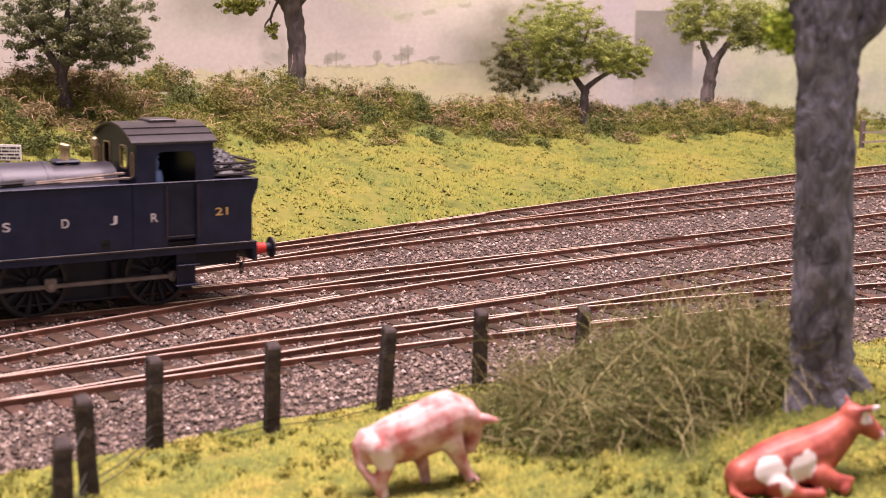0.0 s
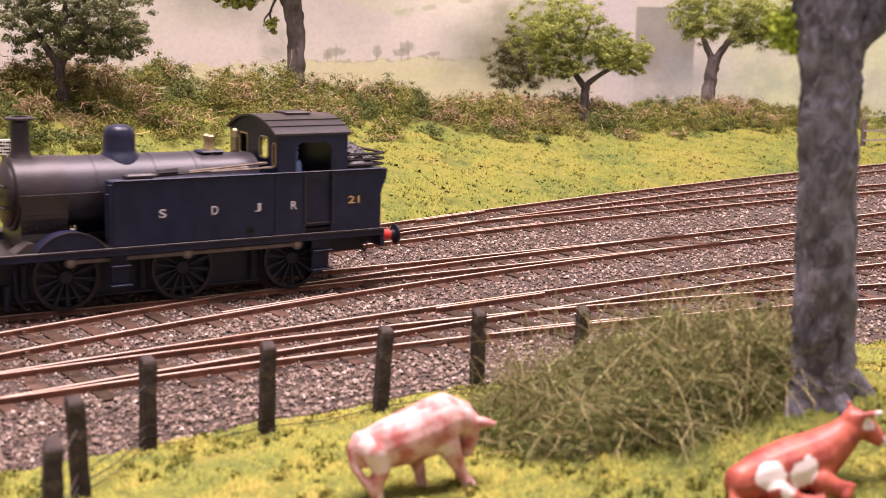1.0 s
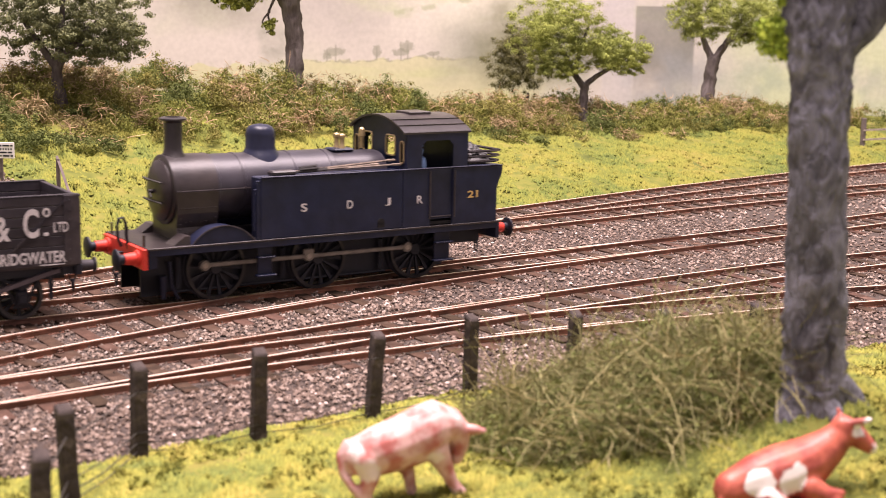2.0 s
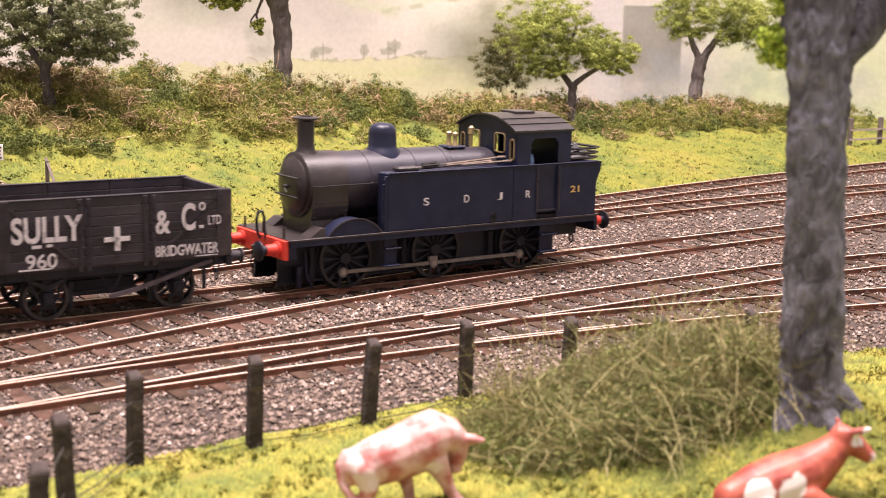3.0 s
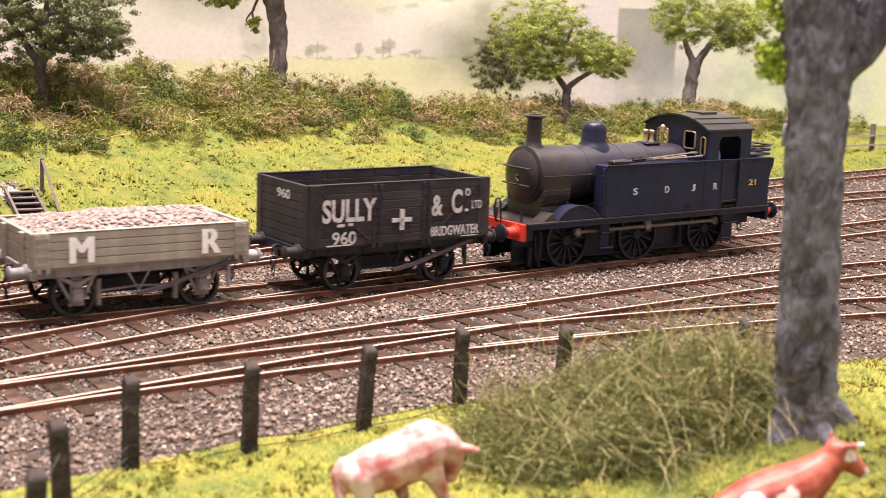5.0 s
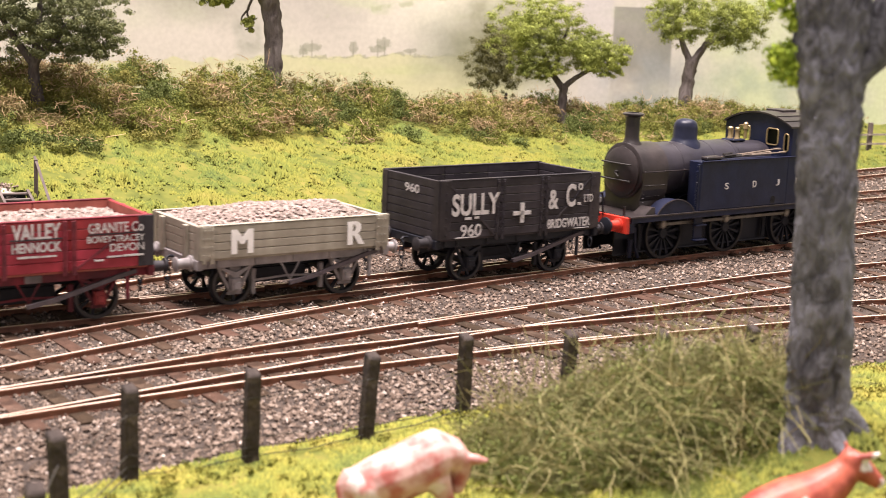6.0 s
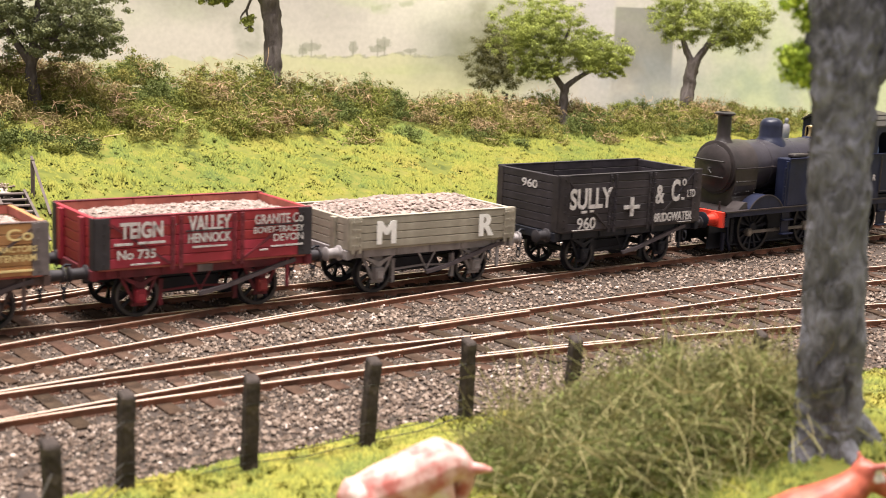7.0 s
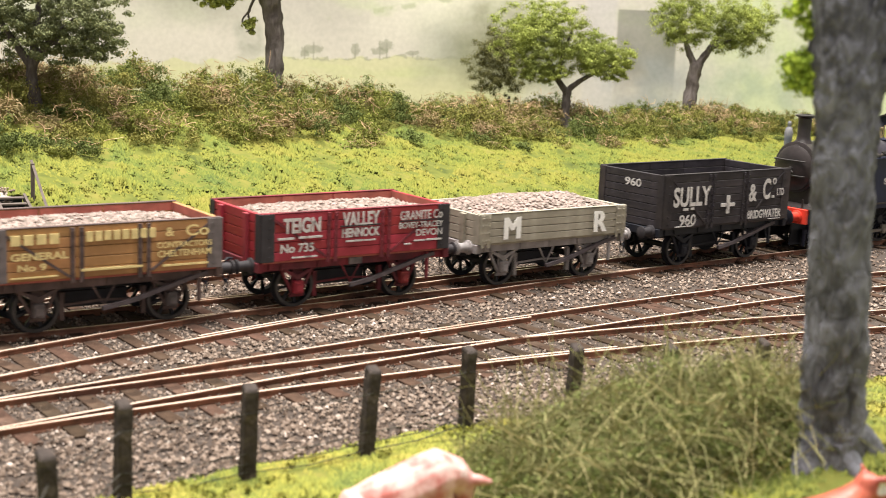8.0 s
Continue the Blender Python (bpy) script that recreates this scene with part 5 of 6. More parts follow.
def build_turf():
    rng = np.random.default_rng(31)
    roots, heights = [], []
    for _ in range(110000):
        x, y = rng.uniform(-115, 150), rng.uniform(182, 350)
        s, n = to_track(x, y)
        if n > edge_front(s) + 1.5 + 3 * noise.noise((x * 0.1, y * 0.1, 2)):
            continue
        tuft = noise.noise((x * 0.09, y * 0.09, 7)) + 0.6 * noise.noise((x * 0.3, y * 0.3, 3))
        roots.append((x, y, ground_height(x, y) + 0.6 * tuft + 0.5 * noise.noise((x * 0.7, y * 0.7, 4))))
        heights.append(max(0.5, 1.0 + 0.75 * tuft) * rng.uniform(0.6, 1.3))
    crumbs("field_grass", "short yellow-green model turf of the cow field", roots, [h * 0.7 for h in heights], 0.6, M["front_grass"], 32)
    tufts = [(x, y, z + 0.6, rng.uniform(0.6, 1.5)) for x, y, z in roots if noise.noise((x * 0.07, y * 0.07, 12)) > 0.05 and rng.uniform() < 0.04]
    tagged(new("field_tufts", mesh("field_tufts", *leaf_cloud(tufts, 30, 0.4, 35, 0.6), M["front_grass"])), "small green tufts standing in the field turf", "grass", kind="stuff")
    roots, heights, clumps = [], [], []
    for _ in range(130000):
        s, d = rng.uniform(-140, 520), rng.uniform(0, 1) ** 0.9 * 118
        x, y = to_world(s, edge_back(s) + d)
        if x < -230 or x > 430 or y > 960:
            continue
        tuft = noise.noise((x * 0.06, y * 0.06, 7)) + 0.6 * noise.noise((x * 0.2, y * 0.2, 3))
        along, side = on_steps(x, y)
        if -5 < along < 34 and abs(side) < 6.5:
            continue
        roots.append((x, y, ground_height(x, y) + 1.5 * tuft + 1.1 * noise.noise((x * 0.28, y * 0.28, 14)) + 0.6 * noise.noise((x * 0.6, y * 0.6, 4))))
        heights.append(max(0.45, 1.0 + 0.9 * tuft) * rng.uniform(0.6, 1.3))
        if rng.uniform() < 0.07 * max(0.1, noise.noise((x * 0.035, y * 0.05, 17)) + 0.4 * tuft):
            clumps.append((x, y, roots[-1][2] + 0.2, rng.uniform(0.7, 2.0)))
    crumbs("bank_grass", "lumpy yellow-green model grass on the railway bank", roots, [h * 0.85 for h in heights], 0.85, M["grass"], 33)
    tagged(new("bank_weeds", mesh("bank_weeds", *leaf_cloud(clumps, 36, 0.45, 34, 0.55), M["grass"])), "crumbly yellow-green tufts growing on the railway bank", "weeds", kind="stuff")


def build_hedge():
    rng = np.random.default_rng(41)
    kinds = {"hedge": [], "hedge_brown": [], "hedge_dark": [], "hedge_yellow": []}
    starts, ways, lengths = [], [], []
    bushes = 0
    while bushes < 620:
        s, d = rng.uniform(-170, 560), 88 + 85 * rng.uniform() ** 0.8
        x, y = to_world(s, edge_back(s) + d)
        if x < -270 or x > 430 or y > 985 or math.hypot(x - 65, y - 818) < 6:
            continue
        bushes += 1
        g = ground_height(x, y)
        # kept low before the two trunks that stand at the hedge's front
        low = any(abs(x - tx * y / ty) < 7 and y < ty for tx, ty in ((65, 820), (-173, 561)))
        swell = noise.noise((x * 0.025, y * 0.025, 1))
        r = rng.uniform(4.5, 9.5)
        tall = (11 + 13 * swell + rng.uniform(-3, 5)) * (0.45 if d < 96 else 1.0) * (0.25 if low else 1.0)
        tone = noise.noise((x * 0.02, y * 0.03, 9)) + rng.normal(0, 0.2)
        kind = "hedge_brown" if tone > 0.31 else "hedge_dark" if tone < -0.3 else "hedge_yellow" if 0.0 < tone < 0.16 else "hedge"
        for _ in range(int(5 + r * 1.3)):
            a, f = rng.uniform(0, 2 * math.pi), rng.uniform(0, 1) ** 0.6
            kinds[kind].append((x + r * f * math.cos(a), y + r * f * math.sin(a), g + max(0.8, tall * rng.uniform(0.3, 1.0) * (1 - 0.55 * f * f)), rng.uniform(1.6, 3.4)))
        if tone > 0.22:
            for _ in range(28):
                starts.append((x + rng.normal(0, r * 0.6), y - 3 + rng.normal(0, r * 0.5), g + tall * rng.uniform(0.4, 1.0)))
                ways.append((rng.normal(0, 1), rng.normal(-0.3, 0.5), rng.normal(-0.05, 0.4)))
                lengths.append(rng.uniform(2.5, 6))
        elif rng.uniform() < 0.3:
            for _ in range(5):
                starts.append((x + rng.normal(0, r * 0.5), y - 2, g + tall * rng.uniform(0.5, 1.0)))
                ways.append((rng.normal(0, 1), rng.normal(-0.2, 0.4), rng.normal(0.3, 0.5)))
                lengths.append(rng.uniform(4, 9))
    for name, label, mat, seed in (("hedge", "tangled olive green hedge of model bushes along the bank top", M["hedge"], 42),
                                   ("hedge_brown", "dead brown bracken and bramble in the hedge", M["bracken_leaf"], 43),
                                   ("hedge_dark", "dark green bushes in the hedge along the bank", M["hedge_dark"], 44),
                                   ("hedge_yellow", "yellow-green bushes in the hedge along the bank", M["hedge_yellow"], 46)):
        tagged(new(name, mesh(name, *leaf_cloud(kinds[name], 62, 0.5, seed), mat)), label, "hedge", kind="stuff")
    tagged(new("bracken_stalks", mesh("bracken_stalks", *fibre_cloud(starts, ways, lengths, 0.2, 45), M["bracken"])), "tan dry bracken stalks lying in the hedge", "bracken", kind="stuff")


# ---- trees ----
def limb(points, radii, mat, tree, name="branch", seed=0, rough=0.12, seg=12, furrow=0.0):
    """A knobbly limb along a smooth line through the points."""
    pts = [Vector(p) for p in points]
    fine, rad = [], []
    for k in range(len(pts) - 1):
        a, b, c, d = pts[max(k - 1, 0)], pts[k], pts[k + 1], pts[min(k + 2, len(pts) - 1)]
        fineness = 14 if furrow else 6
        for j in range(fineness):
            t = j / fineness
            fine.append(0.5 * (2 * b + (c - a) * t + (2 * a - 5 * b + 4 * c - d) * t * t + (3 * b - a - 3 * c + d) * t ** 3))
            rad.append(radii[k] + (radii[k + 1] - radii[k]) * t)
    fine.append(pts[-1])
    rad.append(radii[-1])
    bm = sweep(bmesh.new(), fine, rad, seg)
    mean = sum(radii) / len(radii)
    for v in bm.verts:
        q = v.co / max(mean, 0.5)
        v.co += Vector((noise.noise(q * 0.9 + Vector((seed, 0, 0))), noise.noise(q * 0.9 + Vector((0, seed, 5))), 0)) * mean * rough * 2.2
        v.co += Vector((noise.noise(q * 3), noise.noise(q * 3 + Vector((9, 9, 9))), 0)) * mean * rough * 0.8
        if furrow:
            f = Vector((v.co.x * 1.1, v.co.y * 1.1, v.co.z * 0.55))
            d = Vector((v.co.x, v.co.y, 0)).normalized()
            v.co += d * furrow * (noise.noise(f) + 0.6 * noise.noise(f * 2.3))
    return part(name, bm, mat, tree, smooth=True)


def build_tree(name, label, base, trunk, trunk_r, limbs, clumps, per, size, bark, leaf, seed, flat=0.6):
    tree = thing(name, label, "tree", at(*base))
    limb(trunk, trunk_r, bark, tree, "trunk", seed)
    for k, (pts, rad) in enumerate(limbs):
        limb(pts, rad, bark, tree, "branch", seed + k + 1, seg=8)
    crown = new("crown", mesh("crown", *leaf_cloud(clumps, per, size, seed, flat), leaf))
    crown.parent = tree
    return tree


def crown_clumps(rng, centre, radii, count, r0, r1, keep=0.35, gaps=()):
    out = []
    while len(out) < count:
        d = rng.normal(0, 1, 3)
        d /= np.linalg.norm(d)
        f = rng.uniform(keep, 1.0)
        p = np.array(centre) + d * f * np.array(radii)
        if any(np.linalg.norm((p - g[:3])[[0, 2]]) < g[3] for g in np.array(gaps).reshape(-1, 4)):
            continue
        out.append((*p, rng.uniform(r0, r1)))
    return out


def build_trees():
    rng = np.random.default_rng(51)
    zd = ground_height(-173, 561) - 1
    top = 38 - zd
    build_tree("dark_tree", "dark green model tree with a dense uneven crown beside the hedge", (-173, 561, zd),
               [(0, 0, 0), (0.5, 0, top), (-1.5, 0, top + 12), (-1, 0, top + 20)], [3.6, 3.0, 2.6, 2.4],
               [([(-1, 0, top + 17), (-9, 1, top + 27), (-17, 0, top + 40)], [2.2, 1.5, 0.7]), ([(-1, 0, top + 18), (6, -1, top + 27), (16, 0, top + 37)], [2.0, 1.4, 0.6]),
                ([(-1, 0, top + 19), (0, 2, top + 34), (2, 2, top + 50)], [2.0, 1.4, 0.6]), ([(6, -1, top + 27), (17, -2, top + 29), (26, -1, top + 30)], [1.2, 0.8, 0.4])],
               crown_clumps(rng, (2, 0, top + 42), (36, 24, 27), 520, 1.6, 3.2, 0.3, [(12, 0, top + 37, 2.6), (-9, 0, top + 30, 3), (4, 0, top + 14, 7), (-14, 0, top + 42, 2.6)])
               + crown_clumps(rng, (24, -2, top + 29), (16, 10, 11), 95, 1.5, 3.0),
               90, 0.6, M["bark"], M["leaf_dark"], 60)
    za = ground_height(-95, 703) - 1
    b = 42 - za
    build_tree("tall_trunk_tree", "tall tree with a stout grey-brown trunk behind the hedge", (-95, 703, za),
               [(0, 0, 0), (0, 0, b + 6), (0.5, 0, b + 22), (-1, 0, b + 36), (-2, 0, b + 46), (0, 0, b + 70)], [5.6, 4.9, 4.5, 4.8, 6.0, 4.0],
               [([(-2, 0, b + 40), (-8, 0, b + 46), (-18, -1, b + 52), (-30, 0, b + 60)], [3.4, 2.2, 1.6, 1.0]), ([(0, 0, b + 44), (10, 0, b + 56), (22, 0, b + 70)], [3.4, 2.4, 1.4]),
                ([(-9, -2, b + 46), (-13, -2, b + 36), (-10, -2, b + 30), (-14, -2, b + 27)], [0.8, 0.6, 0.4, 0.25]), ([(-12, -2, b + 38), (-16, -2, b + 32), (-9, -2, b + 27)], [0.6, 0.4, 0.25])],
               crown_clumps(rng, (-22, 0, b + 55), (24, 16, 12), 60, 2.6, 4.6) + crown_clumps(rng, (8, 0, b + 76), (36, 24, 20), 120, 3.0, 5.5)
               + [(-14, -2, b + 31, 1.6), (-11, -2, b + 27, 1.4)] + crown_clumps(rng, (-29, 0, b + 43), (12, 6, 5), 30, 1.4, 2.6) + crown_clumps(rng, (-12, -2, b + 33), (5, 3, 6), 10, 0.7, 1.3),
               60, 1.1, M["bark"], M["leaf_mid"], 70)
    zb = ground_height(65, 820) - 1
    b = 25 - zb
    build_tree("spreading_tree", "light green spreading model tree with a forked slim trunk", (65, 820, zb),
               [(0, 0, 0), (0, 0, b), (0.2, 0, b + 9), (0, 0, b + 15)], [3.2, 2.7, 2.5, 2.6],
               [([(0, 0, b + 13), (-8, 0, b + 24), (-14, 0, b + 36), (-22, 0, b + 44)], [2.2, 1.7, 1.2, 0.6]), ([(0, 0, b + 14), (7, 0, b + 20), (17, -1, b + 26), (26, -1, b + 30)], [2.0, 1.6, 1.0, 0.5]),
                ([(-6, 0, b + 22), (-3, 2, b + 36), (2, 2, b + 52)], [1.6, 1.2, 0.6])],
               crown_clumps(rng, (-17, 0, b + 47), (35, 20, 23), 360, 2.0, 4.4, 0.25, [(-1, -4, b + 24, 5)]) + crown_clumps(rng, (15, -2, b + 36), (25, 14, 15), 190, 2.0, 4.2, 0.25, [(6, -2, b + 20, 5)])
               + crown_clumps(rng, (-18, -4, b + 25), (18, 8, 8), 110, 1.4, 2.6) + crown_clumps(rng, (24, -4, b + 29), (15, 8, 8), 90, 1.4, 2.6),
               150, 0.46, M["bark"], M["leaf_light"], 80, 0.6)
    zc = ground_height(154.5, 912) - 1
    b = 27.5 - zc
    build_tree("forked_tree", "light green model tree with a forked dark trunk behind the hedge", (154.5, 912, zc),
               [(0, 0, 0), (0, 0, b), (1.5, 0, b + 16), (3, 0, b + 28)], [5.0, 4.6, 4.2, 4.7],
               [([(2, 0, b + 26), (-4, 0, b + 38), (-8, 0, b + 54)], [2.6, 1.9, 1.0]), ([(4, 0, b + 27), (11, 0, b + 38), (18, 0, b + 50), (24, -1, b + 60)], [2.8, 2.1, 1.4, 0.7]),
                ([(11, 0, b + 38), (22, -1, b + 43), (34, -1, b + 48)], [1.4, 1.0, 0.5])],
               crown_clumps(rng, (-7, 0, b + 56), (23, 14, 20), 240, 2.0, 4.2) + crown_clumps(rng, (27, -1, b + 54), (29, 16, 21), 330, 2.0, 4.2, 0.35, [(6, -1, b + 38, 5)]),
               110, 0.5, M["bark"], M["leaf_light"], 90, 0.65)
    # the dark bush behind the spreading tree
    zk = ground_height(32, 870)
    bush = thing("dark_bush", "dark olive bush behind the spreading tree", "bush", at(32, 870, zk - 1))
    limb([(0, 0, 0), (0, 0, 12), (1, 0, 24)], [2.0, 1.6, 0.8], M["bark"], bush, "trunk", 3, seg=8)
    crown = new("crown", mesh("crown", *leaf_cloud(crown_clumps(rng, (-5, 0, 45), (25, 12, 26), 300, 1.8, 3.8), 110, 0.45, 95), M["bush"]))
    crown.parent = bush
    # the great tree in the field
    zt = ground_height(63.4, 230) - 2
    b = 16.5 - zt
    big = thing("field_tree", "thick grey rough-barked model tree trunk with spreading roots in the field", "tree", at(63.4, 230, zt))
    limb([(0.2, 0, -14), (0.2, 0, b), (0, 0, b + 8), (-0.9, 0, b + 28), (-1.8, 0, b + 46), (-2.2, 0, b + 56), (-2.9, 0, b + 66), (-3.4, 0, b + 78)],
         [7.4, 6.0, 5.3, 5.0, 4.9, 5.0, 6.0, 6.0], M["big_bark"], big, "trunk", 7, 0.045, 72, 0.6)
    for pts, rad in (([(1.5, 0, b + 5), (6, -0.6, b + 1.2), (11, -1.5, b - 4.5), (14, -2, b - 9)], [3.4, 2.2, 1.5, 0.8]), ([(-2, -1, b + 3), (-6, -5, b - 5), (-9.5, -10, b - 13), (-11, -13, b - 18)], [3.4, 2.2, 1.5, 0.9]),
                     ([(0.5, -2, b + 2), (3.5, -6, b - 3.5), (8, -10, b - 9), (10, -12, b - 13)], [2.8, 1.9, 1.2, 0.7])):
        limb(pts, rad, M["big_bark"], big, "root", 9, 0.13, 24)
    limb([(-1, 0, b + 58), (3.5, 0, b + 66), (9.5, 0, b + 78), (15, 0, b + 96)], [3.6, 3.8, 3.4, 2.6], M["big_bark"], big, "branch", 12, 0.15, 16)
    limb([(-3.2, 0, b + 72), (-6, 0, b + 84), (-11, 1, b + 98)], [5.0, 4.2, 3.0], M["big_bark"], big, "branch", 13, 0.15, 16)
    limb([(-5, 0, b + 83), (-8, 1, b + 74), (-9, 1, b + 66)], [0.8, 0.5, 0.3], M["big_bark"], big, "twig", 14, 0.1, 6)
    limb([(8, 0, b + 86), (13, 0, b + 76), (13, 0, b + 68)], [0.8, 0.5, 0.3], M["big_bark"], big, "twig", 15, 0.1, 6)
    hang = crown_clumps(rng, (-9.4, 2, b + 64), (3.3, 2.5, 5.5), 34, 0.9, 1.7) + crown_clumps(rng, (-8, 2, b + 72), (4.5, 3, 4), 18, 1.0, 1.8) \
        + crown_clumps(rng, (13, 0, b + 70), (3.0, 2.5, 5), 20, 0.9, 1.7) + crown_clumps(rng, (0, 4, b + 104), (22, 14, 12), 70, 2.0, 4.0)
    crown = new("crown", mesh("crown", *leaf_cloud(hang, 70, 0.6, 96), M["leaf_bright"]))
    crown.parent = big


# ---- field: fence, brushwood, cows ----
def build_fence():
    fence = thing("wire_fence", "dark weathered timber fence posts with thin sagging wires", "fence")
    posts = [(-57.5, 178, 0, 2), (-61, 204, 1, -2), (-57, 232, 2, 2), (-37.3, 245, 1, 1.5), (-16.6, 259.5, 2, 5), (2.8, 280, 0, 0.5), (25, 284, 0, 2), (46, 286, 1, -2), (65, 289, 0, 3)]
    for k, (x, y, rx, ry) in enumerate(posts):
        z = ground_height(x, y)
        bm = bmesh.new()
        made = box(bm, -1.35, 1.35, -1.2, 1.2, -3, 17.6, 0.25)
        for v in bm.verts:
            if v.co.z > 16:
                v.co.z += 0.9 * (v.co.y) * 0.5 - 0.4 * abs(v.co.x)
            v.co.x += 0.18 * noise.noise((v.co.z * 0.3, k, 0))
        bmesh.ops.subdivide_edges(bm, edges=[e for e in bm.edges if e.calc_length() > 10], cuts=6)
        for v in bm.verts:
            v.co.x += 0.22 * noise.noise((v.co.z * 0.25, k * 3.1, v.co.y))
            v.co.y += 0.2 * noise.noise((v.co.z * 0.25, k * 5.7, v.co.x))
        part("post", bm, M["post"], fence, m=at(x, y, z, -rx, ry, 30 + 7 * (k % 3)))
    for h in (1.4, 3.0, 5.0, 12.5):
        for (x0, y0, *_), (x1, y1, *_) in zip(posts, posts[1:]):
            bm = bmesh.new()
            z0, z1 = ground_height(x0, y0) + h, ground_height(x1, y1) + h
            low = 0.8 if h < 6 else 0.4
            sweep(bm, [(x0, y0 - 1.3, z0), ((x0 + x1) / 2, (y0 + y1) / 2 - 1.3, (z0 + z1) / 2 - low), (x1, y1 - 1.3, z1)], 0.12, 4)
            part("wire", bm, M["wire"], fence)


def build_brushwood():
    rng = np.random.default_rng(61)
    starts, ways, lengths, widths, clumps = [], [], [], [], []
    for _ in range(4300):
        d = rng.normal(0, 1, 3)
        d /= np.linalg.norm(d)
        f = rng.uniform(0.25, 1.0) ** 0.6
        x, y = 34 + 35 * d[0] * f, 243 + 22 * d[1] * f
        z = ground_height(x, y) + abs(d[2]) * f * (20 - 0.12 * abs(x - 40)) * (0.75 + 0.35 * noise.noise((x * 0.07, y * 0.07, 1)))
        starts.append((x, y, z))
        ways.append((rng.normal(0.1, 1.0), rng.normal(0, 0.8), rng.normal(0.0, 0.7)))
        lengths.append(rng.uniform(5, 15))
        widths.append(rng.choice([0.07, 0.1, 0.14, 0.22], p=[0.3, 0.35, 0.25, 0.1]))
        if rng.uniform() < 0.42:
            clumps.append((x, y, z, rng.uniform(1.4, 3.2)))
    for _ in range(620):
        d = rng.normal(0, 1, 3)
        d /= np.linalg.norm(d)
        x, y = 34 + 28 * d[0], 242 + 17 * d[1]
        starts.append((x, y - 3, ground_height(x, y) + abs(d[2]) * 15 + 1))
        ways.append((rng.normal(0, 1), rng.normal(-0.1, 0.5), rng.normal(0.15, 0.4)))
        lengths.append(rng.uniform(10, 22))
        widths.append(rng.uniform(0.07, 0.15))
    pile = thing("brushwood_pile", "tangled heap of olive and tan twigs beside the tree", "brushwood")
    for name, keep, mat in (("twig_tangle", lambda k: k % 4, M["twig"]), ("pale_twig_tangle", lambda k: k % 4 == 0, M["pale_twig"])):
        ids = [k for k in range(len(starts)) if keep(k)]
        ob = new(name, mesh(name, *fibre_cloud([starts[k] for k in ids], [ways[k] for k in ids], [lengths[k] for k in ids], [widths[k] for k in ids], 62, 0.62, 8), mat))
        ob.parent = pile
        tagged(ob, kind="stuff")
    ob = new("moss", mesh("moss", *leaf_cloud(clumps, 44, 0.3, 63), M["moss"]))
    ob.parent = pile
    tagged(ob, kind="stuff")


def figure_mesh(name, tubes, mat, label, category, base, turn=0):
    """A cast animal figure: thick tubes (points with radius) melted into one body."""
    bm = bmesh.new()
    for tube in tubes:
        pts = [Vector(p[:3]) for p in tube]
        sweep(bm, pts, [p[3] for p in tube], 14)
        for p in (tube[0], tube[-1]):
            bmesh.ops.create_uvsphere(bm, u_segments=12, v_segments=8, radius=p[3], matrix=Matrix.Translation(p[:3]))
    ob = part(name, bm, mat, None, label, m=None)
    tagged(ob, category=category)
    ob.matrix_basis = at(*base, 0, 0, turn)
    melt = ob.modifiers.new("melt", "REMESH")
    melt.mode, melt.voxel_size, melt.use_smooth_shade = "VOXEL", 0.00032, True
    soft = ob.modifiers.new("soft", "SMOOTH")
    soft.factor, soft.iterations = 0.6, 4
    return ob


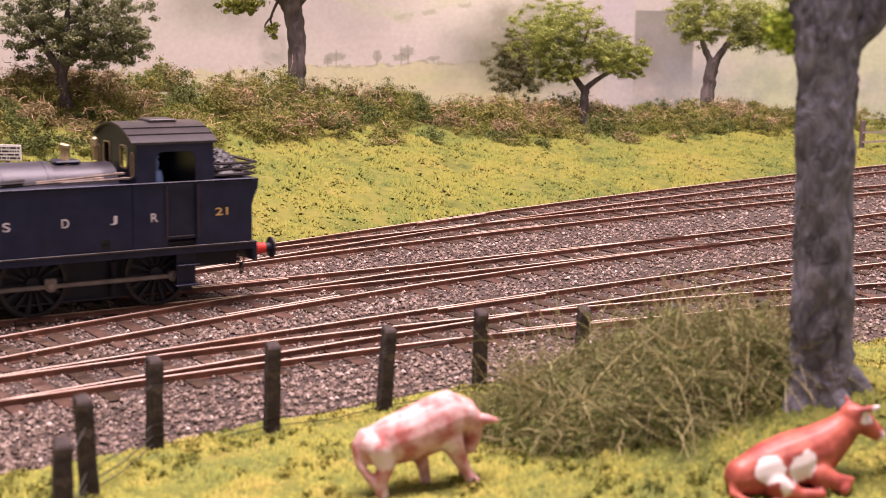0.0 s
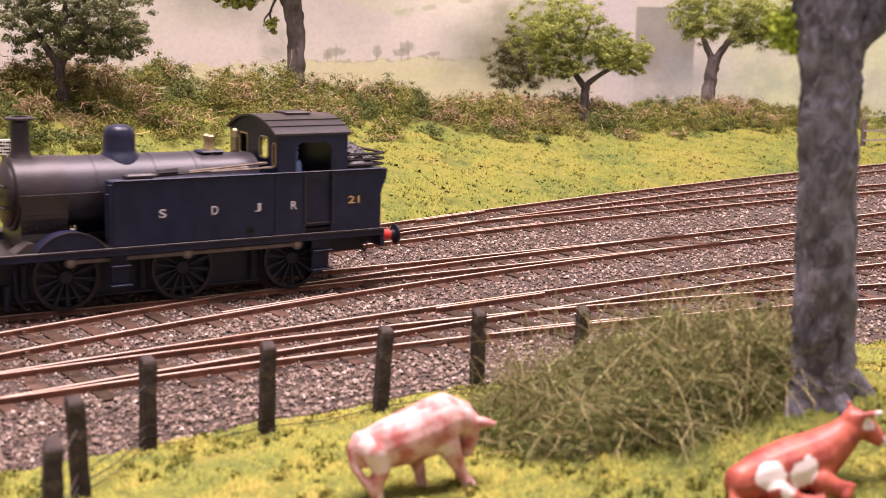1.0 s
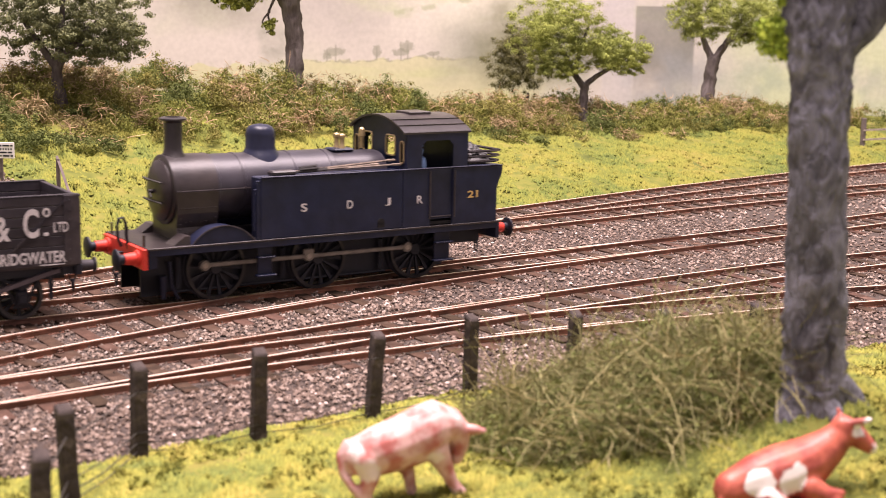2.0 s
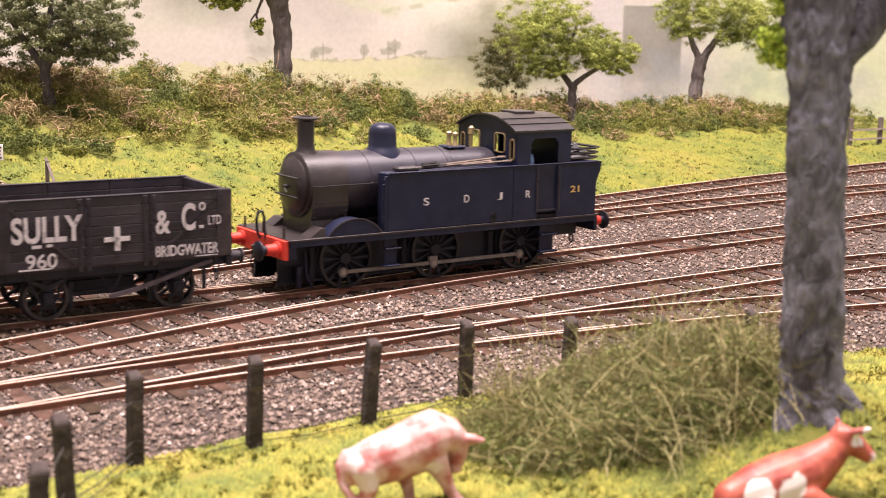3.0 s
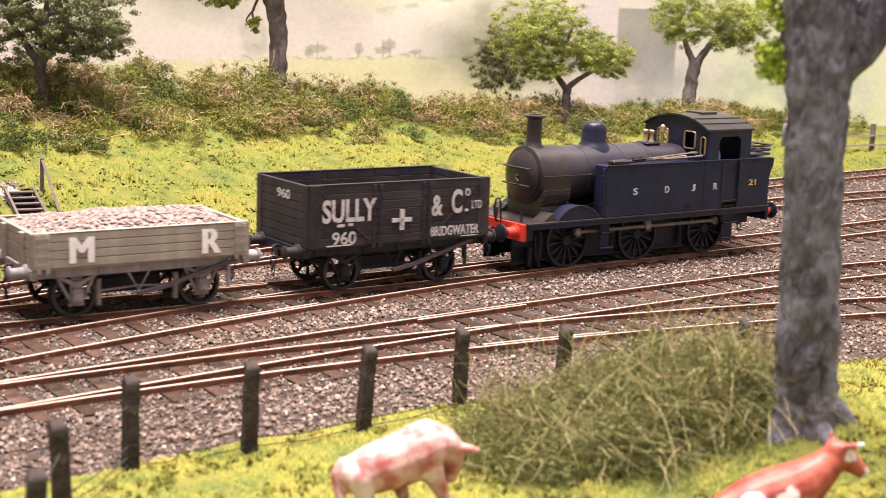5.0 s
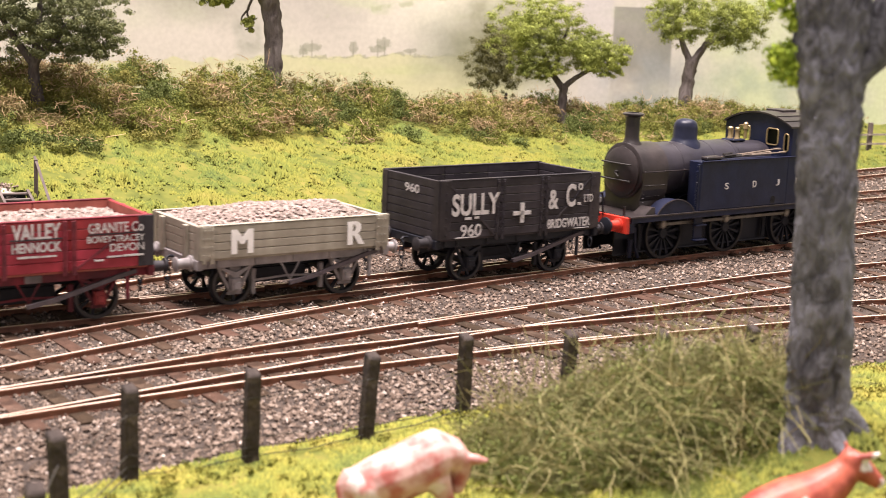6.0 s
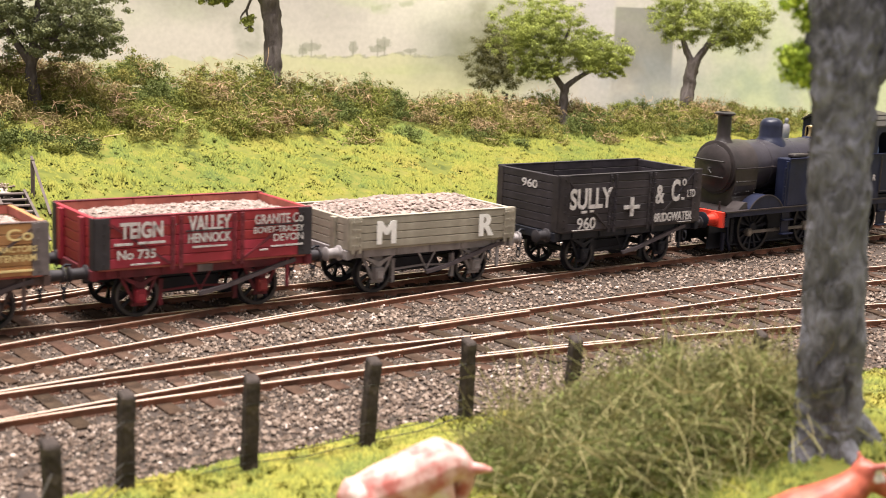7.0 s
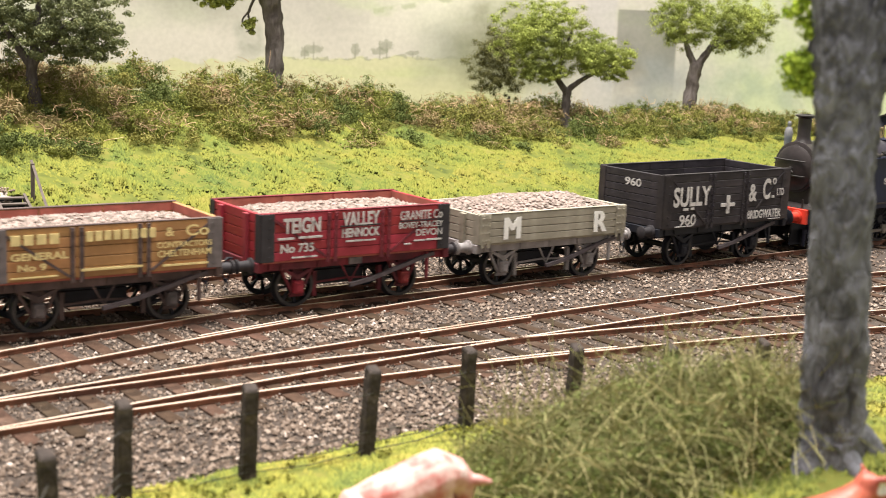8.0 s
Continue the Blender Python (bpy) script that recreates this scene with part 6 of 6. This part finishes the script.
def build_cows():
    z = ground_height(-5, 210)
    figure_mesh("grazing_cow", [
        [(-9.8, -3.6, 7.7, 3.2), (-7.2, -3.0, 8.3, 4.0), (-3.5, -1.4, 9.2, 4.5), (0.5, 0.2, 10.7, 4.7), (2.9, 1.1, 11.9, 4.4), (5.0, 1.8, 11.5, 3.1), (6.5, 2.2, 10.2, 2.2), (6.6, 2.0, 8.0, 1.6), (6.2, 1.6, 6.2, 1.15)],
        [(6.8, 1.6, 11.0, 1.0), (8.8, 1.4, 11.2, 0.95), (10.8, 1.4, 11.0, 0.45)], [(5.6, 3.6, 11.2, 0.7), (5.8, 6.0, 11.2, 0.4)],
        [(-8.2, -5.0, 7.6, 2.6), (-7.6, -5.8, 4.6, 1.6), (-8.2, -6.2, 2.2, 1.1), (-8.0, -6.2, -0.4, 1.2)], [(-4.2, -0.6, 7.4, 2.2), (-1.8, 0.4, 4.0, 1.2), (-1.2, 0.6, 0.6, 0.95)],
        [(2.8, -1.2, 8.6, 2.3), (4.6, -0.8, 4.6, 1.25), (5.8, -0.6, 2.4, 1.0), (7.2, -0.8, 0.6, 1.1)], [(3.8, 3.0, 8.6, 1.9), (4.8, 3.2, 4.0, 1.05), (5.2, 3.2, 0.4, 0.9)],
        [(-11.6, -4.2, 10.0, 0.8), (-12.6, -5.0, 8.0, 0.75), (-12.0, -5.6, 5.2, 0.75), (-10.4, -6.0, 3.2, 0.8), (-8.6, -6.2, 1.4, 1.0)]],
        M["cow"], "pink and red mottled model cow grazing on the grass", "cow", (-4.9, 211, z))
    z = ground_height(52, 203)
    figure_mesh("lying_cow", [
        [(-9.0, -2.4, 4.0, 3.2), (-5.2, -1.4, 5.0, 4.4), (-0.5, 0, 6.4, 4.7), (4.2, 1.0, 8.4, 4.0), (7.4, 1.5, 11.2, 2.8), (9.2, 1.6, 13.4, 2.0)], [(8.8, 1.6, 13.6, 2.1), (11.0, 1.4, 12.2, 1.9), (12.6, 1.2, 11.0, 1.4), (13.2, 1.1, 10.6, 1.2)],
        [(8.6, 2.2, 14.8, 0.7), (8.0, 2.6, 16.4, 0.35)], [(9.8, 0.4, 14.6, 0.8), (11.4, -0.2, 15.2, 0.7), (12.4, -0.4, 15.6, 0.45)], [(3.0, -3.0, 4.8, 2.2), (5.8, -3.6, 3.8, 1.6), (7.8, -3.6, 4.0, 1.2), (6.6, -4.8, 3.0, 0.9)],
        [(-4.0, -4.6, 3.6, 2.2), (-0.4, -5.2, 2.2, 1.2), (3.0, -5.4, 2.4, 0.9)], [(-10.6, -3.2, 4.2, 0.8), (-11.2, -5.2, 2.0, 0.7), (-8.0, -6.6, 0.9, 0.7), (-3.4, -6.8, 1.2, 0.7)]],
        M["cow_red"], "glossy red-brown model cow with white patches lying on the grass", "cow", (54.4, 206, z - 1.5))


# ---- bank: steps, path, notice, posts ----
def build_bank_things():
    steps = thing("wooden_steps", "weathered wooden steps with a handrail up the railway bank", "steps")
    foot, up = Vector((-136.2, 437, 0)), Vector((-0.515, 0.857, 0))
    across = Vector((0.857, 0.515, 0))
    turn = math.degrees(math.atan2(across.y, across.x))
    for k in range(8):
        p = foot + up * (4.2 * k)
        z = 5.6 + 1.42 * k
        bm = bmesh.new()
        box(bm, -4.4, 4.4, -1.2, 1.2, -0.3, 0.3, 0.08)
        part("tread", bm, M["wood"], steps, m=at(p.x, p.y, z + 0.8, 0, 0, turn))
        bm = bmesh.new()
        box(bm, -4.2, 4.2, 1.4, 1.8, -1.6, 0.2)
        part("riser", bm, M["frame"], steps, m=at(p.x, p.y, z + 0.6, 0, 0, turn))
    for side in (-1, 1):
        bm = bmesh.new()
        a, b = foot - up * 3 + across * 4.8 * side, foot + up * 31 + across * 4.8 * side
        for q, zz in ((a, 4.8), (b, 16.6)):
            q.z = zz
        d = b - a
        m = Matrix.Translation((a + b) / 2) @ d.to_track_quat("X", "Z").to_matrix().to_4x4()
        bmesh.ops.create_cube(bm, size=1, matrix=m @ Matrix.Diagonal((d.length, 0.9, 2.2, 1)))
        part("stringer", bm, M["wood"], steps)
    bm = bmesh.new()
    top, low = foot + up * 33 + across * 8, foot + up * 12 + across * 9
    sweep(bm, [(top.x, top.y, 28.5), (low.x, low.y, 11.5)], 0.62, 4)
    part("handrail", bm, M["wood"], steps)
    bm = bmesh.new()
    q = foot + up * 31.5 + across * 8
    box(bm, q.x - 0.6, q.x + 0.6, q.y - 0.6, q.y + 0.6, ground_height(q.x, q.y) - 2, 27.8, 0.1)
    part("rail_post", bm, M["wood"], steps)
    # gravel path from the top of the steps
    rng = np.random.default_rng(71)
    verts, faces, cs, sz = [], [], [], []
    for k in range(16):
        c = foot + up * (30 + 1.2 * k) + Vector((-4.0 * k, 0.3 * k, 0))
        for j in (-1.0, -0.3, 0.3, 1.0):
            p = c + Vector((0.35, 0.94, 0)) * 7.5 * j
            verts.append((p.x, p.y, ground_height(p.x, p.y) + (0.9 if abs(j) < 1 else -0.6)))
    for k in range(15):
        for j in range(3):
            a = 4 * k + j
            faces.append((a, a + 4, a + 5, a + 1))
    tagged(new("path", mesh("path", verts, faces, M["path"], True)), "narrow stony path leading from the wooden steps", "path", kind="structure")
    for _ in range(900):
        k, j = rng.uniform(0, 15), rng.uniform(-1, 1)
        p = foot + up * (30 + 1.2 * k) + Vector((-4.0 * k, 0.3 * k, 0)) + Vector((0.35, 0.94, 0)) * 6.6 * j
        cs.append((p.x, p.y, ground_height(p.x, p.y) + 1.0))
        sz.append(rng.uniform(0.5, 1.4))
    stone_mass("path_gravel", "loose pinkish grey gravel on the path", cs, sz, M["stone"], 72, "gravel")
    # notice
    zs = ground_height(-165.5, 467)
    sign = thing("notice_board", "small white trackside notice with black lettering on a post", "sign", at(-165.5, 467, zs, 0, 0, 4))
    bm = bmesh.new()
    box(bm, -0.6, 0.6, -0.6, 0.6, -2, 14.5, 0.1)
    part("post", bm, M["wood"], sign)
    bm = bmesh.new()
    box(bm, -5.0, 5.0, -1.1, -0.65, 9.0, 14.6, 0.1)
    board = part("board", bm, M["bright_white"], sign)
    for row, z in enumerate((13.5, 12.3, 11.1, 9.9)):
        x = -4.4
        while x < 4.0:
            w = 0.5 + 0.9 * ((row * 7 + int(x * 3)) % 3)
            bm = bmesh.new()
            box(bm, x, min(4.5, x + w), -1.2, -1.08, z - 0.27, z + 0.27)
            part("painted_bar", bm, M["frame"], board)
            x += w + 0.4
    # far field fence
    far = thing("field_fence", "grey weathered wooden post and rail fence on the far grass", "fence")
    ends = [(245, 858, 18), (268, 872, 18), (300, 886, 17)]
    for x, y, h in ends:
        bm = bmesh.new()
        box(bm, -1.4, 1.4, -1.4, 1.4, -4, h, 0.2)
        part("post", bm, M["wood"], far, m=at(x, y, ground_height(x, y)))
    for (x0, y0, _), (x1, y1, _) in zip(ends, ends[1:]):
        for h in (4.5, 10.5):
            bm = sweep(bmesh.new(), [(x0, y0 - 1.8, ground_height(x0, y0) + h), (x1, y1 - 1.8, ground_height(x1, y1) + h)], 0.8, 4)
            part("rail", bm, M["path"], far)
    # plain standing figurine at the hedge's foot
    x, y = 207, 852
    bm = turned(bmesh.new(), [(1.6, -2), (2.2, 3), (2.5, 8), (2.7, 12), (2.0, 15), (0.9, 16), (1.3, 17.4), (1.2, 18.6), (0.5, 19.4)], (0, 0, 0), "Z", 14)
    tagged(part("figurine", bm, M["figurine"], None, "plain blue-grey model figurine standing at the hedge", True, at(x, y, ground_height(x, y), 6, 0, 0)), category="figurine")


# ---- the painted backdrop board ----
def backdrop_material():
    m = bpy.data.materials.new("painted_backdrop")
    m.use_nodes = True
    nt = m.node_tree
    n, l = nt.nodes, nt.links
    b = n["Principled BSDF"]
    b.inputs["Roughness"].default_value = 0.85
    b.inputs["Specular IOR Level"].default_value = 0.15
    xyz = n.new("ShaderNodeSeparateXYZ")
    tc = n.new("ShaderNodeTexCoord").outputs["Object"]

    def tex(scale, detail=5, stretch=(1, 1, 1)):
        mp = n.new("ShaderNodeMapping")
        mp.inputs["Scale"].default_value = stretch
        l.new(tc, mp.inputs[0])
        t = n.new("ShaderNodeTexNoise")
        t.inputs["Scale"].default_value, t.inputs["Detail"].default_value = scale, detail
        l.new(mp.outputs[0], t.inputs["Vector"])
        return t.outputs["Fac"]

    def ramp(source, a, c):
        r = n.new("ShaderNodeMapRange")
        r.interpolation_type = "SMOOTHSTEP"
        for k, v in ((1, min(a, c)), (2, max(a, c)), (3, 0.0 if a < c else 1.0), (4, 1.0 if a < c else 0.0)):
            r.inputs[k].default_value = v
        l.new(source, r.inputs[0])
        return r.outputs[0]

    def op(kind, p, q):
        o = n.new("ShaderNodeMath")
        o.operation = kind
        for k, v in ((0, p), (1, q)):
            if isinstance(v, float):
                o.inputs[k].default_value = v
            else:
                l.new(v, o.inputs[k])
        return o.outputs[0]

    def over(below, color, mask):
        x = n.new("ShaderNodeMix")
        x.data_type = "RGBA"
        if isinstance(below, tuple):
            x.inputs[6].default_value = (*below, 1)
        else:
            l.new(below, x.inputs[6])
        x.inputs[7].default_value = (*color, 1)
        l.new(mask, x.inputs[0])
        return x.outputs[2]
    wob = op("MULTIPLY", op("SUBTRACT", tex(55, 6), 0.5), 0.016)
    l.new(tc, xyz.inputs[0])
    X, Z = op("ADD", xyz.outputs[0], wob), op("ADD", xyz.outputs[2], wob)

    def window(x0, x1, z0, z1, sx, sz, X=X, Z=Z):
        return op("MULTIPLY", op("MULTIPLY", ramp(X, x0 - sx, x0 + sx), ramp(X, x1 + sx, x1 - sx)), op("MULTIPLY", ramp(Z, z0 - sz, z0 + sz), ramp(Z, z1 + sz, z1 - sz)))
    c = over((0.5, 0.46, 0.42), (0.46, 0.47, 0.36), op("MULTIPLY", ramp(tex(9), 0.42, 0.62), 0.7))
    c = over(c, (0.68, 0.66, 0.54), op("MULTIPLY", window(-0.06, 0.045, 0.062, 0.16, 0.045, 0.022), op("ADD", op("MULTIPLY", ramp(tex(14), 0.35, 0.65), 0.5), 0.4)))
    c = over(c, (0.4, 0.37, 0.34), op("MULTIPLY", window(-0.165, -0.055, 0.06, 0.2, 0.03, 0.02), op("MULTIPLY", ramp(tex(16), 0.35, 0.65), 0.8)))
    c = over(c, (0.42, 0.45, 0.29), op("MULTIPLY", ramp(tex(60, 8, (0.5, 1, 1.5)), 0.5, 0.7), op("MULTIPLY", ramp(Z, 0.065, 0.085), 0.45)))
    c = over(c, (0.47, 0.52, 0.31), op("MULTIPLY", ramp(X, 0.165, 0.21), op("ADD", op("MULTIPLY", ramp(tex(30), 0.35, 0.6), 0.5), 0.35)))
    tilted = op("SUBTRACT", Z, op("MULTIPLY", op("ADD", X, 0.02), 0.06))
    field = ramp(tilted, 0.0498, 0.048)
    c = over(c, (0.48, 0.46, 0.29), op("MULTIPLY", op("MULTIPLY", field, ramp(X, 0.06, 0.03)), 0.9))
    c = over(c, (0.44, 0.46, 0.25), op("MULTIPLY", op("MULTIPLY", field, ramp(X, 0.06, 0.03)), op("MULTIPLY", ramp(tex(26, 6, (0.5, 1, 3)), 0.48, 0.66), 0.55)))
    along = op("MULTIPLY", ramp(X, -0.135, -0.128), ramp(X, 0.024, 0.016))
    low_hedge = op("MULTIPLY", op("MULTIPLY", ramp(tilted, 0.0472, 0.0482), along), ramp(op("SUBTRACT", tex(140, 3, (1, 1, 0.6)), op("MULTIPLY", op("SUBTRACT", tilted, 0.0485), 90.0)), 0.44, 0.52))
    c = over(c, (0.27, 0.27, 0.21), op("MULTIPLY", low_hedge, 0.65))
    rag = op("MULTIPLY", op("SUBTRACT", tex(320, 5), 0.5), 2.4)
    for x, z, wide, tall in ((-0.106, 0.0555, 0.0095, 0.0034), (-0.1125, 0.0525, 0.004, 0.003), (-0.0755, 0.055, 0.004, 0.0052), (-0.0525, 0.0575, 0.0065, 0.0045), (-0.0575, 0.0535, 0.008, 0.0032), (-0.0335, 0.0515, 0.006, 0.002)):
        ex = op("DIVIDE", op("SUBTRACT", xyz.outputs[0], x), wide)
        ez = op("DIVIDE", op("SUBTRACT", op("SUBTRACT", xyz.outputs[2], op("MULTIPLY", op("ADD", xyz.outputs[0], 0.02), 0.06)), z), tall)
        oval = op("ADD", op("ADD", op("MULTIPLY", ex, ex), op("MULTIPLY", ez, ez)), rag)
        trunk = window(x - 0.0006, x + 0.0006, 0.03, z, 0.0003, 0.001, xyz.outputs[0], xyz.outputs[2])
        c = over(c, (0.22, 0.225, 0.17), op("MULTIPLY", ramp(oval, 1.0, 0.4), 0.62))
        c = over(c, (0.25, 0.24, 0.2), op("MULTIPLY", op("MULTIPLY", trunk, ramp(tilted, 0.0475, 0.0485)), 0.6))
    rows = op("MULTIPLY", op("MULTIPLY", op("MULTIPLY", ramp(tilted, 0.0465, 0.048), ramp(tilted, 0.0525, 0.051)), ramp(X, -0.12, -0.13)), ramp(tex(150, 3, (1, 1, 0.4)), 0.5, 0.55))
    c = over(c, (0.42, 0.4, 0.34), op("MULTIPLY", rows, 0.5))
    c = over(c, (0.27, 0.275, 0.23), op("MULTIPLY", window(-0.163, -0.143, 0.044, 0.068, 0.004, 0.006), op("ADD", op("MULTIPLY", ramp(tex(70), 0.4, 0.6), 0.4), 0.35)))
    c = over(c, (0.34, 0.34, 0.2), op("MULTIPLY", window(0.0, 0.075, 0.03, 0.066, 0.02, 0.01), 0.75))
    c = over(c, (0.47, 0.44, 0.43), op("MULTIPLY", window(0.091, 0.1135, 0.0, 0.2, 0.002, 0.03, xyz.outputs[0], xyz.outputs[2]), 0.8))
    c = over(c, (0.17, 0.17, 0.145), op("MULTIPLY", window(0.1145, 0.158, -0.02, 0.0885, 0.0012, 0.0006, xyz.outputs[0], xyz.outputs[2]), op("MULTIPLY", op("ADD", op("MULTIPLY", ramp(tex(28), 0.25, 0.75), 0.28), 0.66), ramp(Z, 0.01, 0.06))))
    c = over(c, (0.22, 0.24, 0.25), op("MULTIPLY", window(0.105, 0.18, 0.0, 0.055, 0.02, 0.01), op("MULTIPLY", ramp(tex(30), 0.35, 0.6), 0.55)))
    c = over(c, (0.3, 0.35, 0.26), op("MULTIPLY", window(0.165, 0.3, 0.0, 0.062, 0.02, 0.012), op("MULTIPLY", ramp(tex(34), 0.42, 0.6), 0.6)))
    c = over(c, (0.25, 0.255, 0.21), op("MULTIPLY", window(-0.028, 0.09, 0.03, 0.078, 0.018, 0.014), op("ADD", op("MULTIPLY", ramp(tex(22), 0.35, 0.65), 0.4), 0.42)))
    c = over(c, (0.18, 0.18, 0.11), op("MULTIPLY", window(0.0, 0.05, 0.03, 0.092, 0.02, 0.016), op("ADD", op("MULTIPLY", ramp(tex(60), 0.35, 0.65), 0.4), 0.45)))
    c = over(c, (0.27, 0.26, 0.22), op("MULTIPLY", window(-0.24, -0.155, 0.07, 0.3, 0.03, 0.014), op("MULTIPLY", ramp(tex(20), 0.25, 0.6), 0.8)))
    # a hillside of pale green with a broken hedge line climbing it
    slope = op("SUBTRACT", Z, op("MULTIPLY", X, 0.19))
    c = over(c, (0.52, 0.56, 0.36), op("MULTIPLY", op("MULTIPLY", ramp(slope, 0.088, 0.096), ramp(X, -0.11, -0.06)), op("ADD", op("MULTIPLY", ramp(tex(18, 6), 0.4, 0.6), 0.4), 0.15)))
    line = op("MULTIPLY", ramp(slope, 0.0895, 0.0915), ramp(slope, 0.0955, 0.093))
    c = over(c, (0.33, 0.35, 0.23), op("MULTIPLY", op("MULTIPLY", line, op("MULTIPLY", ramp(X, -0.1, -0.09), ramp(X, 0.02, 0.0))), op("MULTIPLY", ramp(tex(55, 4), 0.47, 0.56), 0.6)))
    fine = n.new("ShaderNodeMix")
    fine.data_type, fine.blend_type = "RGBA", "MULTIPLY"
    fine.inputs[0].default_value = 1.0
    l.new(c, fine.inputs[6])
    grain = n.new("ShaderNodeMapRange")
    grain.inputs[1].default_value, grain.inputs[2].default_value, grain.inputs[3].default_value, grain.inputs[4].default_value = 0.3, 0.7, 0.93, 1.05
    l.new(tex(300, 6), grain.inputs[0])
    l.new(grain.outputs[0], fine.inputs[7])
    l.new(fine.outputs[2], b.inputs["Base Color"])
    return m


def build_backdrop():
    bm = bmesh.new()
    box(bm, -900, 1150, 1004, 1010, -60, 420, 0.5)
    tagged(part("backdrop", bm, backdrop_material(), None, "painted backdrop board of misty hills, fields and a ruined tower"), category="backdrop", kind="structure")


M["pale_stone"] = material("pale_stone", (0.5, 0.42, 0.37), 0.9, 0, 0.2, 900, island=0.3)
M["hedge_yellow"] = material("hedge_yellow_leaf", (0.225, 0.21, 0.058), 0.85, 0, 0.25, 60, island=0.2, spec=0.12)
M["hedge_dark"] = material("hedge_dark_leaf", (0.115, 0.14, 0.042), 0.85, 0, 0.25, 60, island=0.2, spec=0.12)
M["bracken_leaf"] = material("brown_bracken_leaf", (0.27, 0.2, 0.1), 0.9, 0, 0.25, 60, second=(0.19, 0.165, 0.065), second_scale=60, island=0.22, spec=0.1)
M["leaf_bright"] = material("bright_leaf", (0.42, 0.55, 0.07), 0.8, 0, 0.25, 60, island=0.35, spec=0.2)
M["pale_twig"] = material("pale_twig", (0.36, 0.325, 0.155), 0.9, 0, 0.3, 90, island=0.4, spec=0.15)
M["moss"] = material("brush_moss", (0.22, 0.26, 0.085), 0.9, 0, 0.3, 60, island=0.35, spec=0.1)
M["wire"] = material("fence_wire", (0.06, 0.055, 0.05), 0.6, 0.5, 0.2, 90)
build_backdrop()
build_ballast()
build_turf()
build_hedge()
build_trees()
build_fence()
build_brushwood()
build_cows()
build_bank_things()


# ---- the train runs along its track, bunker first ----
LOCO_S = [(0.0, -128.3), (0.5, -107.2), (1.0, -85.4), (1.5, -63.5), (3.0, 3.7), (3.5, 25.7), (4.0, 47.5), (4.5, 70.2),
          (6.0, 137.8), (6.5, 160.1), (7.0, 183.3), (7.5, 205.5), (8.0, 228.2)]
# how far each wagon's middle follows behind the engine's, as the links draw up
BEHIND = {"s": [(0, 106.3), (3, 105.3), (4.5, 103.9), (6, 101.9), (8, 99.9)],
          "m": [(0, 190.6), (4.5, 186.1), (6, 183.5), (8, 180.1)],
          "r": [(0, 267.2), (6, 259.0), (8, 254.0)],
          "w": [(0, 343.0), (6, 333.5), (8, 328.3)]}


def between(rows, t):
    return float(np.interp(t, [r[0] for r in rows], [r[1] for r in rows]))


def on_track(s):
    x, y = to_world(s, line_train(s))
    return at(x, y, 0, 0, 0, HEADING + math.degrees(math.atan((line_train(s + 1) - line_train(s - 1)) / 2)))


def motions():
    times = [round(0.1 * k, 1) for k in range(81)]
    sites = {loco: [(t, between(LOCO_S, t)) for t in times]}
    for wagon, key in ((wagon_s, "s"), (wagon_m, "m"), (wagon_r, "r"), (wagon_w, "w")):
        sites[wagon] = [(t, between(LOCO_S, t) - between(BEHIND[key], t)) for t in times]
    for mover, rows in sites.items():
        walk(mover, [(t, on_track(s)) for t, s in rows])
    for mover, axle, r, x in MOVING_WHEELS:
        walk(axle, [(t, at(x, 0, r, 0, math.degrees((s - CRANK_S) / r), 0)) for t, s in sites[mover]])
    for rod_part in COUPLING_RODS:
        rows = []
        for t, s in sites[loco]:
            a = radians(CRANK_AT) - (s - CRANK_S) / WHEEL_R
            rows.append((t, at(CRANK * math.cos(a), 0, WHEEL_R + CRANK * math.sin(a))))
        walk(rod_part, rows)


motions()
